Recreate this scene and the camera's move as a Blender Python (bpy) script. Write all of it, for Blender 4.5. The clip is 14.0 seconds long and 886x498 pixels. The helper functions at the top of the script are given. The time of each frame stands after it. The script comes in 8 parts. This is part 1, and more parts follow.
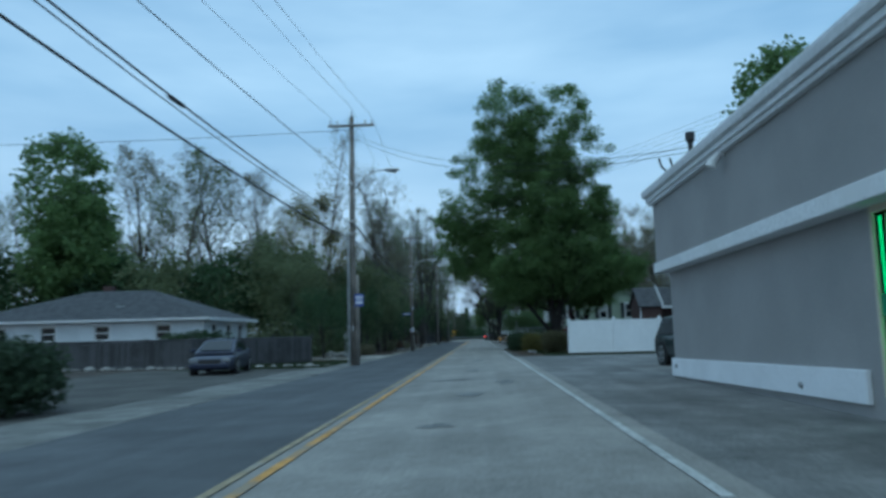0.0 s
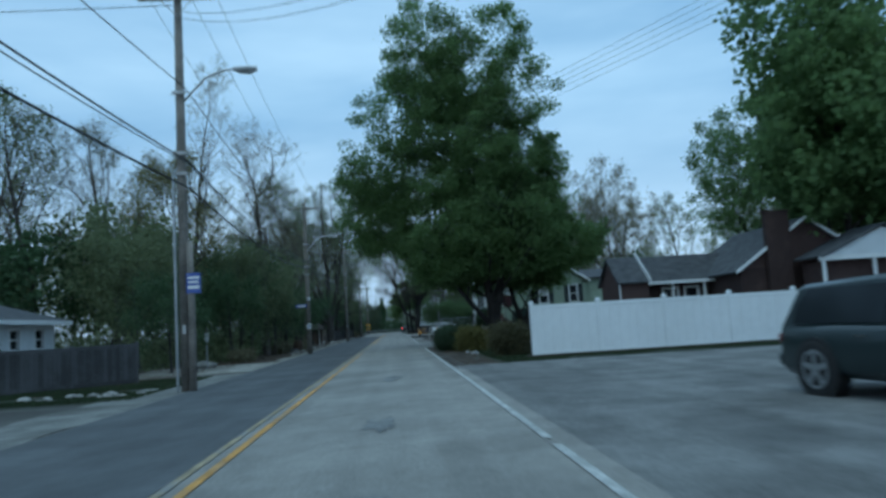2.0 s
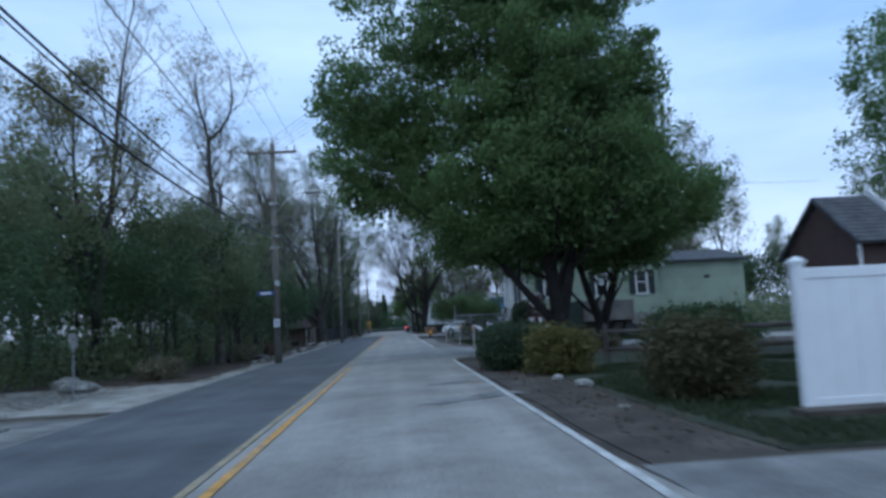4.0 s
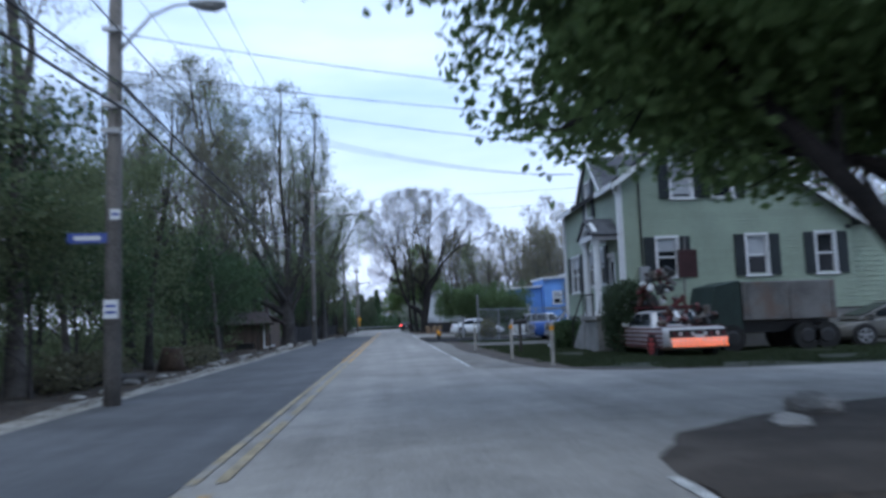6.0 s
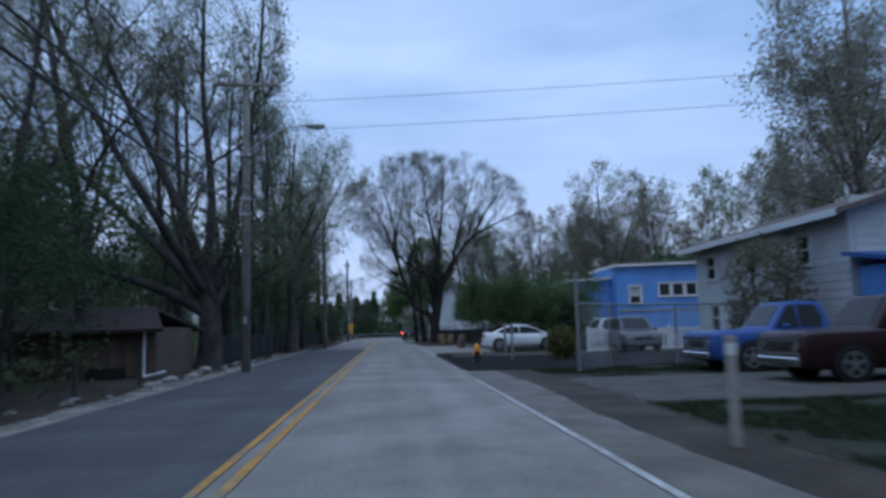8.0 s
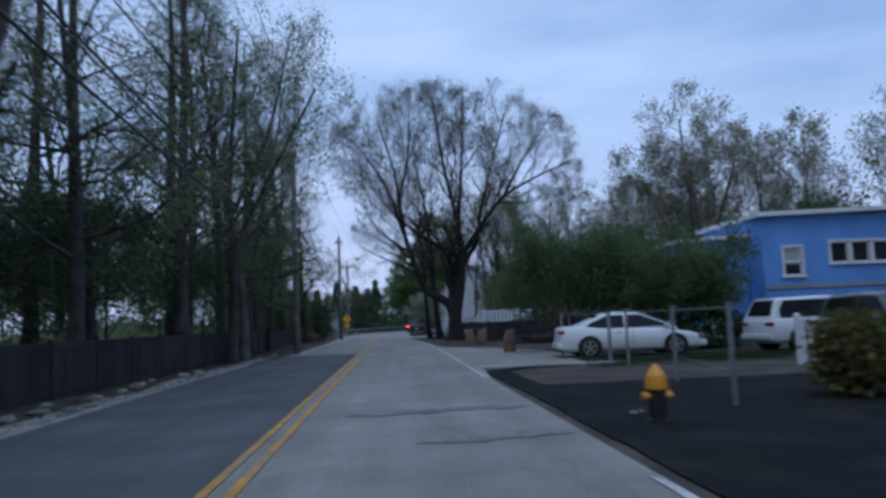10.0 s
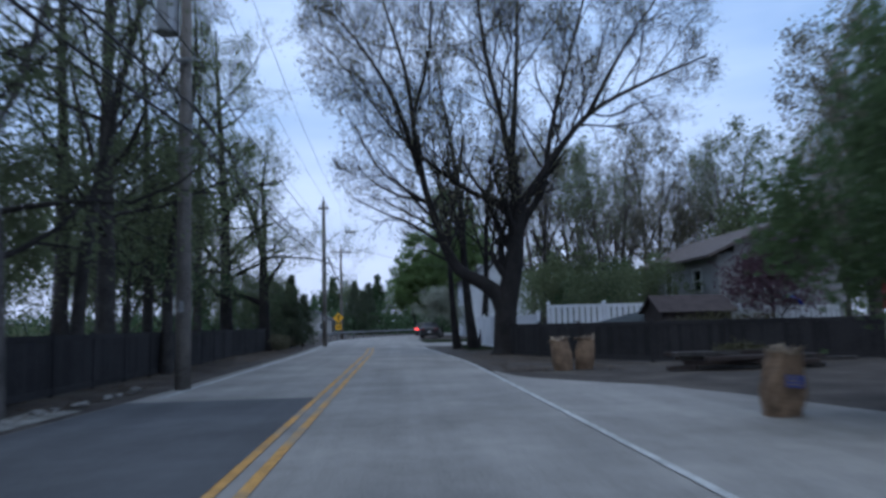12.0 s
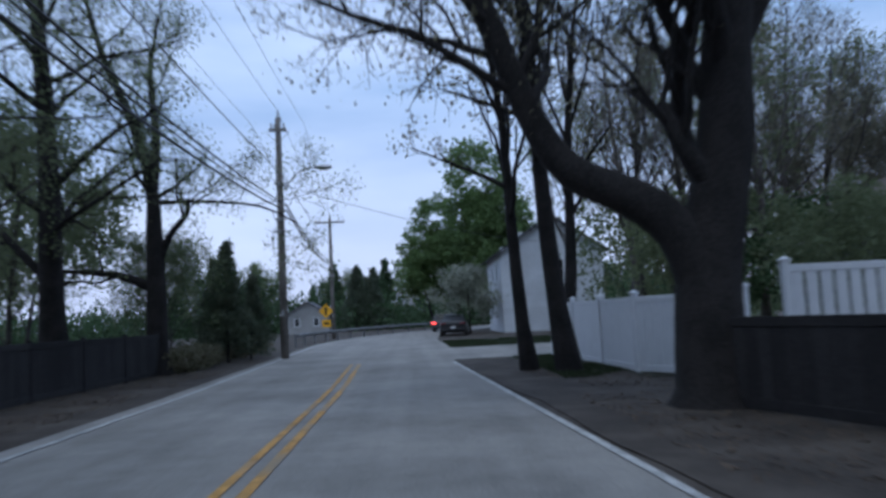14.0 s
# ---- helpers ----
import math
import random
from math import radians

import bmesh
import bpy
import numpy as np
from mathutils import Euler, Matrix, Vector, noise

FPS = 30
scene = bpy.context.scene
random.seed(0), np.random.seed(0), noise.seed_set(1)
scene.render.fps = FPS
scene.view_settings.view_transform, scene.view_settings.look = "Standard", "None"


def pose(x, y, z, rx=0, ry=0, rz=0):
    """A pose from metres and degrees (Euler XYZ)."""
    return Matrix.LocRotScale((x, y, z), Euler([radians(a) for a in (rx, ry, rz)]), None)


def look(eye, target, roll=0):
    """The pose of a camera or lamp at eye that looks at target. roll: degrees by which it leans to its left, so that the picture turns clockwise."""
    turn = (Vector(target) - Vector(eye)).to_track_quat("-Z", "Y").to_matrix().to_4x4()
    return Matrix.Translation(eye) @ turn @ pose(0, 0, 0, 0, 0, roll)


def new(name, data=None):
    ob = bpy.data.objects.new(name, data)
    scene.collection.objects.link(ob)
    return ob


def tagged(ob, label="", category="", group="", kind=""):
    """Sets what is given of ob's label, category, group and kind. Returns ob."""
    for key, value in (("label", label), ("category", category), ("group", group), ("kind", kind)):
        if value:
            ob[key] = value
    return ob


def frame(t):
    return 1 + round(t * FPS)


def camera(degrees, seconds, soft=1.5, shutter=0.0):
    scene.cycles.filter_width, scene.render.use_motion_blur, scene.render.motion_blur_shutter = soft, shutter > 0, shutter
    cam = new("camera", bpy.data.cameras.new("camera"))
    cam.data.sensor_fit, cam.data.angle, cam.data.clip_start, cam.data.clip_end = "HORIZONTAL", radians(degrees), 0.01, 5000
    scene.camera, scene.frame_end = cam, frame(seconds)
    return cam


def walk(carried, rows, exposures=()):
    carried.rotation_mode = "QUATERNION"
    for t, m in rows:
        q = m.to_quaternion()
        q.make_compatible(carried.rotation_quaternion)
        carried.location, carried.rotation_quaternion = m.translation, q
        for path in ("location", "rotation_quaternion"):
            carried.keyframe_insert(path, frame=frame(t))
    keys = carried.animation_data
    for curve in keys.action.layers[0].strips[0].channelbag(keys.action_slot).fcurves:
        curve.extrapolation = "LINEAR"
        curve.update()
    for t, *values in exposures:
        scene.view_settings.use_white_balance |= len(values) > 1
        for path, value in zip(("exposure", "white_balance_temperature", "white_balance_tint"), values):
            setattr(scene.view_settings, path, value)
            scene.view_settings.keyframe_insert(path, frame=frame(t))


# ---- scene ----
cam = camera(62.1, 14.0, 3.1, 0.5)
PATH = [
    (0, (0.331, 2.964, 1.152), (0.238, 4.948, 1.386), -1.4),
    (0.5, (0.325, 5.914, 1.191), (0.362, 7.898, 1.439), -2.0),
    (1, (0.335, 8.935, 1.233), (0.455, 10.917, 1.472), -2.4),
    (1.5, (0.410, 12.528, 1.211), (0.549, 14.511, 1.434), -2.9),
    (2, (0.374, 16.641, 1.335), (0.511, 18.626, 1.537), -3.5),
    (2.2, (0.346, 18.297, 1.35), (0.478, 20.283, 1.547), -3.6),
    (4.3, (0.047, 35.196, 1.319), (0.175, 37.182, 1.52), -2.6),
    (4.5, (0.027, 37.17, 1.304), (0.152, 39.155, 1.508), -2.2),
    (5, (0.007, 42.297, 1.302), (0.138, 44.283, 1.496), -2.5),
    (5.5, (-0.070, 47.175, 1.298), (0.070, 49.161, 1.49), -2.4),
    (6, (-0.144, 52.288, 1.267), (0.001, 54.274, 1.463), -2.0),
    (6.5, (-0.206, 57.894, 1.172), (-0.055, 59.876, 1.389), -1.3),
    (7, (-0.198, 63.578, 1.251), (-0.046, 65.56, 1.471), -0.9),
    (7.5, (-0.164, 69.444, 1.242), (-0.013, 71.426, 1.467), -0.7),
    (8, (-0.209, 75.29, 1.304), (-0.062, 77.273, 1.519), -1.5),
    (8.2, (-0.144, 77.306, 1.353), (0.001, 79.29, 1.565), -1.6),
    (10.3, (-0.274, 97.112, 1.38), (-0.132, 99.098, 1.563), -2.6),
    (10.5, (-0.325, 99.203, 1.335), (-0.180, 101.19, 1.511), -2.8),
    (11, (-0.265, 104.75, 1.294), (-0.132, 106.737, 1.48), -2.7),
    (11.5, (-0.378, 110.125, 1.295), (-0.246, 112.111, 1.489), -2.1),
    (12, (-0.428, 115.113, 1.276), (-0.301, 117.098, 1.478), -1.5),
    (12.5, (-0.425, 120.38, 1.295), (-0.304, 122.365, 1.505), -1.2),
    (13, (-0.416, 125.406, 1.324), (-0.304, 127.392, 1.534), -1.3),
    (13.5, (-0.307, 130.078, 1.366), (-0.204, 132.065, 1.563), -2.1),
    (14, (-0.197, 134.926, 1.41), (-0.103, 136.916, 1.588), -2.9),
]
walk(cam, [(t, look(eye, target, roll)) for t, eye, target, roll in PATH], [(0, 0.18, 6010, -17), (2.2, 0.2, 6000, -17), (4.3, 0.62, 6080, 4), (5.0, 0.88, 6150, 7), (5.5, 1.08, 6330, 8), (6.1, 0.8, 6560, 7), (6.5, 0.32, 6300, 5), (7.0, 0.24, 6090, 5), (8.2, 0.22, 6090, 6), (10.5, 0.15, 6240, 8), (11.2, 0.24, 6290, 8), (12.0, 0.42, 6350, 8), (12.6, 0.4, 6380, 8), (13.3, 0.36, 6400, 8), (14.0, 0.32, 6400, 8)])

# ---- sky and light: an overcast dusk ----
world = bpy.data.worlds.new("dusk_sky")
scene.world = world
world.use_nodes = True
wn, wl = world.node_tree.nodes, world.node_tree.links
wn.clear()
w_out = wn.new("ShaderNodeOutputWorld")
w_bg = wn.new("ShaderNodeBackground")
w_sky = wn.new("ShaderNodeTexSky")
w_sky.sky_type = "NISHITA"
w_sky.sun_disc = False
w_sky.sun_elevation = radians(9.0)
w_sky.sun_rotation = radians(200.0)
w_sky.air_density, w_sky.dust_density, w_sky.ozone_density = 1.0, 2.0, 3.0
w_co = wn.new("ShaderNodeTexCoord")
w_map = wn.new("ShaderNodeMapping")
w_map.inputs["Scale"].default_value = (1.2, 1.2, 5.0)
w_noise = wn.new("ShaderNodeTexNoise")
w_noise.inputs["Scale"].default_value = 1.6
w_noise.inputs["Detail"].default_value = 5.0
w_noise.inputs["Roughness"].default_value = 0.5
w_ramp = wn.new("ShaderNodeValToRGB")
w_ramp.color_ramp.elements[0].position, w_ramp.color_ramp.elements[0].color = 0.32, (0.25, 0.38, 0.65, 1)
w_ramp.color_ramp.elements[1].position, w_ramp.color_ramp.elements[1].color = 0.72, (0.5, 0.62, 0.9, 1)
w_mix = wn.new("ShaderNodeMixRGB")
w_mix.inputs["Fac"].default_value = 0.88
wl.new(w_co.outputs["Generated"], w_map.inputs["Vector"])
wl.new(w_map.outputs["Vector"], w_noise.inputs["Vector"])
wl.new(w_noise.outputs["Fac"], w_ramp.inputs["Fac"])
w_dim = wn.new("ShaderNodeVectorMath")
w_dim.operation = "SCALE"
w_dim.inputs["Scale"].default_value = 0.12
wl.new(w_sky.outputs["Color"], w_dim.inputs[0])
wl.new(w_dim.outputs["Vector"], w_mix.inputs["Color1"])
wl.new(w_ramp.outputs["Color"], w_mix.inputs["Color2"])
# paler and warmer towards the horizon
w_sep = wn.new("ShaderNodeSeparateXYZ")
w_fade = wn.new("ShaderNodeMapRange")
w_fade.inputs["From Min"].default_value, w_fade.inputs["From Max"].default_value = 0.02, 0.3
w_fade.inputs["To Min"].default_value, w_fade.inputs["To Max"].default_value = 0.55, 0.0
w_low = wn.new("ShaderNodeMixRGB")
w_low.inputs["Color2"].default_value = (0.53, 0.57, 0.78, 1)
wl.new(w_co.outputs["Generated"], w_sep.inputs[0])
wl.new(w_sep.outputs["Z"], w_fade.inputs["Value"])
wl.new(w_fade.outputs["Result"], w_low.inputs["Fac"])
wl.new(w_mix.outputs["Color"], w_low.inputs["Color1"])
wl.new(w_low.outputs["Color"], w_bg.inputs["Color"])
w_bg.inputs["Strength"].default_value = 1.12
wl.new(w_bg.outputs["Background"], w_out.inputs["Surface"])

sun = new("sun", bpy.data.lights.new("sun", "SUN"))
sun.data.energy, sun.data.angle, sun.data.color = 0.5, radians(40), (0.9, 0.95, 1.0)
sun.matrix_world = look((0, 0, 50), (6, 22, 0))


# ---- materials ----
def mat(name, colour, rough=0.8, dark=0.6, scale=3.0, fine=40.0, bump=0.2, metal=0.0, rand=0.0, spec=0.4, stain=None, stain_scale=0.6, stain_amount=0.5, streak=0.0):
    """A surface with large soft stains, fine grain and fine relief."""
    m = bpy.data.materials.new(name)
    m.use_nodes = True
    n, l = m.node_tree.nodes, m.node_tree.links
    b = n["Principled BSDF"]
    b.inputs["Roughness"].default_value, b.inputs["Metallic"].default_value = rough, metal
    b.inputs["Specular IOR Level"].default_value = spec
    co = n.new("ShaderNodeTexCoord")
    geo = n.new("ShaderNodeNewGeometry")
    big = n.new("ShaderNodeTexNoise")
    big.inputs["Scale"].default_value, big.inputs["Detail"].default_value = scale, 4.0
    small = n.new("ShaderNodeTexNoise")
    small.inputs["Scale"].default_value, small.inputs["Detail"].default_value = fine, 3.0
    for t in (big, small):
        l.new(geo.outputs["Position"], t.inputs["Vector"])
    add = n.new("ShaderNodeMath")
    add.operation = "ADD"
    l.new(big.outputs["Fac"], add.inputs[0])
    l.new(small.outputs["Fac"], add.inputs[1])
    if rand:
        info = n.new("ShaderNodeObjectInfo")
        r = n.new("ShaderNodeMath")
        r.operation, r.inputs[1].default_value, r.inputs[2].default_value = "MULTIPLY_ADD", rand, -rand / 2
        l.new(info.outputs["Random"], r.inputs[0])
        a2 = n.new("ShaderNodeMath")
        a2.operation = "ADD"
        l.new(add.outputs[0], a2.inputs[0])
        l.new(r.outputs[0], a2.inputs[1])
        add = a2
    ramp = n.new("ShaderNodeValToRGB")
    ramp.color_ramp.elements[0].position, ramp.color_ramp.elements[1].position = 0.68, 1.0
    half = n.new("ShaderNodeMath")
    half.operation, half.inputs[1].default_value = "MULTIPLY", 0.85
    l.new(add.outputs[0], half.inputs[0])
    l.new(half.outputs[0], ramp.inputs["Fac"])
    c = Vector(colour)
    ramp.color_ramp.elements[0].color = (*(c * dark), 1)
    ramp.color_ramp.elements[1].color = (*(c * (2 - dark) ** 0.5), 1)
    col = ramp.outputs["Color"]
    if stain:
        sn = n.new("ShaderNodeTexNoise")
        sn.inputs["Scale"].default_value, sn.inputs["Detail"].default_value = stain_scale, 6.0
        l.new(geo.outputs["Position"], sn.inputs["Vector"])
        sr = n.new("ShaderNodeMapRange")
        sr.inputs["From Min"].default_value, sr.inputs["From Max"].default_value, sr.inputs["To Max"].default_value = 0.5, 0.68, stain_amount
        l.new(sn.outputs["Fac"], sr.inputs["Value"])
        mx = n.new("ShaderNodeMixRGB")
        mx.inputs["Color2"].default_value = (*stain, 1)
        l.new(sr.outputs["Result"], mx.inputs["Fac"])
        l.new(col, mx.inputs["Color1"])
        col = mx.outputs["Color"]
    if streak:
        mp = n.new("ShaderNodeMapping")
        mp.inputs["Scale"].default_value = (1.7, 0.035, 0.0)
        l.new(geo.outputs["Position"], mp.inputs["Vector"])
        tn = n.new("ShaderNodeTexNoise")
        tn.inputs["Scale"].default_value, tn.inputs["Detail"].default_value = 1.0, 5.0
        l.new(mp.outputs["Vector"], tn.inputs["Vector"])
        pn = n.new("ShaderNodeTexNoise")
        pn.inputs["Scale"].default_value, pn.inputs["Detail"].default_value, pn.inputs["Roughness"].default_value = 2.6, 8.0, 0.7
        l.new(geo.outputs["Position"], pn.inputs["Vector"])
        sm = n.new("ShaderNodeMath")
        sm.operation = "ADD"
        l.new(tn.outputs["Fac"], sm.inputs[0])
        l.new(pn.outputs["Fac"], sm.inputs[1])
        tr = n.new("ShaderNodeMapRange")
        tr.inputs["From Min"].default_value, tr.inputs["From Max"].default_value = 0.72, 1.28
        tr.inputs["To Min"].default_value, tr.inputs["To Max"].default_value = 1.0 - streak, 1.0 + streak
        l.new(sm.outputs[0], tr.inputs["Value"])
        sc = n.new("ShaderNodeVectorMath")
        sc.operation = "SCALE"
        l.new(col, sc.inputs[0])
        l.new(tr.outputs["Result"], sc.inputs["Scale"])
        col = sc.outputs["Vector"]
    l.new(col, b.inputs["Base Color"])
    if bump:
        bp = n.new("ShaderNodeBump")
        bp.inputs["Strength"].default_value, bp.inputs["Distance"].default_value = bump, 0.02
        l.new(small.outputs["Fac"], bp.inputs["Height"])
        l.new(bp.outputs["Normal"], b.inputs["Normal"])
    return m


def leaf_mat(name, a, b_, clear=0.25):
    """Leaves: two greens spread over islands, some light let through."""
    m = bpy.data.materials.new(name)
    m.use_nodes = True
    n, l = m.node_tree.nodes, m.node_tree.links
    b = n["Principled BSDF"]
    b.inputs["Roughness"].default_value = 0.65
    b.inputs["Specular IOR Level"].default_value = 0.25
    geo = n.new("ShaderNodeNewGeometry")
    no = n.new("ShaderNodeTexNoise")
    no.inputs["Scale"].default_value = 0.45
    l.new(geo.outputs["Position"], no.inputs["Vector"])
    av = n.new("ShaderNodeMath")
    av.operation, av.inputs[1].default_value = "MULTIPLY_ADD", 0.5
    l.new(geo.outputs["Random Per Island"], av.inputs[0])
    mul = n.new("ShaderNodeMath")
    mul.operation, mul.inputs[1].default_value = "MULTIPLY", 0.6
    l.new(no.outputs["Fac"], mul.inputs[0])
    l.new(mul.outputs[0], av.inputs[2])
    mx = n.new("ShaderNodeMixRGB")
    mx.inputs["Color1"].default_value, mx.inputs["Color2"].default_value = (*a, 1), (*b_, 1)
    l.new(av.outputs[0], mx.inputs["Fac"])
    l.new(mx.outputs["Color"], b.inputs["Base Color"])
    tr = n.new("ShaderNodeBsdfTranslucent")
    l.new(mx.outputs["Color"], tr.inputs["Color"])
    sh = n.new("ShaderNodeMixShader")
    sh.inputs["Fac"].default_value = clear
    l.new(b.outputs["BSDF"], sh.inputs[1])
    l.new(tr.outputs["BSDF"], sh.inputs[2])
    l.new(sh.outputs["Shader"], n["Material Output"].inputs["Surface"])
    return m


def plain(name, colour, rough=0.5, metal=0.0, emit=0.0, spec=0.5, coat=0.0):
    m = bpy.data.materials.new(name)
    m.use_nodes = True
    b = m.node_tree.nodes["Principled BSDF"]
    b.inputs["Base Color"].default_value = (*colour, 1)
    b.inputs["Roughness"].default_value, b.inputs["Metallic"].default_value = rough, metal
    b.inputs["Specular IOR Level"].default_value = spec
    b.inputs["Coat Weight"].default_value = coat
    if emit:
        b.inputs["Emission Color"].default_value = (*colour, 1)
        b.inputs["Emission Strength"].default_value = emit
    return m


M_ROAD = mat("worn_grey_asphalt", (0.272, 0.258, 0.235), 0.85, 0.72, 0.5, 30, 0.3, stain=(0.17, 0.162, 0.15), stain_scale=0.35, stain_amount=0.3, streak=0.2)
M_PATCH = mat("newer_dark_asphalt", (0.088, 0.092, 0.097), 0.85, 0.75, 0.6, 45, 0.3, stain=(0.125, 0.13, 0.135), stain_scale=0.3, stain_amount=0.4, streak=0.2)
M_REPAIR = mat("old_repair_asphalt", (0.16, 0.16, 0.157), 0.85, 0.65, 0.8, 30, 0.3, stain=(0.22, 0.22, 0.215), stain_scale=1.5, stain_amount=0.8)
M_LOT = mat("lot_asphalt", (0.185, 0.182, 0.175), 0.85, 0.6, 0.5, 30, 0.3, stain=(0.08, 0.08, 0.078), stain_scale=0.6, stain_amount=0.7, streak=0.3)
M_LOT_OLD = mat("old_dirty_asphalt", (0.085, 0.082, 0.075), 0.9, 0.6, 0.7, 30, 0.4, stain=(0.045, 0.043, 0.038), stain_scale=0.5, stain_amount=0.7)
M_APRON = mat("broken_sandy_concrete", (0.2, 0.2, 0.185), 0.95, 0.55, 1.6, 40, 0.5, stain=(0.075, 0.072, 0.065), stain_scale=0.32, stain_amount=0.9)
M_SPOT = mat("dark_road_spot", (0.2, 0.2, 0.195), 0.85, 0.6, 1.5, 30, 0.3, stain=(0.24, 0.24, 0.235), stain_scale=3.0, stain_amount=0.9)
M_YELLOW_WORN = mat("rubbed_yellow_line_paint", (0.33, 0.27, 0.17), 0.75, 0.6, 5.0, 60, 0.2, stain=(0.24, 0.235, 0.22), stain_scale=1.1, stain_amount=1.0)
M_ORANGE_MARK = mat("orange_survey_paint", (0.5, 0.24, 0.08), 0.75, 0.5, 8.0, 60, 0.2, stain=(0.24, 0.22, 0.2), stain_scale=5.0, stain_amount=0.9)
M_BLACKTOP = mat("fresh_blacktop", (0.016, 0.017, 0.018), 0.95, 0.7, 0.9, 30, 0.3, spec=0.08, stain=(0.036, 0.034, 0.03), stain_scale=0.8, stain_amount=0.5)
M_SAND = mat("sandy_gravel_edge", (0.32, 0.31, 0.28), 0.95, 0.55, 2.0, 40, 0.5, stain=(0.16, 0.14, 0.11), stain_scale=1.2, stain_amount=0.6)
M_GRAVEL = mat("gravel_drive", (0.105, 0.1, 0.092), 0.95, 0.55, 1.5, 35, 0.6, stain=(0.1, 0.09, 0.075), stain_scale=0.7, stain_amount=0.6)
M_DIRT = mat("dry_leaf_dirt", (0.062, 0.05, 0.04), 0.95, 0.55, 0.9, 32, 0.35, stain=(0.105, 0.09, 0.075), stain_scale=0.9, stain_amount=0.55)
M_LAWN = mat("lawn_soil", (0.028, 0.036, 0.02), 0.95, 0.5, 1.5, 25, 0.6, stain=(0.06, 0.052, 0.032), stain_scale=0.6, stain_amount=0.35)
M_WHITE_LINE = mat("worn_white_line_paint", (0.52, 0.52, 0.5), 0.7, 0.55, 6.0, 60, 0.2, stain=(0.25, 0.25, 0.24), stain_scale=2.2, stain_amount=0.7)
M_YELLOW_LINE = mat("worn_yellow_line_paint", (0.55, 0.29, 0.07), 0.7, 0.55, 5.0, 60, 0.2, stain=(0.27, 0.225, 0.16), stain_scale=0.9, stain_amount=0.95)
M_POLE = mat("weathered_pole_wood", (0.22, 0.20, 0.18), 0.9, 0.55, 1.2, 30, 0.4)
M_BARK = mat("grey_brown_bark", (0.024, 0.021, 0.02), 0.95, 0.5, 2.0, 22, 0.8)
# paler copy of the bark above: haze over the woods put into its colour
M_BARK_HAZED = mat("hazed_grey_bark", (0.062, 0.056, 0.053), 0.95, 0.5, 2.0, 22, 0.8)
M_BARK_PALE = mat("pale_grey_bark", (0.12, 0.107, 0.098), 0.95, 0.5, 2.0, 22, 0.8)
M_LEAF_MAPLE = leaf_mat("maple_leaves", (0.11, 0.172, 0.072), (0.2, 0.295, 0.118), 0.6)
M_LEAF_WOOD = leaf_mat("spring_leaves", (0.125, 0.152, 0.08), (0.21, 0.25, 0.135), 0.5)
M_LEAF_BUD = leaf_mat("budding_leaves", (0.15, 0.13, 0.09), (0.2, 0.2, 0.125), 0.4)
M_LEAF_YOUNG = leaf_mat("pale_young_leaves", (0.19, 0.175, 0.13), (0.28, 0.27, 0.19), 0.5)
M_LEAF_DARK = leaf_mat("evergreen_leaves", (0.045, 0.078, 0.038), (0.08, 0.135, 0.062), 0.35)
M_LEAF_HEDGE = leaf_mat("dark_hedge_leaves", (0.03, 0.046, 0.027), (0.058, 0.09, 0.047), 0.25)
M_LEAF_YELLOW = leaf_mat("fading_forsythia", (0.07, 0.08, 0.03), (0.175, 0.15, 0.048), 0.35)
M_LEAF_SHRUB = leaf_mat("brown_green_shrub_leaves", (0.05, 0.05, 0.028), (0.11, 0.1, 0.05), 0.3)
M_LEAF_WEEP = leaf_mat("weeping_leaves", (0.085, 0.135, 0.062), (0.155, 0.22, 0.1), 0.5)
M_LEAF_WHITE = leaf_mat("white_blossom", (0.2, 0.23, 0.16), (0.38, 0.39, 0.33), 0.3)
M_LEAF_RED = leaf_mat("purple_plum_leaves", (0.1, 0.055, 0.07), (0.17, 0.1, 0.12), 0.4)
M_GRASS = leaf_mat("grass_blades", (0.026, 0.04, 0.018), (0.052, 0.072, 0.032), 0.25)
M_LITTER = leaf_mat("dry_leaves", (0.07, 0.05, 0.035), (0.17, 0.125, 0.09), 0.1)
M_STONE = mat("pale_field_stone", (0.3, 0.29, 0.27), 0.9, 0.5, 2.5, 20, 0.6, rand=0.3)
M_VINYL = mat("white_vinyl", (0.74, 0.76, 0.78), 0.45, 0.96, 0.4, 4, 0.02, rand=0.05, stain=(0.62, 0.64, 0.62), stain_scale=0.5, stain_amount=0.2)
M_TRIM = mat("white_painted_trim", (0.74, 0.75, 0.76), 0.55, 0.85, 1.0, 15, 0.05, stain=(0.5, 0.5, 0.48), stain_scale=1.0, stain_amount=0.4)
M_STORE = mat("grey_stucco", (0.31, 0.3, 0.295), 0.9, 0.88, 0.6, 60, 0.25, stain=(0.22, 0.22, 0.22), stain_scale=0.5, stain_amount=0.35)
M_SIDING_GREEN = mat("pale_green_vinyl_siding", (0.285, 0.345, 0.265), 0.6, 0.85, 0.7, 20, 0.05, rand=0.12, stain=(0.22, 0.26, 0.2), stain_scale=0.5, stain_amount=0.4)
M_SIDING_WHITE = mat("white_siding", (0.62, 0.65, 0.68), 0.6, 0.85, 0.7, 20, 0.05, rand=0.1, stain=(0.45, 0.47, 0.48), stain_scale=0.6, stain_amount=0.4)
M_SIDING_PALE = mat("pale_grey_siding", (0.55, 0.57, 0.58), 0.65, 0.85, 0.7, 20, 0.05, rand=0.1, stain=(0.26, 0.25, 0.24), stain_scale=0.5, stain_amount=0.6)
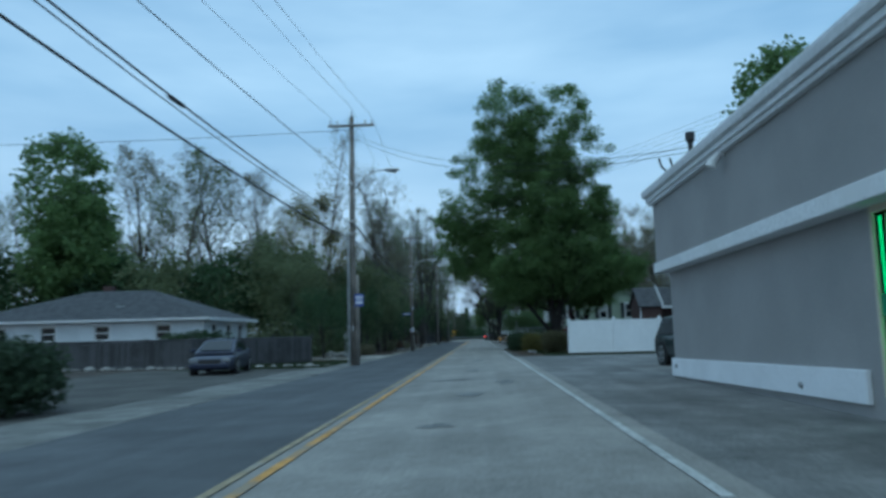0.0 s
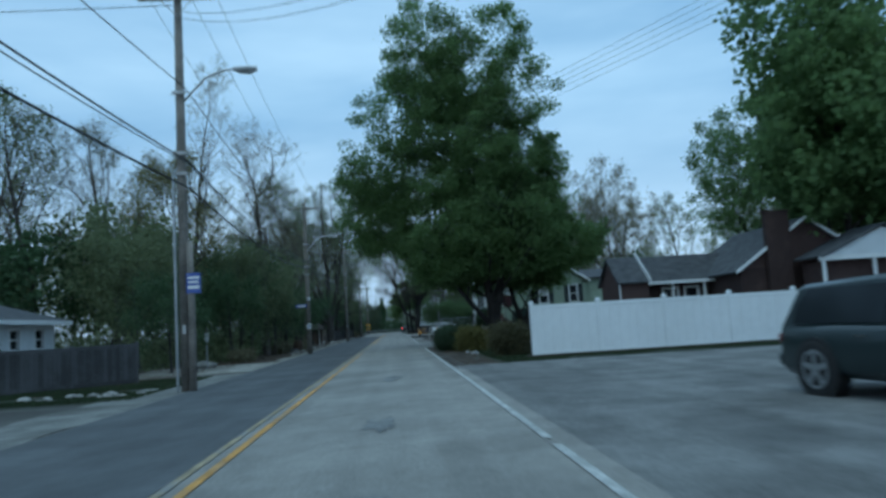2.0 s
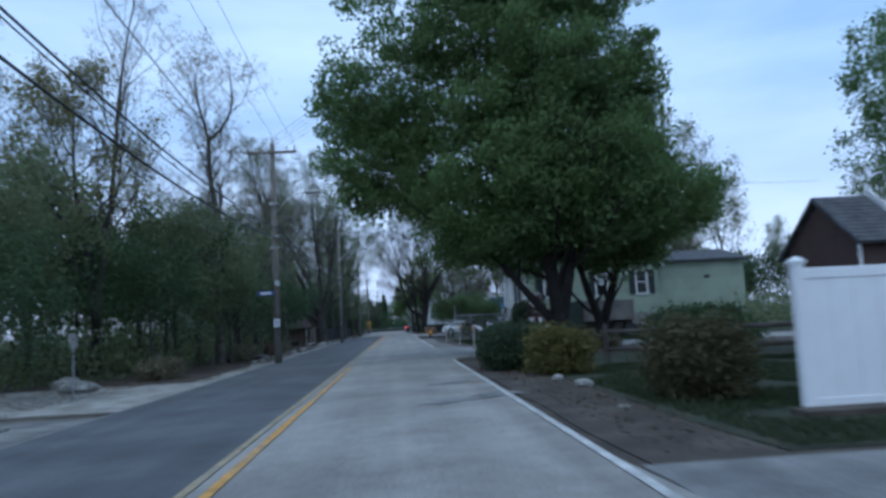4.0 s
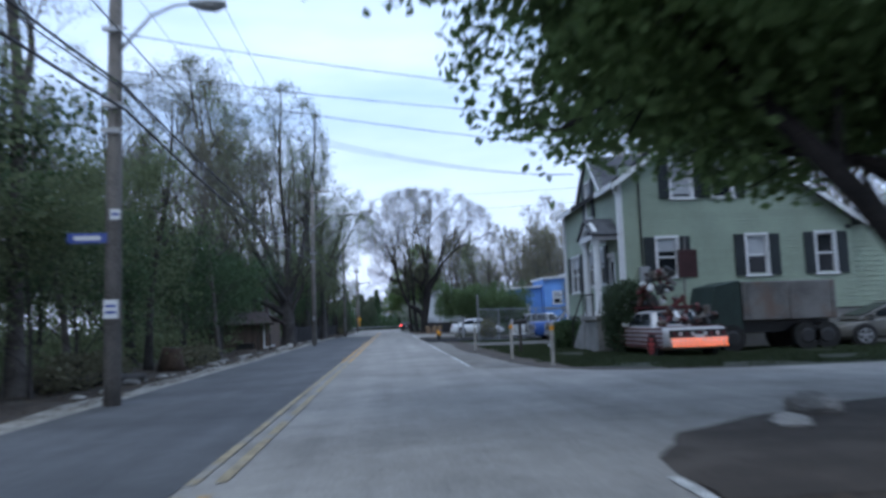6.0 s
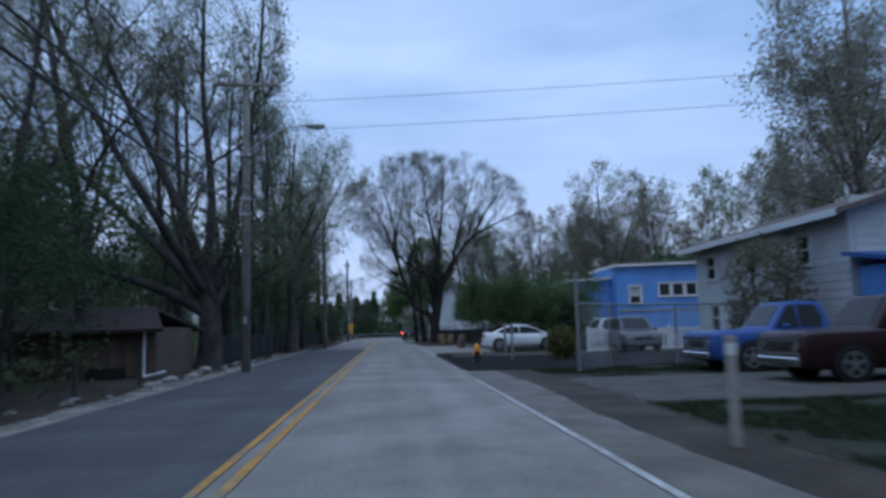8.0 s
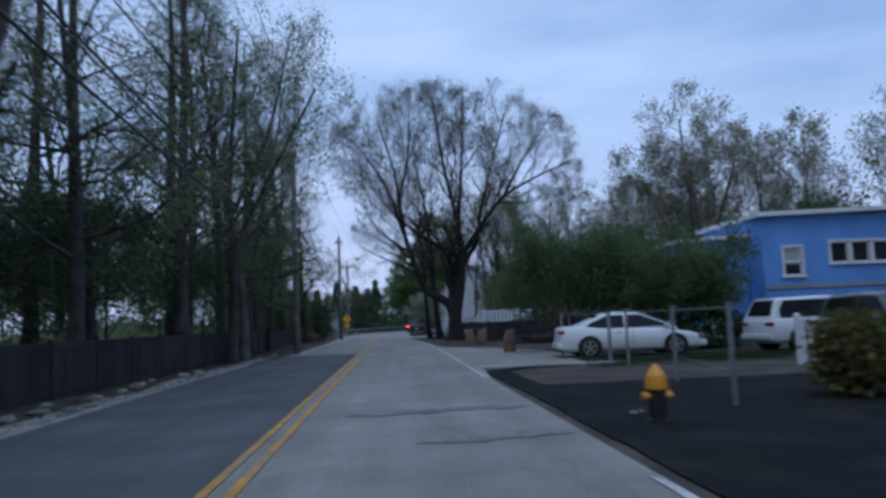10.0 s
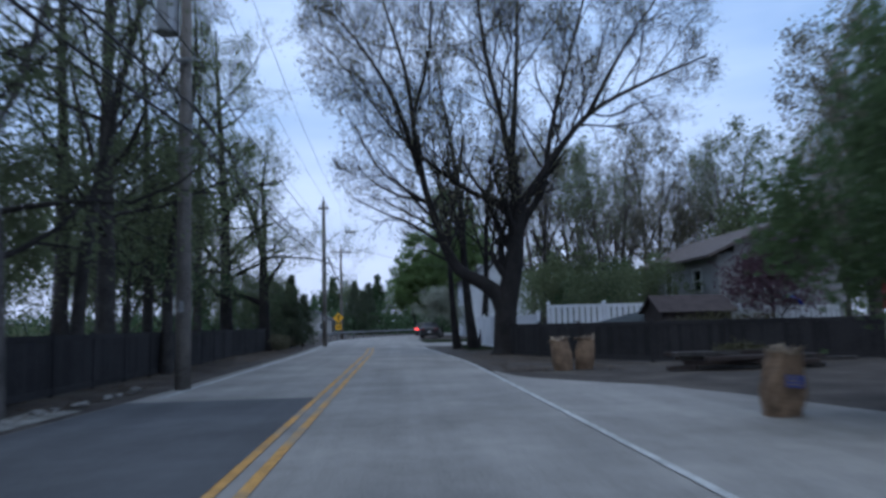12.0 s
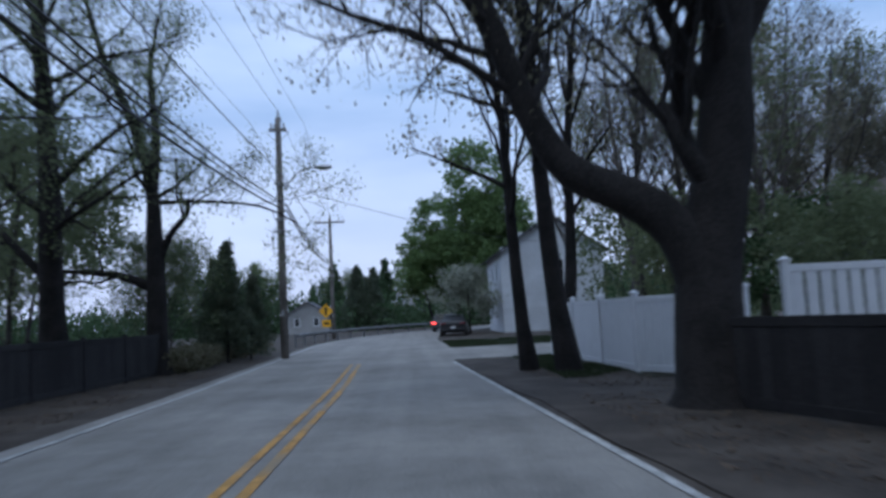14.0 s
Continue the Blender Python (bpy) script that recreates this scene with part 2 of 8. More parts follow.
M_SIDING_GREY = mat("grey_siding", (0.3, 0.3, 0.29), 0.7, 0.8, 0.7, 20, 0.05, rand=0.1)
M_BLUE_WALL = mat("bright_blue_painted_wall", (0.14, 0.32, 0.7), 0.6, 0.85, 0.8, 20, 0.05)
M_SHINGLE = mat("dark_grey_shingles", (0.085, 0.088, 0.096), 0.9, 0.6, 3.0, 22, 0.4)
M_SHINGLE_BROWN = mat("brown_shingles", (0.15, 0.125, 0.115), 0.9, 0.65, 3.0, 22, 0.4)
M_SHUTTER = mat("dark_green_shutters", (0.022, 0.03, 0.033), 0.6, 0.8, 2.0, 30, 0.1)
M_BRICK = mat("dull_red_brick", (0.062, 0.038, 0.035), 0.9, 0.65, 2.0, 20, 0.3, rand=0.5)
M_CONCRETE = mat("aged_concrete", (0.27, 0.265, 0.255), 0.9, 0.7, 1.0, 30, 0.3, stain=(0.12, 0.12, 0.11), stain_scale=0.8, stain_amount=0.5)
M_GREY_BOARD = mat("weathered_grey_boards", (0.068, 0.069, 0.074), 0.9, 0.6, 1.0, 20, 0.3, rand=0.4)
M_DARK_BOARD = mat("dark_stained_boards", (0.03, 0.028, 0.029), 0.9, 0.6, 1.0, 20, 0.3, rand=0.4)
M_TAN_BOARD = mat("tan_brown_boards", (0.13, 0.095, 0.075), 0.9, 0.65, 1.0, 20, 0.3, rand=0.3)
M_BROWN_BOARD = mat("brown_shed_boards", (0.06, 0.045, 0.04), 0.9, 0.6, 1.0, 20, 0.3, rand=0.3)
M_RAIL = mat("split_rail_wood", (0.07, 0.063, 0.058), 0.9, 0.55, 2.0, 25, 0.5)
M_LOG = mat("cut_log_bark", (0.09, 0.06, 0.042), 0.95, 0.5, 3.0, 25, 0.7)
M_STEEL = mat("galvanised_steel", (0.38, 0.39, 0.4), 0.45, 0.8, 2.0, 30, 0.05, metal=0.8)
M_ALU = mat("brushed_lamp_metal", (0.42, 0.43, 0.44), 0.5, 0.85, 2.0, 30, 0.05, metal=0.6)
M_RAIL_STEEL = mat("weathered_rail_steel", (0.2, 0.205, 0.21), 0.6, 0.75, 2.0, 30, 0.05, metal=0.4)
M_CABLE = plain("black_cable", (0.012, 0.012, 0.014), 0.6)
M_TYRE = mat("tyre_rubber", (0.018, 0.018, 0.018), 0.85, 0.8, 4, 40, 0.2)
M_RIM = plain("wheel_rim", (0.35, 0.36, 0.37), 0.35, 0.7)
M_RIM_RED = plain("red_painted_rim", (0.45, 0.05, 0.05), 0.5)
M_GLASS = plain("dark_window_glass", (0.012, 0.015, 0.018), 0.1, 0.0, spec=0.22)
M_CHROME = plain("chrome", (0.55, 0.56, 0.58), 0.15, 1.0)
M_BLACK = plain("black_plastic", (0.015, 0.015, 0.016), 0.5)
M_TAIL = plain("red_tail_lamp", (0.16, 0.008, 0.01), 0.25)
M_TAIL_LIT = plain("lit_tail_lamp", (1.0, 0.06, 0.05), 0.4, emit=4.5)
M_HEAD = plain("head_lamp", (0.22, 0.23, 0.25), 0.15)
M_AMBER = plain("amber_reflector", (0.75, 0.32, 0.03), 0.4)
M_AMBER_LIT = plain("lit_amber_lamp", (1.0, 0.22, 0.09), 0.4, emit=0.8)
M_LED = plain("green_led_strip", (0.08, 1.0, 0.32), 0.4, emit=1.2)
M_SIGN_YELLOW = plain("yellow_sign_sheet", (0.85, 0.42, 0.02), 0.35)
M_SIGN_BLUE = plain("blue_sign_sheet", (0.05, 0.09, 0.33), 0.4)
M_SIGN_WHITE = plain("white_sign_sheet", (0.7, 0.71, 0.72), 0.4)
M_TARP = mat("blue_tarp", (0.03, 0.09, 0.3), 0.5, 0.7, 2, 20, 0.1)
M_STEEL_RUST = mat("rust_stained_grey_steel", (0.16, 0.155, 0.15), 0.7, 0.6, 1.5, 20, 0.2, stain=(0.14, 0.08, 0.05), stain_scale=1.2, stain_amount=0.7)
M_GREEN_STEEL = mat("dark_green_steel", (0.018, 0.035, 0.03), 0.6, 0.7, 2, 20, 0.1)
M_CURTAIN = mat("pale_window_shade", (0.4, 0.42, 0.44), 0.9, 0.85, 2, 20, 0.1)


def paint(name, colour):
    return plain(name, colour, 0.38, 0.1, spec=0.35, coat=0.3)


# ---- building tools ----
SLOPE = ((0, 0.04), (30, 0.04), (60, 0.03), (90, 0.015), (110, 0.0), (400, 0.0))


def gz(x, y):
    """Height of the road's surface plane: it falls a little to its left at first, then levels out."""
    for (a, ka), (b, kb) in zip(SLOPE, SLOPE[1:]):
        if y <= b:
            k = ka + (kb - ka) * max(0.0, (y - a)) / (b - a)
            break
    else:
        k = 0.0
    return k * min(2.0, max(-4.5, x))


EARTH = -0.03


def ez(x, y):
    return gz(x, y) + EARTH


class Shape:
    def __init__(self):
        self.v, self.f = [], []

    def add(self, vs, fs):
        n = len(self.v)
        self.v.extend(tuple(p) for p in vs)
        self.f.extend(tuple(i + n for i in f) for f in fs)
        return self

    def box(self, x0, x1, y0, y1, z0, z1, m=None):
        vs = [Vector((x, y, z)) for z in (z0, z1) for x, y in ((x0, y0), (x1, y0), (x1, y1), (x0, y1))]
        if m is not None:
            vs = [m @ p for p in vs]
        return self.add(vs, [(3, 2, 1, 0), (4, 5, 6, 7), (0, 1, 5, 4), (1, 2, 6, 5), (2, 3, 7, 6), (3, 0, 4, 7)])

    def prism(self, poly, axis, a, b):
        """A flat outline pushed along an axis from a to b. poly holds the other two coordinates, in x, y, z order."""
        def at(p, s):
            q = list(p)
            q.insert("xyz".index(axis), s)
            return q
        n = len(poly)
        vs = [at(p, a) for p in poly] + [at(p, b) for p in poly]
        fs = [tuple(range(n))[::-1], tuple(range(n, 2 * n))] + [(i, (i + 1) % n, n + (i + 1) % n, n + i) for i in range(n)]
        return self.add(vs, fs)

    def tube(self, pts, radii, n=8, cap=True):
        rings = []
        pts = [Vector(p) for p in pts]
        for i, p in enumerate(pts):
            d = (pts[min(i + 1, len(pts) - 1)] - pts[max(i - 1, 0)]).normalized()
            u = d.cross(Vector((0.31, 0.95, 0.07)) if abs(d.y) < 0.9 else Vector((1, 0, 0))).normalized()
            w = d.cross(u)
            r = radii[i] if isinstance(radii, (list, tuple)) else radii
            rings += [p + r * (math.cos(2 * math.pi * k / n) * u + math.sin(2 * math.pi * k / n) * w) for k in range(n)]
        fs = []
        for i in range(len(pts) - 1):
            for k in range(n):
                a, b = i * n + k, i * n + (k + 1) % n
                fs.append((a, b, b + n, a + n))
        if cap:
            fs += [tuple(range(n))[::-1], tuple(range((len(pts) - 1) * n, len(pts) * n))]
        return self.add(rings, fs)

    def loft(self, rings):
        n = len(rings[0])
        vs = [p for r in rings for p in r]
        fs = [tuple(range(n)), tuple(range((len(rings) - 1) * n, len(rings) * n))[::-1]]
        for i in range(len(rings) - 1):
            for k in range(n):
                a, b = i * n + k, i * n + (k + 1) % n
                fs.append((a, a + n, b + n, b))
        return self.add(vs, fs)

    def mesh(self, name, material, bevel=0.0, smooth=False):
        me = bpy.data.meshes.new(name)
        me.from_pydata([tuple(p) for p in self.v], [], self.f)
        bm = bmesh.new()
        bm.from_mesh(me)
        bmesh.ops.recalc_face_normals(bm, faces=bm.faces)
        if bevel:
            es = [e for e in bm.edges if len(e.link_faces) == 2 and e.calc_face_angle(0) > 0.5]
            bmesh.ops.bevel(bm, geom=es, offset=bevel, segments=1, affect="EDGES", clamp_overlap=True)
        bm.to_mesh(me)
        bm.free()
        if smooth:
            me.polygons.foreach_set("use_smooth", [True] * len(me.polygons))
        me.materials.append(material)
        return me


def part(name, shape, material=None, parent=None, label="", bevel=0.0, smooth=False):
    me = shape.mesh(name, material, bevel, smooth) if isinstance(shape, Shape) else shape
    ob = new(name, me)
    if parent is not None:
        ob.parent = parent
    if label:
        ob["label"] = label
    return ob


def thing(name, label, category, m=None, group="", kind=""):
    ob = new(name)
    ob.empty_display_size = 0.2
    if m is not None:
        ob.matrix_basis = m
    return tagged(ob, label, category, group, kind)


def lump(r, seed, flat=0.6, n=10):
    """A rough stone."""
    rng = random.Random(seed)
    bm = bmesh.new()
    bmesh.ops.create_icosphere(bm, subdivisions=2, radius=r)
    off = Vector((rng.uniform(0, 50), rng.uniform(0, 50), 0))
    for v in bm.verts:
        k = 1 + 0.35 * noise.noise(v.co * (1.3 / r) + off)
        v.co = Vector((v.co.x * k * 1.25, v.co.y * k, v.co.z * k * flat))
    me = bpy.data.meshes.new("stone")
    bm.to_mesh(me)
    bm.free()
    me.materials.append(M_STONE)
    return me


def quads_mesh(name, centres, us, vs, material):
    """Many small leaves: folded diamonds at the centres, spanned by us and vs."""
    n = len(centres)
    nrm = np.cross(us, vs)
    nrm /= np.maximum(np.linalg.norm(nrm, axis=1, keepdims=True), 1e-6)
    fold = nrm * np.linalg.norm(vs, axis=1, keepdims=True) * 0.35
    co = np.stack([centres - us, centres - vs + fold, centres + us, centres + vs + fold], 1).reshape(-1, 3)
    me = bpy.data.meshes.new(name)
    me.vertices.add(4 * n)
    me.vertices.foreach_set("co", co.astype(np.float32).ravel())
    base = np.arange(n) * 4
    tri = np.stack([base, base + 1, base + 2, base, base + 2, base + 3], 1).reshape(-1)
    me.loops.add(6 * n)
    me.loops.foreach_set("vertex_index", tri.astype(np.int32))
    me.polygons.add(2 * n)
    me.polygons.foreach_set("loop_start", (np.arange(2 * n) * 3).astype(np.int32))
    me.polygons.foreach_set("loop_total", np.full(2 * n, 3, np.int32))
    me.update(calc_edges=True)
    me.validate()
    me.materials.append(material)
    return me


def leaves_at(name, pts, rng, size, material, droop=0.0, flat=0.0):
    """A mesh of leaves, one at every point, turned at random; flat: how much they face the sky."""
    n = len(pts)
    u = rng.normal(size=(n, 3))
    if flat:
        face = rng.normal(size=(n, 3)) + np.array((0.0, 0.0, flat))
        u = np.cross(face, u)
    u[:, 2] -= droop
    u /= np.maximum(np.linalg.norm(u, axis=1, keepdims=True), 1e-6)
    w = np.cross(u, face if flat else rng.normal(size=(n, 3)))
    w /= np.maximum(np.linalg.norm(w, axis=1, keepdims=True), 1e-6)
    s = size * rng.uniform(0.6, 1.35, size=(n, 1))
    return quads_mesh(name, np.asarray(pts, float), u * s * 0.6, w * s * 0.42, material)


def within(p, lobes):
    return any(((p[0] - x) / a) ** 2 + ((p[1] - y) / b) ** 2 + ((p[2] - z) / c) ** 2 < 1 for x, y, z, a, b, c in lobes)


def bend(pts, n):
    """A smooth line through a few points."""
    ps = [Vector(p) for p in pts]
    ps = [ps[0] * 2 - ps[1]] + ps + [ps[-1] * 2 - ps[-2]]
    out = []
    for k in range(1, len(ps) - 2):
        a, b, c, d = ps[k - 1:k + 3]
        for i in range(n):
            t = i / n
            out.append(0.5 * ((2 * b) + (c - a) * t + (2 * a - 5 * b + 4 * c - d) * t * t + (3 * b - a - 3 * c + d) * t ** 3))
    return out + [ps[-2]]


def limbs(rng, base, direction, length, radius, level, out, spec, path=None, end=None):
    """Grows one limb and its side limbs, inside the crown's lobes if the spec has any. out collects (points, radii, level)."""
    lobes = spec.get("lobes")
    wob, up = spec["wob"][level], spec["up"][level]
    tip = spec["tip"][level]
    if path:
        pts = bend(path, 3)
        n = len(pts) - 1
        length = sum((q - p).length for p, q in zip(pts, pts[1:]))
        rad = [radius + (end - radius) * (i / n) ** 0.8 for i in range(n + 1)]
    else:
        n = max(1, spec["segs"][level])
        p, d = Vector(base), Vector(direction).normalized()
        pts, rad = [p.copy()], [radius]
        been = False
        for i in range(n):
            d = (d + Vector(rng.normal(size=3)) * wob + Vector((0, 0, up))).normalized()
            p = p + d * (length / n)
            if lobes:
                ok = within(p, lobes)
                if been and not ok:
                    break
                been = been or ok
            pts.append(p.copy())
            rad.append(radius * (1 - (1 - tip) * (i + 1) / n))
        if len(pts) < 2 or (lobes and level > 0 and not been):
            return
        n = len(pts) - 1
    out.append((pts, rad, level))
    if level + 1 >= len(spec["segs"]):
        return
    count = spec["kids"][level]
    if path and "density" in spec:
        count = max(4, int(length * spec["density"]))
    lo = spec["from"][level]
    turn = rng.uniform(0, 6.28)
    for k in range(count):
        f = lo + (1 - lo) * (k + rng.uniform(0.1, 0.9)) / count
        at = f * n
        i = min(int(at), n - 1)
        q = pts[i].lerp(pts[i + 1], at - i)
        ax = (pts[i + 1] - pts[i]).normalized()
        side = ax.cross(Vector((0.2, 0.3, 0.93)) if abs(ax.z) < 0.8 else Vector((1, 0.1, 0))).normalized()
        turn += 2.4 + rng.normal() * 0.4
        side = (Matrix.Rotation(turn, 3, ax) @ side).normalized()
        ang = radians(rng.uniform(*spec["angle"][level]))
        dd = (ax * math.cos(ang) + side * math.sin(ang)).normalized()
        if path:
            ll = spec["reach"] * (1.15 - 0.5 * f) * rng.uniform(0.7, 1.2)
        else:
            ll = length * spec["ratio"][level] * (spec["crown"](f) if level == 0 else 1 - 0.45 * f) * rng.uniform(0.75, 1.2)
        rr = (rad[i] + (rad[i + 1] - rad[i]) * (at - i)) * spec["thin"][level]
        limbs(rng, q, dd, ll, max(rr, 0.006), level + 1, out, spec)


def tree_meshes(seed, spec, height, radius, leaf, leaf_count, leaf_size, spread, bark, sides=(9, 6, 4, 3, 3), droop=0.0, trunks=None, paths=None, fill=0.0, hang=0.0, bare_above=None, flat=0.0):
    """The wood and the leaves of one tree, as two meshes. paths: heavy limbs as (points, thick, thin); fill: share of leaves in clumps through the lobes."""
    rng = np.random.default_rng(seed)
    out = []
    for pts, r0, r1 in paths or []:
        limbs(rng, None, None, 0, r0, 0, out, spec, pts, r1)
    if not paths:
        for base, d, hh, rr in trunks or [((0, 0, -0.1), (rng.normal() * 0.04, rng.normal() * 0.04, 1), height, radius)]:
            limbs(rng, base, d, hh, rr, 0, out, spec)
    s = Shape()
    for pts, rad, level in out:
        if level == 0 and pts[0].z < 0.3:
            rad = list(rad)
            rad[0] *= 1.35
        s.tube(pts, rad, sides[min(level, len(sides) - 1)], cap=False)
    wood = bpy.data.meshes.new("trunk")
    wood.from_pydata([tuple(p) for p in s.v], [], s.f)
    wood.polygons.foreach_set("use_smooth", [True] * len(wood.polygons))
    wood.materials.append(bark)
    top = max(l for *_, l in out)
    tips = [np.array(pts[1:]) for pts, _, l in out if l >= max(1, top - 1)]
    tips = np.concatenate(tips)
    pick = tips[rng.integers(0, len(tips), int(leaf_count * (1 - fill)))]
    pick = pick + rng.normal(size=pick.shape) * spread
    if fill:
        lobes = np.array(spec["lobes"])
        share = (lobes[:, 3] * lobes[:, 4] * lobes[:, 5]) ** 0.7
        per = 130 if leaf_size < 0.2 else 36
        n = int(leaf_count * fill / per)
        which = rng.choice(len(lobes), n, p=share / share.sum())
        d = rng.normal(size=(n, 3))
        d /= np.linalg.norm(d, axis=1, keepdims=True)
        c = lobes[which, :3] + d * lobes[which, 3:] * rng.uniform(0.35, 0.92, (n, 1)) ** 0.6
        c = np.repeat(c, per, axis=0)
        ball = rng.normal(size=c.shape)
        ball *= rng.random((len(c), 1)) ** 0.4 / np.linalg.norm(ball, axis=1, keepdims=True)
        reach = np.repeat(rng.uniform(0.7, 1.25, (n, 1)), per, axis=0)
        clumps = c + ball * reach * np.array((0.66, 0.66, 0.48))
        pick = np.concatenate([pick, clumps])
    if bare_above:
        pick = pick[(pick[:, 2] < bare_above) | (rng.random(len(pick)) < 0.22)]
    if hang:
        pick[:, 2] -= rng.uniform(0, hang, len(pick)) ** 1.5
    pick = pick[pick[:, 2] > 0.4]
    return wood, leaves_at("crown", pick, rng, leaf_size, leaf, droop, flat)


def stand(name, meshes, m, label, group="", category="tree"):
    t = thing(name, label, category, m, group)
    part("trunk", meshes[0], None, t)
    part("crown", meshes[1], None, t)
    return t


# ---- ground and road ----
def sheet(name, outline_at, y0, y1, lift, material, step=5.0, thick=0.0, xs=(-4.5, 2.0)):
    """A paved strip: outline_at(y) gives its two edges in x. It follows the road's plane, lifted by lift."""
    s = Shape()
    ys = [y0]
    while ys[-1] + step < y1 - 0.01:
        ys.append(ys[-1] + step)
    ys.append(y1)
    rows = []
    for y in ys:
        a, b = outline_at(y)
        cols = [a] + [x for x in xs if a + 0.01 < x < b - 0.01] + [b]
        while len(cols) < 4:
            k = max(range(len(cols) - 1), key=lambda i: cols[i + 1] - cols[i])
            cols.insert(k + 1, (cols[k] + cols[k + 1]) / 2)
        rows.append([(x, y, gz(x, y) + lift) for x in cols])
    n = 4
    fs = [(i * n + k, i * n + k + 1, (i + 1) * n + k + 1, (i + 1) * n + k) for i in range(len(rows) - 1) for k in range(n - 1)]
    s.add([p for r in rows for p in r], fs)
    if thick:
        edge = [r[0] for r in rows] + rows[-1][1:] + [r[-1] for r in rows[::-1]][1:] + rows[0][::-1][1:-1]
        m = len(edge)
        s.add(edge + [(x, y, z - thick) for x, y, z in edge], [(i, (i + 1) % m, m + (i + 1) % m, m + i) for i in range(m)])
    me = bpy.data.meshes.new(name)
    me.from_pydata([tuple(p) for p in s.v], [], s.f)
    me.materials.append(material)
    return me


def wavy(x, amp, seed, f=0.35):
    return lambda y: x + amp * (noise.noise(Vector((y * f, seed, 0.3))) + 0.5 * noise.noise(Vector((y * f * 4, seed, 5.0))))


# ground sheet, finer near the road
g = Shape()
gx = [-900, -400, -150, -70, -40, -25, -15, -10, -7, -4.5, 2, 5, 8, 12, 18, 30, 60, 150, 400, 900]
gy = [-600, -200, -60, -20] + [i * 5.0 for i in range(-1, 46)] + [235, 260, 320, 450, 700, 1200, 2500]
g.add([(x, y, ez(x, y)) for y in gy for x in gx], [(j * len(gx) + i, j * len(gx) + i + 1, (j + 1) * len(gx) + i + 1, (j + 1) * len(gx) + i) for j in range(len(gy) - 1) for i in range(len(gx) - 1)])
tagged(part("ground", g, M_DIRT), "dirt ground with dry leaves beside the road", "ground", kind="structure")


def centre(y):
    """The road's middle line in x: straight, then a bend to the right."""
    return -1.78 - 0.7 * min(1.0, max(0.0, (y - 150) / 25)) + (0.0 if y < 178 else 60 - math.sqrt(max(60 ** 2 - (y - 178) ** 2, 0)))


def edge_paint(y):
    """The white line on the right: straight, then drawing in before the side street."""
    return centre(y) + 3.67 if y < 139 else 1.89 - 0.05 * (min(y, 158) - 139)


def road_edges(y):
    return centre(y) - 4.0 + 0.45 * min(1.0, max(0.0, (y - 118) / 12)), (centre(y) + (3.74 if 98.5 < y < 114 else 3.735 if 38.6 < y < 57.5 or 134.5 < y < 139 else 3.95 - 0.2 * min(1.0, max(0.0, (y - 126) / 8))) if y < 139 or y > 160 else edge_paint(y) + 0.08)


road = tagged(part("road", sheet("road", road_edges, -60, 226, 0.0, M_ROAD, 3.0, 0.1)), "worn grey two-lane asphalt road with patches", "road", kind="structure")
patch_edge = wavy(-1.95, 0.03, 3.0, 0.8)
part("dark_lane_patch", sheet("dark_lane_patch", lambda y: (road_edges(y)[0] + 0.05, patch_edge(y)), -20, 128.8, 0.007, M_PATCH, 1.0), None, road, "newer dark asphalt in the oncoming lane")


def line(name, x_at, y0, y1, width, material, label=""):
    return part(name, sheet(name, lambda y: (x_at(y) - width / 2, x_at(y) + width / 2), y0, y1, 0.012, material, 2.5), None, road, label)


right_line = edge_paint
for a, b in ((-8, 7.6), (7.9, 20.3), (20.6, 24.0), (24.4, 57.7), (72.0, 78.4), (79.4, 93.5), (99.0, 100.2), (111.5, 117.2), (117.7, 157.0)):
    line("edge_line", right_line, a, b, 0.09, M_WHITE_LINE, "worn white edge line")
line("edge_line", lambda y: centre(y) - 3.15, 129.5, 205, 0.11, M_WHITE_LINE, "worn white edge line")
for a, b, m0, m1 in ((-8, 58.4, M_YELLOW_WORN, M_YELLOW_LINE), (58.9, 78.5, M_YELLOW_WORN, M_YELLOW_WORN), (78.5, 158.0, M_YELLOW_LINE, M_YELLOW_LINE)):
    line("centre_line", lambda y: centre(y) - 0.115, a, b, 0.1, m0, "worn yellow centre line")
    line("centre_line", lambda y: centre(y) + 0.135, a, b, 0.11, m1, "worn yellow centre line")


def repair(x0, x1, y0, y1, seed, material=M_REPAIR, lift=0.009):
    e0, e1 = wavy(x0, 0.05, seed, 1.5), wavy(x1, 0.05, seed + 9, 1.5)
    part("repair_patch", sheet("repair_patch", lambda y: (e0(y), e1(y)), y0, y1, lift, material, 0.4), None, road, "dark repair patch in the asphalt")


repair(0.65, 1.6, 48.1, 48.75, 4, M_SPOT)
for yy in (48.0, 48.2):
    part("survey_mark", sheet("survey_mark", lambda y: (1.5, 1.72), yy, yy + 0.07, 0.012, M_ORANGE_MARK, 0.05), None, road, "orange survey paint mark")
repair(0.6, 3.0, 78.7, 79.1, 2, M_SPOT)
repair(0.5, 3.1, 116.75, 117.2, 5, M_SPOT)


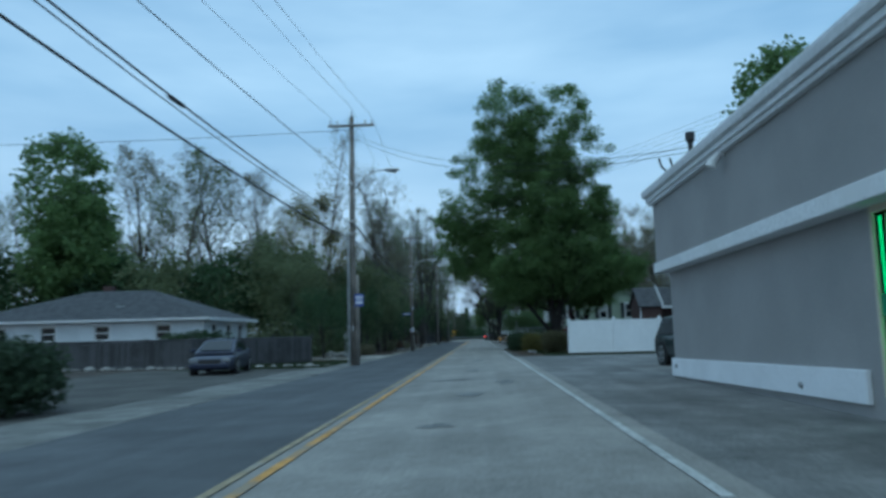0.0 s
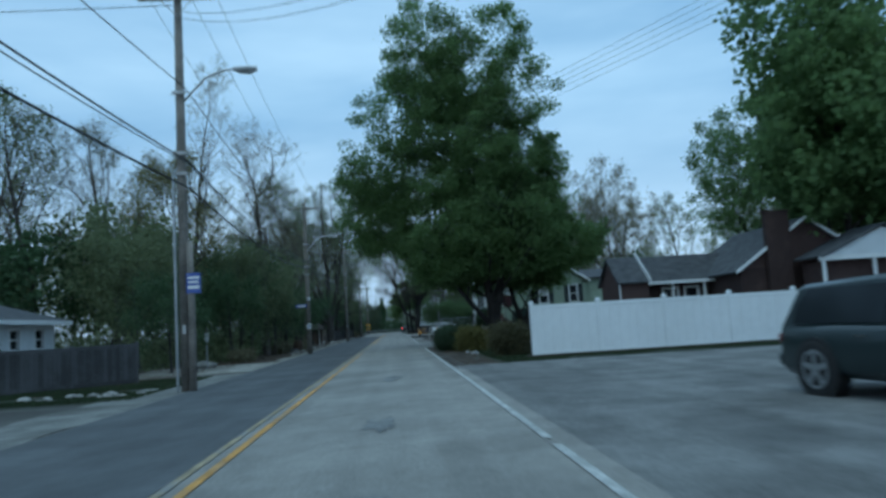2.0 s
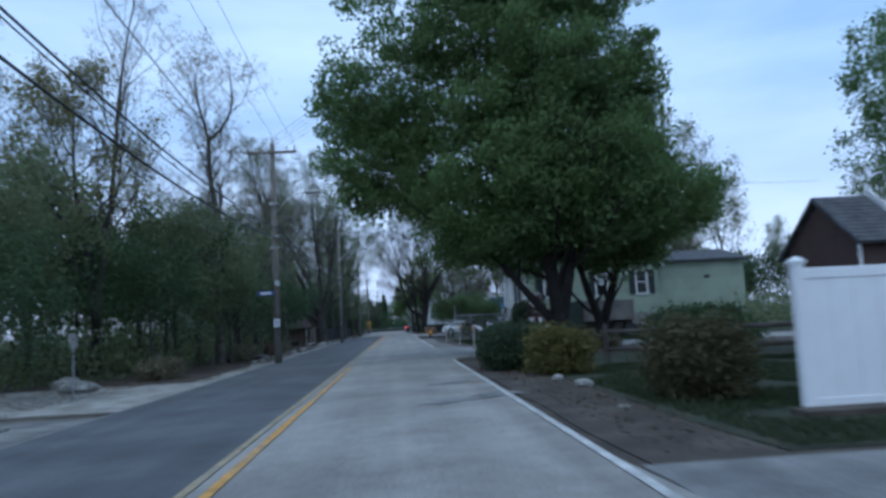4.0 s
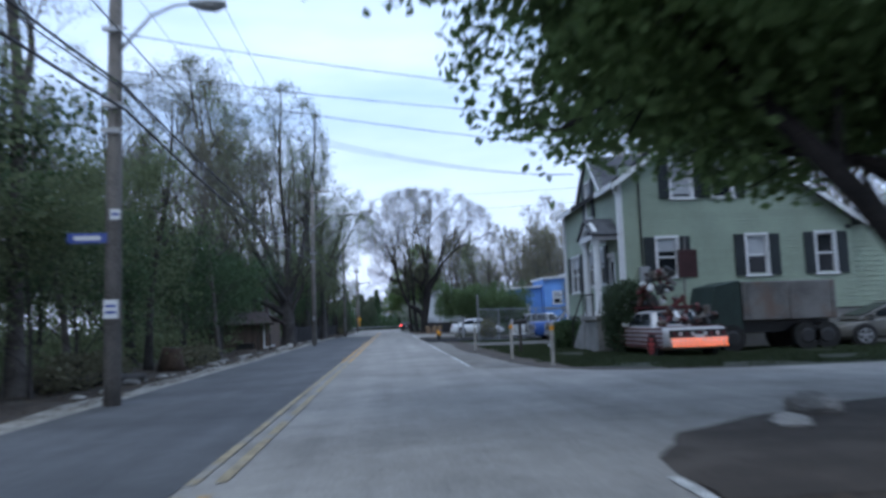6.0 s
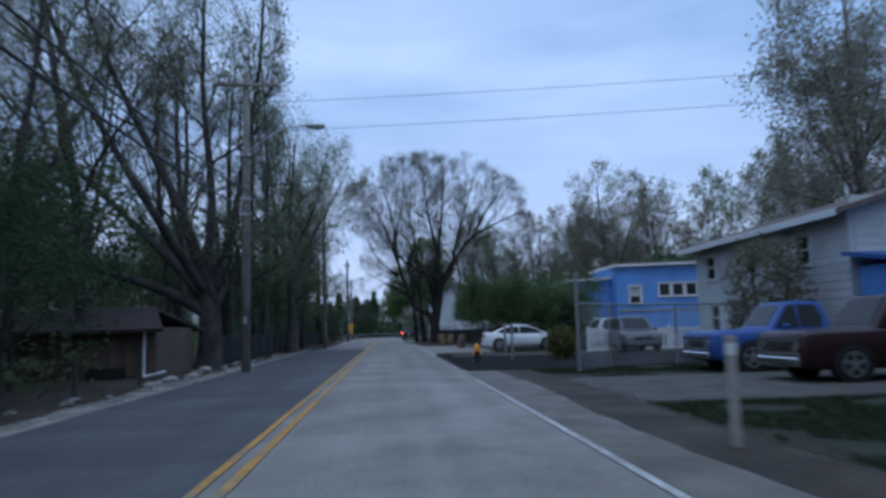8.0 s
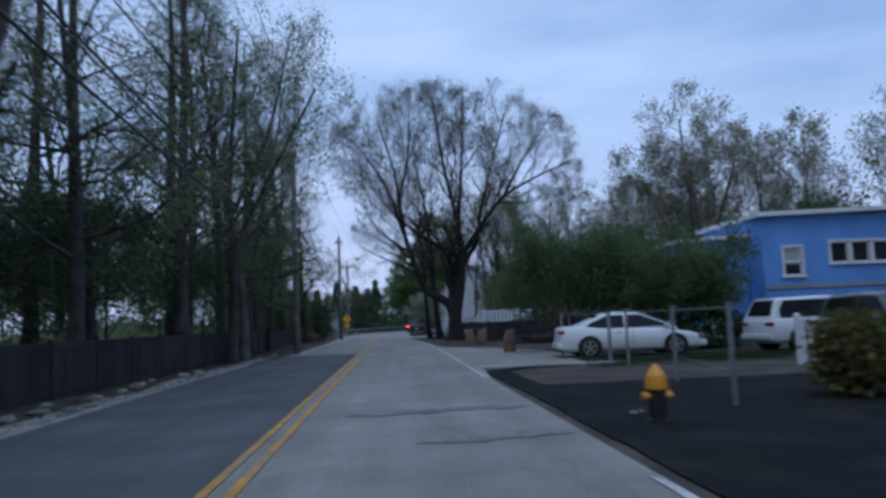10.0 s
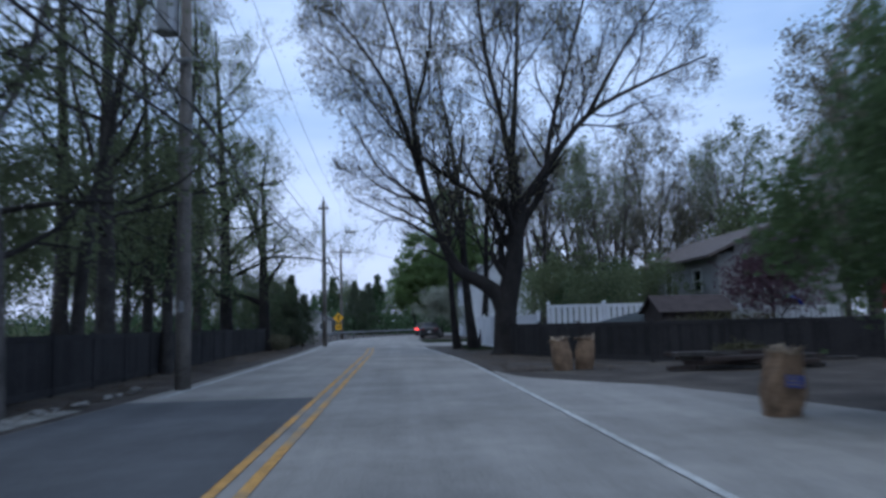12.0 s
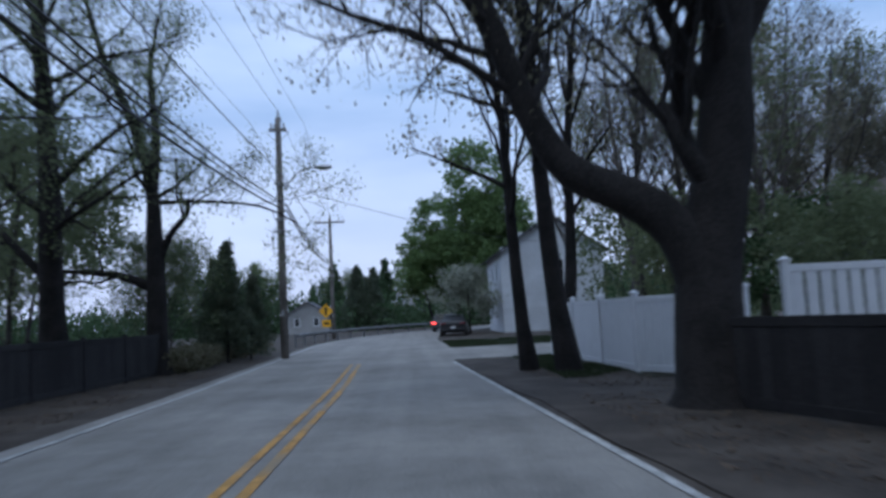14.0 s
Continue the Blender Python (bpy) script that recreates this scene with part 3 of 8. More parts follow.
def blot(x, y, r, seed, material=M_REPAIR, long=1.0):
    """A small dark stain or plug in the road with an uneven edge."""
    n = 44
    ring = []
    for k in range(n):
        a = 2 * math.pi * k / n
        q = r * (1 + 0.7 * noise.noise(Vector((math.cos(a) * 1.8, math.sin(a) * 1.8, seed))) + 0.5 * noise.noise(Vector((math.cos(a) * 6, math.sin(a) * 6, seed))))
        px, py = x + q * math.cos(a), y + long * q * math.sin(a)
        ring.append((px, py, gz(px, py) + 0.0105))
    part("repair_patch", Shape().add(ring, [tuple(range(n))]), material, road, "dark worn spot in the asphalt")


for k, (x, y, r, l) in enumerate(((-0.25, 12.7, 0.24, 0.8), (0.1, 17.5, 0.25, 1.6), (0.9, 20.6, 0.2, 3.0), (-0.4, 22.5, 0.5, 0.5), (0.1, 27, 0.2, 3.5), (1.0, 44.9, 0.55, 0.6), (1.7, 45.3, 0.45, 0.6), (2.6, 72.2, 0.3, 0.6), (0.4, 117.4, 0.2, 0.7), (0.2, 36, 0.25, 4.0), (-0.7, 105.5, 0.3, 0.7), (0.0, 105.6, 0.55, 0.45), (0.9, 105.7, 0.5, 0.45), (1.4, 105.6, 0.4, 0.5), (0.6, 102.7, 0.4, 0.5), (1.3, 102.8, 0.45, 0.4))):
    blot(x, y, r, k * 3.1, M_SPOT, l)


def strip(name, a, b, y0, y1, material, label, amp=0.15, seed=1.0, lift=0.0, step=1.0, category="ground", thick=0.04):
    e0, e1 = wavy(a, amp, seed), wavy(b, amp, seed + 20)
    return tagged(part(name, sheet(name, lambda y: (e0(y), e1(y)), y0, y1, lift, material, step, thick)), label, category, kind="structure")


strip("apron_strip", -7.7, -5.75, -20, 47.5, M_APRON, "pale sandy concrete strip along the road", 0.3, 2, -0.008)
strip("lot_apron", -16, -7.6, 8, 37.5, M_LOT_OLD, "dark worn parking apron beside the road", 0.5, 4, -0.014)
strip("drive_mouth", -12, -5.7, 48.5, 56.5, M_SAND, "pale sandy driveway mouth", 0.3, 5, -0.010)
strip("road_shoulder_left", -6.6, -5.7, 56.5, 128, M_SAND, "sandy road edge with dry leaves", 0.35, 7, -0.012)
strip("parking_lot", 2.05, 24, -20, 38.6, M_LOT, "dark worn asphalt parking lot beside the store", 0.12, 9, -0.004, category="parking lot")
strip("verge_right", 2.1, 3.4, 38.6, 57.8, M_DIRT, "bare dirt verge with leaves", 0.15, 10, -0.012)
strip("lawn_right", 3.4, 30, 38.9, 57.0, M_LAWN, "grass lawn behind a bare verge", 0.2, 11, -0.014, category="lawn")


def near_corner(y):
    """The edge of the dirt corner before the side street, swinging away from the road."""
    return float(np.interp(y, (57.6, 58.4, 59.6, 60.6, 61.5, 62.3), (1.98, 2.05, 2.65, 3.9, 5.4, 8.0))) + 0.12 * noise.noise(Vector((0.0, y * 1.7, 4.0)))


def far_corner(y):
    """The edge of the lawn's corner behind the side street."""
    return float(np.interp(y, (68.0, 68.3, 69.2, 70.5, 73.0, 77.0, 82.0, 86.0, 91.0, 97.0), (7.5, 5.8, 4.3, 3.5, 3.2, 3.05, 2.75, 2.75, 3.0, 2.9))) + 0.1 * noise.noise(Vector((0.0, y * 1.7, 9.0)))


tagged(part("side_street", sheet("side_street", lambda y: (2.05, near_corner(y) if y < 62.3 else 60.0 if y < 68.0 else far_corner(y) + 0.1), 57.6, 97.4, -0.004, M_ROAD, 0.3, 0.03)), "grey asphalt side street with rounded corners", "road", kind="structure")
M_SHOULDER = mat("dusty_asphalt_shoulder", (0.19, 0.178, 0.158), 0.9, 0.65, 1.2, 35, 0.35, stain=(0.105, 0.092, 0.076), stain_scale=0.8, stain_amount=0.7)
part("dusty_shoulder", sheet("dusty_shoulder", lambda y: (edge_paint(y) + 0.07, far_corner(y) - 0.02), 71.0, 97.2, 0.005, M_SHOULDER, 0.5), None, road, "dusty shoulder outside the white line")
tagged(part("verge_corner", sheet("verge_corner", lambda y: (near_corner(y), 40.0), 57.0, 62.3, 0.004, M_DIRT, 0.3, 0.05)), "bare dirt corner under the maples with leaves", "ground", kind="structure")
tagged(part("verge_right", sheet("verge_right", lambda y: (far_corner(y), far_corner(y) + 1.0), 68.0, 97.0, 0.002, M_DIRT, 0.5, 0.04)), "bare dirt verge with leaves", "ground", kind="structure")
tagged(part("lawn_right", sheet("lawn_right", lambda y: (far_corner(y) + 0.5, 40.0), 68.0, 70.3, -0.002, M_LAWN, 0.4, 0.03)), "grass lawn at the street corner", "lawn", kind="structure")
strip("lawn_right", 3.7, 22, 70.2, 87.3, M_LAWN, "grass lawn of the green house", 0.2, 14, -0.014, category="lawn")
strip("gravel_drive", 2.6, 18, 87.3, 93.4, M_GRAVEL, "grey gravel driveway with parked trucks", 0.3, 15, -0.013, category="driveway")
strip("lawn_right", 4.0, 14, 93.4, 97.4, M_LAWN, "patchy grass strip", 0.3, 16, -0.014, category="lawn")
# the black drive sweeps into the road round a dirt island
drive_in = wavy(2.15, 0.08, 17.0)
strip("lawn_right", 5.2, 14, 113.7, 117.4, M_LAWN, "thin grass round the parked car", 0.3, 27, -0.011, category="lawn")
drive = tagged(part("blacktop_drive", sheet("blacktop_drive", lambda y: (drive_in(y), 22 if y < 109.2 else 2.75 + 0.0 * y), 98.0, 113.6, -0.006, M_BLACKTOP, 0.4, 0.04)), "fresh black asphalt driveway", "driveway", kind="structure")
part("drive_edge", sheet("drive_edge", lambda y: (2.15 + max(0.0, (y - 113.6) / 2.0) ** 1.6 * 2.2, min(6.0, 2.75 + max(0.0, (y - 113.6) / 1.7) ** 1.5 * 3.0)), 113.6, 115.6, -0.006, M_BLACKTOP, 0.2), None, drive, "curved black asphalt edge")
pull_edge = wavy(0.0, 0.12, 38.0)


def pull_off_edge(y):
    """The ragged outer edge of the pull-off, drawing in towards the road."""
    return float(np.interp(y, (115.0, 124.0, 128.0, 129.3, 130.1, 130.8, 131.6, 132.6, 134.2, 134.6), (6.2, 6.0, 4.9, 4.6, 3.9, 3.4, 2.85, 2.4, 2.2, 2.15))) + pull_edge(y) * (1.0 if y < 132 else 0.3)


tagged(part("pull_off", sheet("pull_off", lambda y: (2.05, pull_off_edge(y)), 115.0, 134.6, -0.005, M_ROAD, 0.4, 0.04)), "grey asphalt pull-off beside the road", "pavement", kind="structure")
late_edge = wavy(0.0, 0.12, 19.0)
tagged(part("verge_right", sheet("verge_right", lambda y: (edge_paint(y) + 0.2 + late_edge(y), 4.4), 134.6, 157.0, -0.012, M_DIRT, 1.0, 0.04)), "bare dirt verge with dry leaves", "ground", kind="structure")
strip("lawn_right", 2.8, 20, 149.5, 158.2, M_LAWN, "grass corner by the side street", 0.25, 21, -0.014, category="lawn")
strip("side_street", 1.0, 60, 158.2, 166.5, M_ROAD, "grey asphalt side street", 0.15, 22, -0.004, 0.5, "road")
strip("lawn_right", 1.2, 40, 166.5, 176.0, M_LAWN, "grass lawn at the bend", 0.3, 23, -0.014, category="lawn")
strip("lawn_left", -14, -6.7, 36.5, 47, M_LAWN, "patch of grass round the utility pole", 0.4, 24, -0.013, category="lawn")


# grass blades and dry leaf litter
def scatter(name, label, areas, count, size, material, seed, upright=True, category="grass"):
    rng = np.random.default_rng(seed)
    pts = []
    total = sum((x1 - x0) * (y1 - y0) for x0, x1, y0, y1 in areas)
    for x0, x1, y0, y1 in areas:
        n = int(count * (x1 - x0) * (y1 - y0) / total)
        xy = rng.uniform((x0, y0), (x1, y1), size=(n, 2))
        keep = np.array([noise.noise(Vector((x * 0.6, y * 0.6, seed))) > -0.25 for x, y in xy])
        xy = xy[keep]
        z = np.array([ez(x, y) for x, y in xy]) + (size * 0.4 if upright else 0.025)
        pts.append(np.column_stack([xy, z]))
    p = np.concatenate(pts)
    n = len(p)
    a = rng.uniform(0, 6.28, n)
    s = size * rng.uniform(0.5, 1.4, (n, 1))
    if upright:
        u = np.column_stack([rng.normal(size=n) * 0.35, rng.normal(size=n) * 0.35, np.ones(n)]) * s * 0.6
        w = np.column_stack([np.cos(a), np.sin(a), np.zeros(n)]) * s * 0.12
    else:
        u = np.column_stack([np.cos(a), np.sin(a), rng.normal(size=n) * 0.25]) * s * 0.6
        w = np.column_stack([-np.sin(a), np.cos(a), rng.normal(size=n) * 0.25]) * s * 0.45
    tagged(new(name, quads_mesh(name, p, u, w, material)), label, category, kind="stuff")


scatter("grass", "short green lawn grass", [(3.6, 16, 39, 51), (4.2, 8, 70.0, 87), (6.0, 16, 68.5, 76.5), (3.9, 9, 93.6, 97.2), (5.4, 13, 113.9, 117.2), (3.9, 4.2, 72.5, 87), (-13, -6.8, 37, 46), (2.9, 5, 150, 158), (1.4, 14, 166.8, 175)], 260000, 0.085, M_GRASS, 5)
scatter("leaf_litter", "dry brown leaves along the road edge", [(-9.5, -6.0, 57, 160), (2.4, 3.6, 39, 57.5), (4.2, 9, 57.5, 60.4), (3.2, 4.2, 71, 97), (2.4, 5.5, 134, 156), (-12, -8, 40, 60)], 60000, 0.04, M_LITTER, 6, False, "leaves")


# ---- trees ----
SPEC_BARE = dict(segs=(9, 6, 3, 2, 1), wob=(0.05, 0.13, 0.16, 0.2, 0.2), up=(0.02, 0.09, 0.06, 0.03, 0.0), tip=(0.12, 0.2, 0.25, 0.3, 0.4), kids=(13, 7, 5, 4),
                 **{"from": (0.28, 0.25, 0.25, 0.2)}, angle=((28, 50), (28, 55), (30, 60), (30, 65)), ratio=(0.52, 0.5, 0.48, 0.5), thin=(0.5, 0.55, 0.6, 0.65), crown=lambda f: 1.25 - f)
SPEC_TALL = dict(SPEC_BARE, kids=(15, 5, 5, 3), angle=((18, 36), (22, 45), (28, 55), (30, 60)), ratio=(0.36, 0.48, 0.46, 0.5), crown=lambda f: 1.2 - 0.75 * f, **{"from": (0.3, 0.2, 0.25, 0.2)})
SPEC_OAK = dict(SPEC_BARE, segs=(6, 9, 5, 2, 1), wob=(0.05, 0.16, 0.2, 0.22, 0.22), up=(0.0, 0.1, 0.07, 0.03, 0.0), kids=(9, 10, 7, 5), angle=((42, 78), (32, 60), (32, 60), (30, 65)),
                ratio=(1.15, 0.52, 0.5, 0.5), thin=(0.55, 0.55, 0.6, 0.65), crown=lambda f: 1.15 - 0.35 * f, tip=(0.55, 0.2, 0.25, 0.3, 0.4), **{"from": (0.32, 0.2, 0.2, 0.2)})
SPEC_MAPLE = dict(segs=(8, 5, 3, 1), wob=(0.03, 0.1, 0.15, 0.18), up=(0.02, 0.04, 0.01, -0.02), tip=(0.15, 0.2, 0.3, 0.4), kids=(20, 9, 6), **{"from": (0.15, 0.2, 0.2)},
                  angle=((45, 75), (30, 60), (30, 60)), ratio=(0.225, 0.48, 0.45), thin=(0.4, 0.5, 0.6), crown=lambda f: 0.55 + 1.15 * math.sin(math.pi * min(1, 0.12 + 0.86 * f)) ** 1.0 * (1.05 - 0.62 * f))
SPEC_UNDER = dict(SPEC_MAPLE, kids=(14, 7, 5), angle=((35, 70), (30, 60), (30, 60)), ratio=(0.5, 0.5, 0.45), up=(0.02, 0.05, 0.02, 0.0))
SPEC_CONIFER = dict(segs=(8, 3, 1), wob=(0.01, 0.05, 0.1), up=(0.03, -0.02, -0.02), tip=(0.1, 0.2, 0.3), kids=(46, 7), **{"from": (0.1, 0.15)}, angle=((72, 95), (35, 60)), ratio=(0.24, 0.4), thin=(0.25, 0.5), crown=lambda f: 1.25 - 1.15 * f)
SPEC_WEEP = dict(SPEC_MAPLE, kids=(10, 8, 5), angle=((40, 75), (30, 60), (30, 60)), ratio=(0.75, 0.5, 0.5), up=(0.02, -0.03, -0.12, -0.2), crown=lambda f: 1.0, **{"from": (0.45, 0.2, 0.2)})


def put(name, meshes, x, y, label, group="", turn=0.0, scale=1.0, tall=1.0, category="tree"):
    m = Matrix.Translation((x, y, ez(x, y))) @ Matrix.Rotation(turn, 4, "Z") @ Matrix.Diagonal((scale, scale, scale * tall, 1))
    return stand(name, meshes, m, label, group, category)


# the two big maples by the side street
LOBES_A = [(x - 0.65, y, z, a, b, c) for x, y, z, a, b, c in (
    (-5.6, 0.8, 6.85, 2.0, 1.9, 2.0), (-4.8, 0.8, 6.65, 1.9, 1.8, 1.9), (-6.0, 0.9, 9.2, 1.8, 1.8, 2.0), (-5.3, 1.2, 7.6, 2.4, 2.4, 2.2), (-4.9, 1.2, 9.9, 2.9, 2.9, 2.4), (-3.2, 1.2, 7.2, 2.4, 2.4, 2.4), (2.3, -0.9, 5.0, 2.0, 2.0, 1.7), (0.4, 2.4, 4.6, 2.4, 2.0, 1.7),
    (-2.5, 0.5, 4.0, 1.4, 1.6, 1.0), (-0.2, 0.6, 3.7, 1.5, 1.6, 0.8), (1.6, 1.0, 3.7, 1.4, 1.4, 0.8), (-1.4, 0.2, 4.2, 2.0, 2.0, 1.0), (0.9, 0.5, 4.2, 2.0, 2.0, 1.0), (2.6, 0.2, 4.3, 1.8, 1.8, 1.0), (-1.9, 0.4, 3.7, 1.6, 1.6, 0.9), (0.0, -0.3, 4.2, 1.8, 1.8, 0.9), (1.8, -0.2, 4.2, 1.8, 1.8, 0.9), (-1.6, -0.8, 6.4, 3.2, 3.4, 3.2), (1.2, 0.2, 7.0, 3.2, 3.4, 3.6), (-3.2, 0.4, 13.2, 3.4, 3.2, 3.4),
    (-2.4, 0.2, 16.6, 2.9, 2.8, 3.2), (0.4, -0.4, 10.6, 3.1, 3.2, 3.0), (0.9, 0.4, 12.6, 2.2, 2.8, 2.8), (0.2, 0.2, 15.2, 3.0, 2.8, 3.0), (-2.2, 0.2, 5.0, 1.9, 2.0, 1.7),
    (-2.4, 2.3, 5.1, 1.9, 1.9, 2.1), (0.0, 2.0, 5.1, 2.6, 2.4, 2.5), (2.9, 0.3, 14.2, 2.3, 2.5, 2.8), (1.7, 0.2, 17.2, 2.2, 2.2, 2.2), (-2.4, 0.0, 11.6, 2.6, 2.6, 2.2), (-1.8, 0.0, 14.4, 2.4, 2.4, 2.2), (-0.6, -0.4, 8.6, 2.6, 2.6, 2.4), (-0.74, 6.2, 4.7, 1.1, 1.0, 0.7), (0.4, 5.3, 5.1, 1.2, 1.2, 0.8), (0.2, 3.8, 4.9, 1.6, 1.6, 1.3))]
SPEC_LOBED = dict(SPEC_MAPLE, density=1.6, reach=4.6, lobes=LOBES_A, angle=((35, 70), (30, 60), (30, 60)), ratio=(0.3, 0.5, 0.45), **{"from": (0.22, 0.2, 0.2)})
maple_a = tree_meshes(11, SPEC_LOBED, 0, 0, M_LEAF_MAPLE, 200000, 0.12, 0.2, M_BARK, fill=0.85, flat=0.8,
                      paths=[([(0, 0, -0.1), (-0.1, 0, 2.2), (-0.7, 0.1, 6), (-1.9, 0.1, 11), (-2.8, 0.2, 17)], 0.34, 0.05), ([(0.1, 0.1, 1.2), (0.5, -0.3, 3.5), (0.6, -0.9, 7), (0.3, -0.2, 13)], 0.26, 0.05), ([(0.5, -0.7, 4.9), (0.9, -1.6, 5.9), (1.2, -2.2, 7.2)], 0.09, 0.04),
                             ([(0.1, 0.1, 2.0), (-0.2, 2.4, 3.5), (-0.7, 4.4, 4.3), (-1.3, 6.4, 4.6)], 0.11, 0.03), ([(-0.1, 0, 0.9), (-1.2, -0.2, 2.2), (-2.4, 0.3, 3.9), (-4.4, 1.0, 6.6), (-5.6, 1.2, 9.0)], 0.17, 0.04)])
put("maple_tree", maple_a, 6.1, 59.8, "tall maple in full dark green leaf beside the road", "maples", 0.0, 1.08)
LOBES_B = [(-1.4, -0.3, 6.0, 2.8, 2.8, 2.6), (1.2, -0.2, 5.6, 2.8, 2.8, 2.5), (3.2, 0.1, 5.6, 2.2, 2.4, 1.8), (-0.6, 0, 8.2, 2.7, 2.6, 2.2), (1.4, 0, 7.8, 2.1, 2.4, 2.0), (0.8, 0, 4.4, 3.0, 2.4, 1.5), (0.8, 0.5, 10.8, 2.6, 2.6, 2.8)]
maple_b = tree_meshes(12, dict(SPEC_LOBED, lobes=LOBES_B, reach=3.2), 0, 0, M_LEAF_MAPLE, 85000, 0.13, 0.22, M_BARK, fill=0.82, flat=0.8,
                      paths=[([(0, 0, -0.1), (-0.1, 0, 1.1), (-0.7, -0.1, 3), (-1.2, -0.1, 7.5)], 0.28, 0.05), ([(0, 0, 0.8), (0.5, 0.1, 2.2), (1.2, 0.1, 5), (1.6, 0.2, 11)], 0.22, 0.05)])
put("maple_tree", maple_b, 8.2, 61.6, "forked maple in full dark green leaf", "maples", 0.0, 1.04)
maple_far = tree_meshes(14, dict(SPEC_LOBED, lobes=LOBES_B, reach=3.2), 0, 0, M_LEAF_MAPLE, 30000, 0.21, 0.28, M_BARK, fill=0.8, flat=0.7, paths=[([(0, 0, -0.1), (-0.1, 0, 1.1), (-0.7, -0.1, 3), (-1.2, -0.1, 7.5)], 0.25, 0.05)])
put("maple_tree", maple_far, 19.9, 47.0, "dark leafy tree behind the store", "maples", 1.0, 1.36, 1.03)
put("maple_tree", maple_far, -31, 58, "dense leafy tree behind the ranch house", "maples", 2.0, 1.35)
put("maple_tree", maple_far, 1.9, 203, "leafy green tree at the bend", "maples", 0.5, 0.95)
put("maple_tree", maple_far, 7.0, 199, "leafy green tree at the bend", "maples", 2.5, 1.25)

# the old oaks
LOBES_O = [(-0.8, 0, 13.2, 7.6, 7.5, 5.2), (4.6, 0, 12.0, 5.2, 6.0, 4.8), (-2.6, 0, 9.0, 4.0, 5.0, 4.0), (-3.4, 0.5, 6.0, 2.4, 3.0, 2.4), (0.4, 0, 8.6, 3.2, 4.0, 3.0), (-4.6, 0.5, 7.4, 2.2, 3.4, 3.2), (7.2, 0, 10.6, 3.0, 4.0, 2.4), (1.6, 0, 15.2, 5.6, 6.0, 3.2)]
SPEC_OLD = dict(SPEC_OAK, density=1.25, reach=5.6, lobes=LOBES_O, kids=(9, 9, 7, 5), angle=((25, 60), (25, 55), (30, 60), (30, 65)), ratio=(1.0, 0.5, 0.5, 0.5), thin=(0.42, 0.5, 0.55, 0.6),
                up=(0.0, 0.08, 0.05, 0.03, 0.0), **{"from": (0.42, 0.15, 0.15, 0.15)})
oak_right = tree_meshes(21, SPEC_OLD, 0, 0, M_LEAF_BUD, 48000, 0.066, 0.2, M_BARK,
                        paths=[([(0.2, 0, -0.1), (0.21, 0, 0.9), (0.26, 0, 1.8), (0.48, 0, 2.9), (0.68, 0, 3.9), (0.8, 0, 5.2), (1.0, 0, 6.4)], 0.54, 0.33),
                               ([(0.25, 0, 1.5), (-0.1, 0.05, 2.45), (-0.75, 0.15, 3.0), (-1.55, 0.3, 3.45), (-2.05, 0.4, 4.3), (-2.5, 0.5, 5.6), (-2.95, 0.6, 7.2), (-3.3, 0.75, 9.4), (-3.6, 0.8, 12.0), (-4.6, 1.0, 15.6)], 0.4, 0.05),
                               ([(0.8, 0, 5.4), (0.1, 0.1, 6.2), (-0.9, 0.2, 6.7), (-1.9, 0.3, 7.4), (-3.0, 0.4, 8.3), (-4.4, 0.5, 9.8), (-6.2, 0.4, 12.2)], 0.19, 0.03),
                               ([(0.95, 0, 6.1), (0.75, 0, 7.6), (0.35, 0.2, 10), (-0.2, 0.4, 13), (-0.6, 0.5, 17)], 0.24, 0.05), ([(0.95, 0, 6.0), (1.7, -0.1, 7.0), (2.6, -0.2, 8.3), (4.0, -0.2, 9.9), (6.2, 0.1, 11.2), (9.4, 0.2, 12.6)], 0.25, 0.04),
                               ([(0.85, 0, 5.0), (1.4, 0, 5.9), (2.0, 0, 6.9), (2.4, 0, 9.2), (3.2, 0.1, 12), (4.4, 0.2, 16)], 0.22, 0.04), ([(0.35, -0.1, 3.1), (-0.05, -0.2, 3.6), (-0.32, -0.2, 4.25)], 0.18, 0.1),
                               ([(-3.1, 0.7, 7.6), (-4.0, 0.2, 10.4), (-5.4, -0.2, 12.8), (-6.8, -0.4, 14.4)], 0.14, 0.03), ([(-2.7, 0.6, 6.3), (-3.8, 0.5, 7.0), (-4.9, 0.3, 7.9), (-5.8, 0.2, 9.6)], 0.09, 0.03), ([(0.7, 0, 7.8), (1.2, 1.0, 12), (1.6, 1.6, 17.4)], 0.17, 0.04),
                               ([(4.0, -0.2, 9.9), (5.4, -0.4, 12.4), (7.2, -0.3, 15)], 0.12, 0.03), ([(-3.4, 0.8, 10), (-2.6, 0.5, 13), (-2.4, 0.3, 17)], 0.1, 0.03)])
put("oak_tree", oak_right, 3.75, 145.1, "old spreading oak with two heavy limbs and opening buds", "oaks")
LOBES_L = [(-4.5, 0, 12, 7.5, 6.5, 7.6), (0, 0, 12, 3.2, 5, 7.2), (-7.5, -0.5, 6.5, 4.5, 4, 3.0), (-4.5, -3, 14, 6, 5, 6.0), (0.6, 0, 7.0, 2.0, 3, 3.0)]
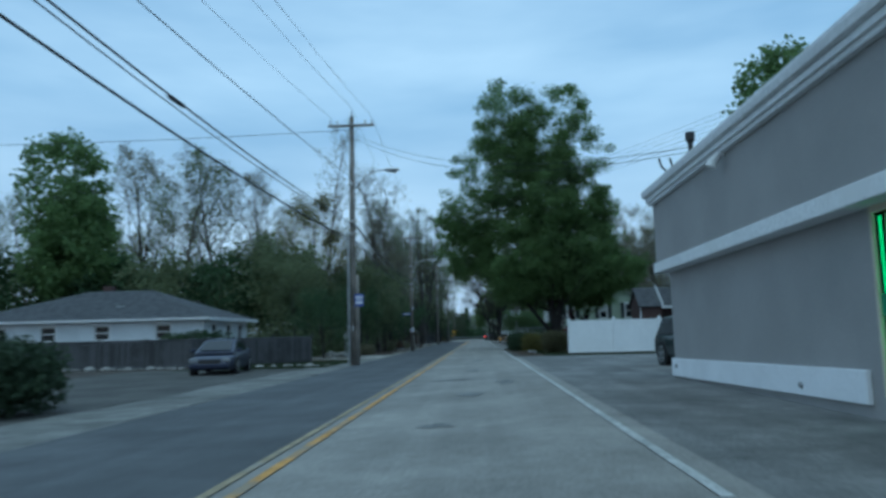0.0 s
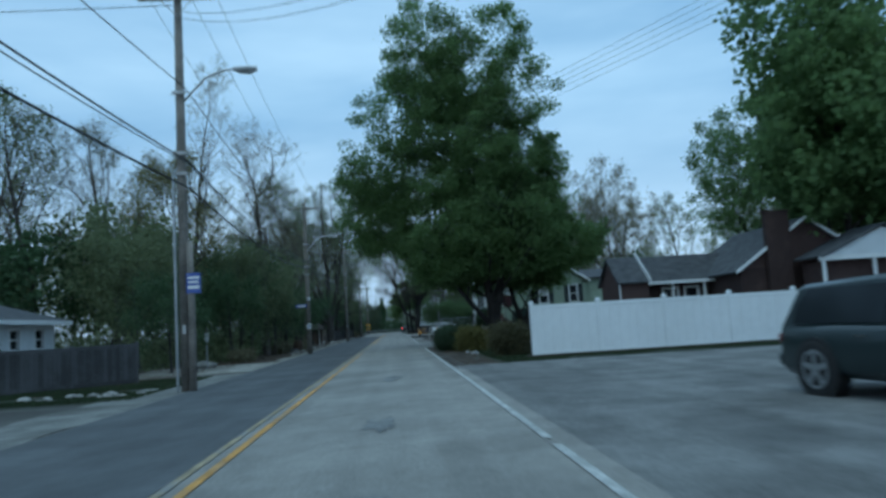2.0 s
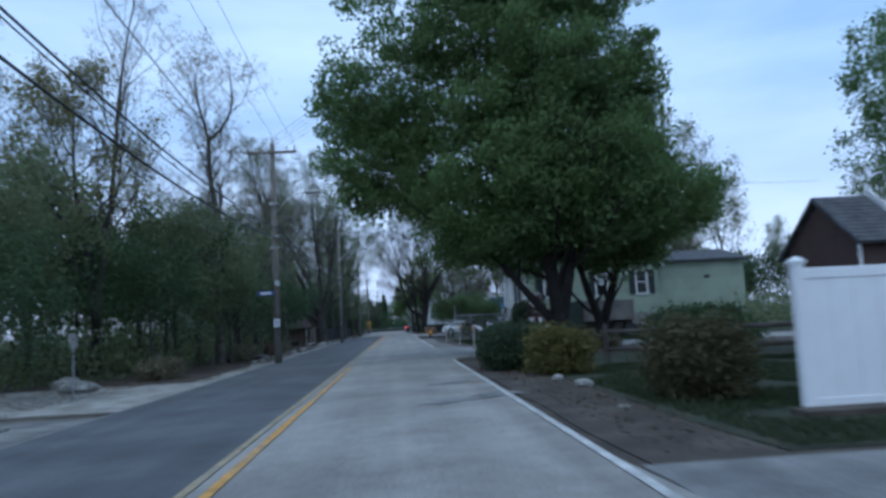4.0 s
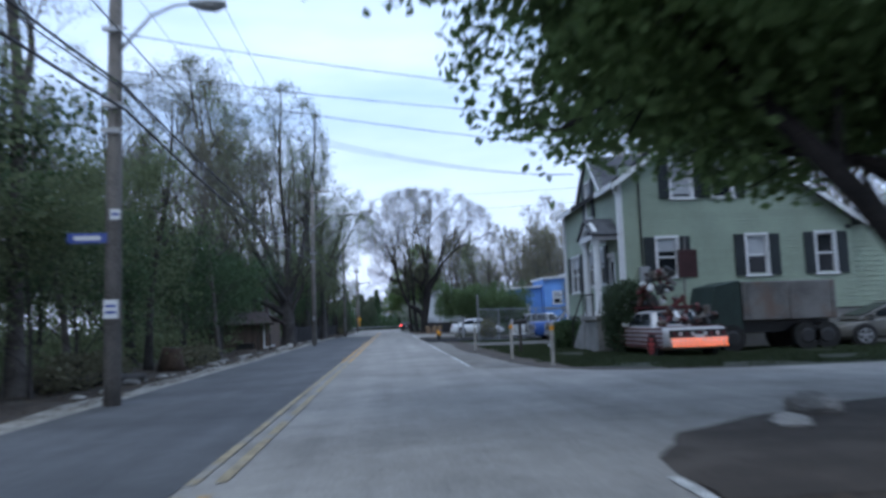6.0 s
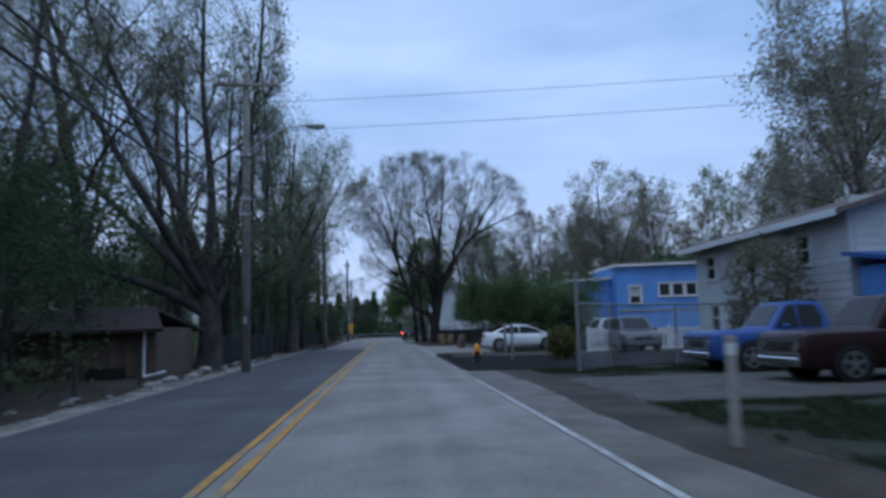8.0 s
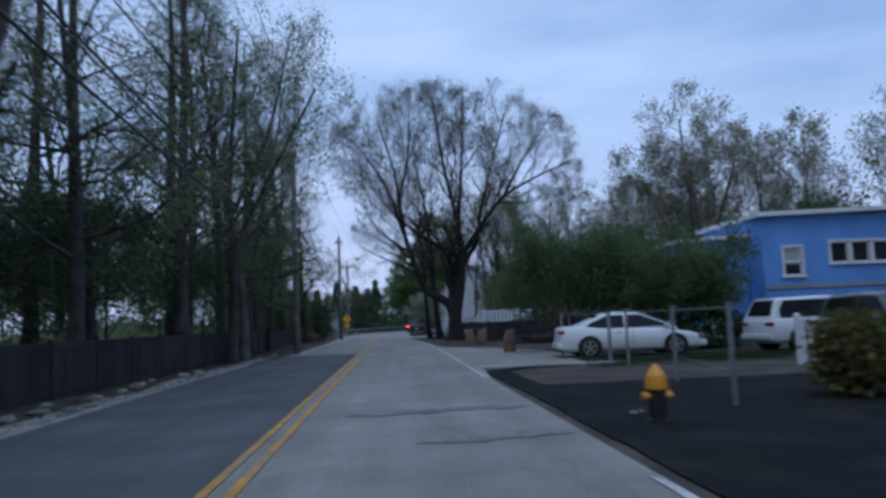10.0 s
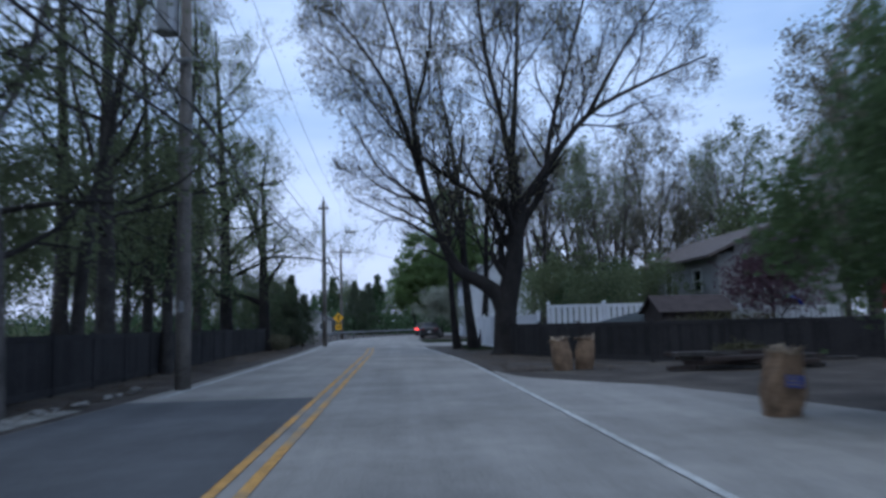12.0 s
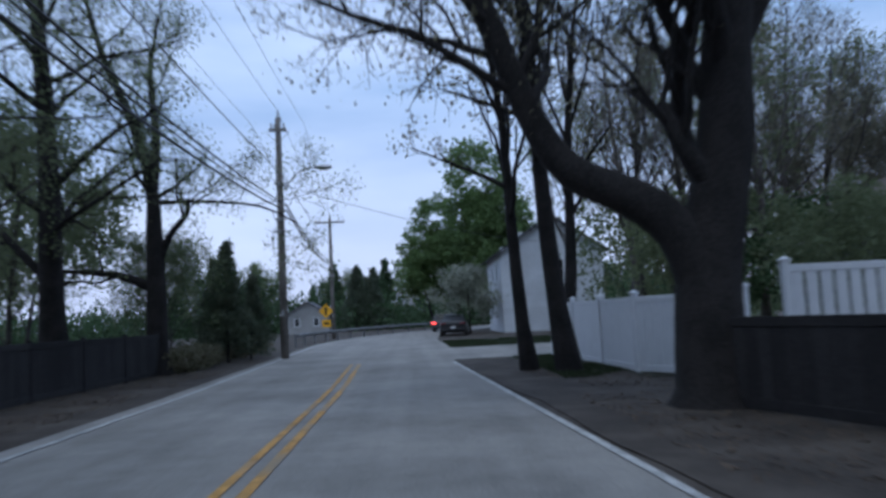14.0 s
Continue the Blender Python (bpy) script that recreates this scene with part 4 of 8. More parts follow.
oak_left = tree_meshes(22, dict(SPEC_OLD, lobes=LOBES_L, density=0.85, kids=(9, 7, 6, 4), reach=5.2), 0, 0, M_LEAF_WOOD, 24000, 0.09, 0.22, M_BARK_HAZED,
                       paths=[([(0, 0, -0.1), (0.05, 0, 1.2), (0.0, 0, 2.4), (-0.2, 0, 3.8)], 0.55, 0.36),
                              ([(-0.1, 0, 2.2), (-1.6, -0.3, 3.1), (-4.0, -0.6, 4.0), (-7.0, -0.8, 5.2), (-10.5, -1.0, 6.4)], 0.28, 0.04),
                              ([(-0.15, 0, 2.8), (-1.8, 0.3, 4.6), (-4.5, 0.8, 7.2), (-8.0, 1.0, 10.5), (-10.8, 1.0, 14)], 0.26, 0.04),
                              ([(-0.2, 0, 3.4), (-1.2, 0, 6.5), (-3.2, 0.2, 10.5), (-5.2, 0.3, 15), (-6.0, 0.3, 19.4)], 0.27, 0.04),
                              ([(-0.2, 0, 3.4), (0.0, 0.3, 7), (-0.5, 0.6, 12), (-0.4, 0.6, 18.6)], 0.26, 0.04),
                              ([(0, 0, 3.0), (0.8, 0.2, 5.6), (1.4, 0.3, 9), (2.0, 0.2, 13), (2.2, 0, 17)], 0.22, 0.04),
                              ([(-0.2, -0.3, 3.2), (-1.5, -2.5, 6), (-3.5, -4.0, 10), (-5.0, -5.0, 14.5), (-5.6, -5.2, 18.6)], 0.22, 0.04)])
put("oak_tree", oak_left, -7.55, 106, "old spreading oak with long low limbs", "oaks")

bare = [tree_meshes(31, SPEC_BARE, 16, 0.24, M_LEAF_BUD, 9500, 0.062, 0.18, M_BARK_HAZED), tree_meshes(32, SPEC_BARE, 15, 0.22, M_LEAF_BUD, 11000, 0.065, 0.18, M_BARK_PALE)]
tall = [tree_meshes(33, SPEC_TALL, 18, 0.22, M_LEAF_WOOD, 11000, 0.07, 0.22, M_BARK_HAZED), tree_meshes(34, SPEC_TALL, 19, 0.2, M_LEAF_BUD, 5000, 0.07, 0.15, M_BARK_PALE)]
under = [tree_meshes(35, SPEC_UNDER, 7.5, 0.11, M_LEAF_WOOD, 8500, 0.14, 0.3, M_BARK_HAZED, flat=1.0), tree_meshes(36, SPEC_UNDER, 6.5, 0.1, M_LEAF_DARK, 8500, 0.14, 0.3, M_BARK_HAZED, flat=1.0)]
SPEC_FAR = dict(SPEC_UNDER, segs=(6, 3, 1), wob=(0.03, 0.12, 0.15), up=(0.02, 0.05, 0.02), tip=(0.15, 0.2, 0.3), kids=(14, 6), **{"from": (0.15, 0.2)}, angle=((35, 70), (30, 60)), ratio=(0.5, 0.5), thin=(0.4, 0.5))
under_far = [tree_meshes(47, SPEC_FAR, 7.5, 0.11, M_LEAF_WOOD, 3600, 0.27, 0.4, M_BARK_HAZED), tree_meshes(48, SPEC_FAR, 6.5, 0.1, M_LEAF_DARK, 3600, 0.27, 0.4, M_BARK_HAZED)]
SPEC_BARE_FAR = dict(SPEC_BARE, segs=(8, 5, 3, 1), wob=(0.05, 0.13, 0.16, 0.2), up=(0.02, 0.09, 0.06, 0.03), tip=(0.12, 0.2, 0.25, 0.3), kids=(13, 7, 6), **{"from": (0.28, 0.25, 0.25)}, angle=((28, 50), (28, 55), (30, 60)), ratio=(0.52, 0.5, 0.48), thin=(0.5, 0.55, 0.6))
bare_far = [tree_meshes(49, SPEC_BARE_FAR, 16, 0.24, M_LEAF_BUD, 5000, 0.13, 0.22, M_BARK_HAZED), tree_meshes(50, SPEC_BARE_FAR, 15, 0.22, M_LEAF_WOOD, 5000, 0.14, 0.25, M_BARK_PALE)]
SPEC_ROW = dict(SPEC_TALL, segs=(9, 5, 3, 1), wob=(0.035, 0.2, 0.22, 0.2), up=(0.02, 0.02, -0.03, -0.06), kids=(24, 6, 4), angle=((38, 82), (25, 50), (30, 55)), ratio=(0.24, 0.5, 0.45), thin=(0.4, 0.5, 0.6), crown=lambda f: 1.3 - 0.8 * f, **{"from": (0.16, 0.2, 0.2)})
row_tree = [tree_meshes(43, SPEC_ROW, 18, 0.27, M_LEAF_WOOD, 12500, 0.088, 0.17, M_BARK_HAZED, hang=0.4, droop=0.5, bare_above=9.5), tree_meshes(44, SPEC_ROW, 17, 0.25, M_LEAF_WOOD, 11500, 0.088, 0.18, M_BARK_HAZED, hang=0.4, droop=0.5, bare_above=8.0)]
SPEC_TWIG = dict(SPEC_BARE, kids=(15, 8, 6, 5), ratio=(0.5, 0.5, 0.5, 0.55), thin=(0.5, 0.55, 0.6, 0.7))
twiggy = [tree_meshes(51, SPEC_TWIG, 16, 0.24, M_LEAF_YOUNG, 1500, 0.06, 0.2, M_BARK_PALE), tree_meshes(52, SPEC_TWIG, 15, 0.2, M_LEAF_YOUNG, 2500, 0.06, 0.2, M_BARK_HAZED)]
lean_tree = tree_meshes(45, SPEC_TALL, 14, 0.24, M_LEAF_BUD, 2500, 0.1, 0.15, M_BARK, trunks=[((0, 0, -0.1), (-0.1, 0, 1), 14, 0.24)])
M_LEAF_SPRUCE = leaf_mat("grey_green_needles", (0.08, 0.1, 0.07), (0.13, 0.16, 0.105), 0.4)
spruce_grey = tree_meshes(47, SPEC_CONIFER, 13, 0.16, M_LEAF_SPRUCE, 9000, 0.26, 0.22, M_BARK)
spruce = tree_meshes(37, SPEC_CONIFER, 13, 0.16, M_LEAF_DARK, 5000, 0.36, 0.14, M_BARK)
weep = tree_meshes(38, SPEC_WEEP, 4.2, 0.12, M_LEAF_WEEP, 18000, 0.12, 0.24, M_BARK, droop=1.0, hang=0.7)
LOBES_R = [(0, 0, 9.6, 5.2, 5.2, 5.0), (0.5, 0, 12.6, 3.6, 3.6, 3.2), (-2.6, 0.5, 7.6, 3.0, 3.0, 2.6), (2.8, -0.5, 8.0, 3.0, 3.0, 2.8)]
SPEC_ROUND = dict(SPEC_OLD, lobes=LOBES_R, density=1.5, reach=5.4, up=(0.0, 0.05, 0.03, 0.02, 0.0), angle=((30, 60), (25, 55), (30, 60), (30, 65)), kids=(9, 6, 5, 3), **{"from": (0.3, 0.15, 0.15, 0.15)})
poplar = tree_meshes(39, SPEC_ROUND, 0, 0, M_LEAF_YOUNG, 26000, 0.098, 0.2, M_BARK_PALE,
                     paths=[([(0, 0, -0.1), (0.1, 0, 3), (0, 0, 7), (0.4, 0.1, 13.5)], 0.27, 0.05), ([(0.05, 0, 3.4), (1.3, 0.4, 6), (3.2, 0.5, 10)], 0.15, 0.04), ([(0.05, 0, 3.8), (-1.4, -0.3, 6.4), (-3.0, 0, 10)], 0.15, 0.04)])
blossom = tree_meshes(40, SPEC_UNDER, 5.0, 0.1, M_LEAF_WHITE, 6000, 0.2, 0.3, M_BARK)
plum = tree_meshes(41, SPEC_UNDER, 4.6, 0.1, M_LEAF_RED, 6500, 0.14, 0.3, M_BARK)
wood_kinds = [("bare_tree", bare, "tall tree with thin branches and opening buds"), ("slender_tree", tall, "slender woodland tree with sparse young leaves"), ("understorey_tree", under, "small woodland tree in dark green leaf"), ("roadside_tree", row_tree, "tall straight tree with drooping green foliage")]
rng_w = random.Random(7)


def wood(kind, which, x, y, scale=1.0, tall_=1.0, group="roadside woods"):
    name, ms, label = wood_kinds[kind]
    if kind == 2 and x < -14:
        ms = under_far
    if kind == 0 and x < -22:
        ms = bare_far
    put(name, ms[which], x, y, label, group, rng_w.uniform(0, 6.28), scale * rng_w.uniform(0.92, 1.08), tall_)


# woods along the left side
for x, y, k, w, s in ((-24, 62, 0, 1, 1.1), (-20, 60, 0, 0, 1.0), (-29, 66, 0, 0, 1.1), (-17, 64, 0, 1, 1.0), (-13.5, 66, 1, 1, 0.95), (-9.0, 80, 0, 0, 0.68), (-14, 74, 0, 1, 0.7), (-10.2, 76, 0, 1, 0.62), (-11, 84, 0, 0, 0.7), (-10.5, 90, 0, 1, 0.72), (-10.2, 71, 1, 1, 0.62),
                      (-38, 64, 0, 1, 0.9), (-44, 60, 0, 0, 0.9), (-20, 74, 0, 0, 0.8), (-9.5, 93, 1, 0, 0.7), (-12, 98, 0, 0, 0.8), (-13, 88, 0, 1, 0.7), (-16, 104, 0, 1, 0.9), (-11, 113, 1, 0, 0.9),
                      (-8.3, 113.5, 3, 0, 0.85), (-9.2, 117, 3, 1, 1.0), (-7.9, 121.5, 3, 0, 1.0), (-8.3, 123.5, 1, 0, 0.95), (-9.6, 126, 3, 0, 1.05), (-8.4, 129.6, 3, 1, 0.95), (-8.0, 133, 1, 0, 0.85), (-8.2, 135.3, 3, 0, 0.95), (-10.2, 137.2, 3, 0, 0.95), (-7.6, 138.6, 0, 0, 0.75),
                      (-9.0, 141, 3, 1, 0.8), (-9.6, 149.7, 3, 0, 0.85), (-12.5, 120, 3, 0, 1.05), (-12, 145, 3, 1, 0.8), (-15, 128, 0, 0, 0.9), (-7.8, 86, 1, 1, 0.5),
                      (-6.8, 127, 0, 1, 0.95), (-10.5, 101, 0, 0, 1.0), (-13, 106, 0, 1, 1.0), (-9.5, 110, 0, 1, 0.9)):
    wood(k, w, x, y, s)
for x, y, w, s in ((-10, 51.5, 1, 0.55), (-13, 56, 0, 0.8), (-9.5, 62, 1, 0.62), (-8.2, 69.5, 0, 0.55), (-9.8, 66, 0, 0.75), (-8.6, 73, 1, 0.6), (-9.4, 77, 0, 0.75), (-8.4, 82.5, 1, 0.62), (-8.9, 90, 1, 0.6), (-11.5, 70, 1, 0.9),
                   (-12.4, 79, 0, 0.95), (-12, 85, 1, 0.85), (-13, 96, 0, 0.7), (-9.4, 93.4, 1, 0.72), (-10.6, 96.4, 0, 0.5), (-9.4, 116, 1, 0.7), (-10.4, 121, 0, 0.65), (-9, 125, 1, 0.55), (-9.6, 131, 0, 0.65), (-8.6, 138, 0, 0.8), (-9, 143, 1, 0.55),
                   (-16, 60, 0, 1.0), (-19, 58, 1, 0.95), (-23, 57, 0, 0.9), (-27, 57, 1, 1.0), (-36, 56, 1, 1.1), (-15, 68, 1, 1.0), (-18, 70, 0, 1.1), (-12.5, 100, 0, 0.85), (-14, 107, 1, 0.9), (-12, 113, 0, 0.8), (-13, 118, 1, 0.8), (-12.5, 158, 0, 0.85), (-13, 150, 0, 0.9), (-8.6, 160.5, 0, 0.55), (-7.8, 169, 1, 0.45), (-9.5, 164, 1, 0.6)):
    wood(2, w, x, y, s)

# single trees with a shape of their own
SPEC_OWN = dict(SPEC_OLD, lobes=None, density=1.3, reach=3.0, kids=(9, 6, 5, 3))
tall_fork = tree_meshes(61, dict(SPEC_OWN, reach=3.4), 0, 0, M_LEAF_BUD, 3500, 0.08, 0.18, M_BARK_PALE,
                        paths=[([(0, 0, -0.1), (-0.1, 0, 4), (-0.1, 0, 7.6), (-0.35, 0, 9.8), (-0.4, 0, 11.6), (-0.9, 0.2, 13.4), (-1.1, 0.3, 15.2)], 0.22, 0.03), ([(-0.4, 0, 11.4), (0.4, 0, 12.2), (0.9, -0.1, 13.4), (0.8, -0.2, 15)], 0.1, 0.03),
                               ([(0, 0, 7.2), (0.2, 0, 8.3), (0.1, 0, 9.2)], 0.12, 0.06)])
put("slender_tree", tall_fork, -8.9, 70.3, "tall pale tree with a forked top of fine twigs", "roadside woods")
M_LEAF_GOLD = leaf_mat("yellow_green_young_leaves", (0.17, 0.16, 0.075), (0.27, 0.25, 0.12), 0.5)
gold_tree = tree_meshes(62, SPEC_BARE, 12.5, 0.2, M_LEAF_GOLD, 9000, 0.11, 0.24, M_BARK_HAZED)
put("bare_tree", gold_tree, -13.0, 65.5, "tree with yellow green young leaves at the wood edge", "roadside woods", 0.8)
gnarled = tree_meshes(63, SPEC_OWN, 0, 0, M_LEAF_WOOD, 15000, 0.06, 0.18, M_BARK,
                      paths=[([(0, 0, -0.1), (0, 0, 2.5), (-0.05, 0, 4.6), (-0.1, 0, 5.8), (-0.6, 0, 7.8), (-1.6, 0.1, 10.2), (-2.2, 0, 12.5)], 0.38, 0.06), ([(-0.1, 0, 5.6), (0.05, 0, 7.4), (-0.1, 0, 9.6), (0.2, 0, 11.5)], 0.2, 0.04),
                             ([(0, 0, 3.3), (0.4, 0, 4.3), (0.95, 0, 5.0), (1.0, 0, 5.5)], 0.14, 0.07), ([(0, 0, 2.7), (-1.3, 0, 3.2), (-3.2, 0, 3.4)], 0.2, 0.05), ([(0, 0, 5.4), (1.4, 0, 5.4), (3.2, 0.2, 5.2), (4.4, 0.2, 4.6)], 0.08, 0.02)])
put("gnarled_tree", gnarled, -8.1, 158.3, "gnarled dark tree with a broken side limb", "roadside woods")
straight = tree_meshes(64, dict(SPEC_ROW, kids=(26, 6, 4)), 17, 0.36, M_LEAF_WOOD, 25000, 0.062, 0.18, M_BARK, hang=0.4, droop=0.5)
put("roadside_tree", straight, -9.2, 154.2, "tall straight dark trunk with level drooping boughs", "roadside woods", 0.7)

airy = tree_meshes(65, dict(SPEC_ROUND, kids=(9, 5, 4, 3), density=1.1), 0, 0, M_LEAF_WOOD, 15000, 0.075, 0.24, M_BARK_HAZED,
                   paths=[([(0, 0, -0.1), (0.1, 0, 3), (0, 0, 7), (0.4, 0.1, 13.5)], 0.24, 0.05), ([(0.05, 0, 4.4), (1.3, 0.4, 7), (3.4, 0.5, 11)], 0.13, 0.04), ([(0.05, 0, 5.8), (1.6, -0.3, 9), (2.6, -0.6, 13)], 0.11, 0.03)])
put("broad_tree", airy, -6.9, 125.0, "spreading roadside tree with pale young leaves", "roadside woods", 0.0, 1.05)

# right side and the distance
put("broad_tree", poplar, 21.0, 106.5, "tree with pale young leaves behind the two-storey house", "yard trees", 0.7, 1.22)
put("broad_tree", poplar, 21.8, 88, "tree with pale young leaves behind the green house", "yard trees", 1.9, 1.08)
round_green = tree_meshes(46, SPEC_ROUND, 0, 0, M_LEAF_MAPLE, 24000, 0.14, 0.22, M_BARK, paths=[([(0, 0, -0.1), (0.1, 0, 3), (0, 0, 7), (0.4, 0.1, 13.5)], 0.27, 0.05), ([(0.05, 0, 3.4), (1.3, 0.4, 6), (3.2, 0.5, 10)], 0.15, 0.04)])
put("broad_tree", round_green, 24.2, 62, "leafy tree behind the brick house", "yard trees", 3.1, 0.95)
put("broad_tree", poplar, 19.0, 139.5, "round tree with fine twigs behind the blue house", "yard trees", 2.2, 1.02)
put("broad_tree", poplar, 26, 118, "broad tree with young leaves behind the houses", "yard trees", 2.2, 0.9)
put("broad_tree", poplar, 40, 90, "tree with pale young leaves beside the brick house", "yard trees", 4.1, 0.85)
put("broad_tree", poplar, 24.5, 152, "tall tree with fine bare twigs", "yard trees", 0.3, 0.9)
for x, y, w, s in ((10, 168, 0, 0.9), (14, 172, 1, 0.9), (19, 170, 0, 0.95), (23, 165, 1, 0.9), (33, 165, 0, 0.9), (38, 160, 1, 0.9), (44, 150, 0, 0.9), (12, 160, 1, 0.75), (28, 176, 1, 1.0), (50, 140, 1, 1.0), (9, 178, 1, 0.9), (24, 140, 0, 0.6), (32, 138, 1, 0.75)):
    put("bare_tree", bare_far[w], x, y, wood_kinds[0][2], "trees behind the houses", rng_w.uniform(0, 6), s * (1.0 if x < 30 and y > 150 else 1.3))
for x, y, w, s in ((8.5, 163, 0, 0.78), (10.0, 167, 1, 0.8), (12.8, 161.5, 0, 0.7), (11.5, 165, 1, 0.82), (14.5, 163, 0, 0.8), (18, 166, 1, 0.85), (22.5, 164, 0, 0.8), (27, 163, 1, 0.82), (32, 158, 0, 0.85)):
    put("bare_tree", twiggy[w], x, y, "grey twiggy tree with opening buds", "trees behind the houses", rng_w.uniform(0, 6), s)
for x, y, s in ((15, 166, 0.8), (21, 169, 0.85), (28, 160, 0.8), (33, 150, 0.9)):
    put("broad_tree", poplar, x, y, "tree with fine twigs and young leaves", "trees behind the houses", rng_w.uniform(0, 6), s)
for x, y, s in ((6.75, 122.6, 0.8), (8.2, 122.0, 0.78), (9.8, 121.4, 0.8), (10.9, 121.0, 0.62)):
    put("weeping_tree", weep, x, y, "low weeping tree with dense dark green leaves", "weeping trees", rng_w.uniform(0, 6), s, 1.0)
for x, y, w, s in ((8.9, 160.6, 0, 0.5), (10.3, 159.0, 1, 0.46), (11.6, 161.5, 0, 0.62), (13.4, 160.0, 1, 0.6), (9.6, 151.0, 0, 0.42), (20, 128, 1, 0.8), (13, 153, 0, 0.48), (12.6, 178, 0, 0.9), (24, 164, 0, 1.0)):
    put("understorey_tree", under_far[w], x, y, "small yard tree in green leaf", "yard trees", rng_w.uniform(0, 6), s)
put("plum_tree", plum, 15.8, 146.0, "small ornamental tree with purple leaves", "yard trees", 1.0, 0.8)
put("blossom_tree", blossom, 4.0, 188, "small tree in white blossom", "yard trees", 1.0, 0.75)
for x, y, r, a in ((2.6, 152.7, 0.8, 0.2), (3.35, 151.7, 1.05, -0.3), (4.3, 156.5, 0.9, 2.4)):
    put("bare_tree", lean_tree, x, y, "dark leaning trunk beside the white fence", "verge trees", a, r)
for k in range(16):
    x = -34 + k * 5.2 + rng_w.uniform(-2, 2)
    put("spruce_tree", spruce, x, 250 + rng_w.uniform(-10, 25), "dark spruce in the distance", "distant spruces", rng_w.uniform(0, 6), rng_w.uniform(0.55, 0.8))
for x, y, s in ((-6.8, 225, 0.6), (-4.4, 225, 0.575), (-5.7, 231, 0.52), (-7.45, 164.5, 0.36), (-6.95, 166.2, 0.27), (-8.6, 167, 0.33)):
    put("spruce_tree", spruce_grey, x, y, "grey green pointed spruce at the bend", "spruces at the bend", rng_w.uniform(0, 6), s)
for k in range(14):
    put("understorey_tree", under_far[k % 2], -30 + k * 5 + rng_w.uniform(-2, 2), (222 if k < 3 or k > 5 else 246) + abs(k - 5) * 2 + rng_w.uniform(0, 12), "leafy tree in the distance", "distant trees", rng_w.uniform(0, 6), rng_w.uniform(0.8, 1.15))

# tree belts farther off on both sides
for k in range(64):
    f = rng_w.random()
    side = k % 2
    x = (-26 - 26 * rng_w.random()) if side == 0 else (36 + 30 * rng_w.random())
    y = 46 + 150 * f if side == 0 else 70 + 130 * f
    if k % 3:
        put("understorey_tree", under_far[k % 2], x, y, "leafy tree in the woods behind", "background woods", rng_w.uniform(0, 6), rng_w.uniform(1.0, 1.5) * (0.62 if side and y < 125 else 1.0))
    else:
        put("bare_tree", bare_far[k % 2], x, y, "tall tree with thin branches and opening buds", "background woods", rng_w.uniform(0, 6), rng_w.uniform(0.7, 1.0))


# hedges and shrubs
def hedge(name, label, boxes, count, size, material, seed, category="hedge", loose=0.12):
    """A clipped or loose shrub: leaves in a shell over a woody core."""
    rng = np.random.default_rng(seed)
    pts, core = [], Shape()
    for x0, x1, y0, y1, z1 in boxes:
        n = count // len(boxes)
        c, h = np.array([(x0 + x1) / 2, (y0 + y1) / 2, z1 / 2]), np.array([(x1 - x0) / 2, (y1 - y0) / 2, z1 / 2])
        d = rng.normal(size=(n, 3))
        d /= np.max(np.abs(d) ** 3, axis=1, keepdims=True) ** (1 / 3) * 0.55 + np.linalg.norm(d, axis=1, keepdims=True) * 0.45
        rough = np.array([noise.noise(Vector(q) * 2.4 + Vector((seed, 0, 0))) + 0.6 * noise.noise(Vector(q) * 6.0 + Vector((0, seed, 0))) for q in d[::8]])
        rough = np.repeat(rough, 8)[:n].reshape(-1, 1)
        d = np.repeat(d[::8], 8, axis=0)[:n]
        pts.append(c + d * h * (rng.uniform(0.62, 1.02, (n, 1)) + loose * rough) + rng.normal(size=(n, 3)) * 0.07)
        zb = ez(c[0], c[1])
        for k in range(9):
            a = k * 0.7
            core.tube([(c[0] + 0.2 * h[0] * math.cos(a), c[1] + 0.2 * h[1] * math.sin(a), -0.05), (c[0] + 0.75 * h[0] * math.cos(a), c[1] + 0.75 * h[1] * math.sin(a), z1 * (0.55 + 0.3 * (k % 3) / 2))], [0.05, 0.015], 5)
    p = np.concatenate(pts)
    p = p[p[:, 2] > 0.03]
    zb = ez(boxes[0][0], boxes[0][2])
    t = thing(name, label, category, Matrix.Translation((0, 0, zb)))
    part("woody_core", core, M_BARK, t)
    part("foliage", leaves_at("foliage", p, rng, size, material), None, t)
    return t


hedge("hedge", "dark clipped hedge beside the street corner", [(2.15, 4.0, 50.5, 52.7, 1.14)], 24000, 0.06, M_LEAF_HEDGE, 51)
hedge("forsythia_bush", "forsythia bush fading from yellow to green", [(3.0, 4.35, 48.4, 50.0, 1.0)], 11000, 0.06, M_LEAF_YELLOW, 52, "bush", 0.45)
hedge("brown_shrub", "low brown green shrub behind the white fence end", [(3.7, 5.1, 42.2, 43.8, 1.15)], 9000, 0.06, M_LEAF_SHRUB, 66, "bush", 0.4)
hedge("brush_clump", "low brown brush under the maple", [(6.6, 8.4, 59.4, 60.6, 0.55)], 2200, 0.09, M_LEAF_BUD, 53, "bush")
hedge("hedge", "dark overgrown hedge beside the parking apron", [(-13.5, -8.0, 15.5, 18.6, 1.55)], 20000, 0.09, M_LEAF_HEDGE, 54)
hedge("hedge", "clipped hedge in front of the ranch house", [(-17.5, -12.8, 42.6, 43.0, 1.9)], 2500, 0.14, M_LEAF_DARK, 55)
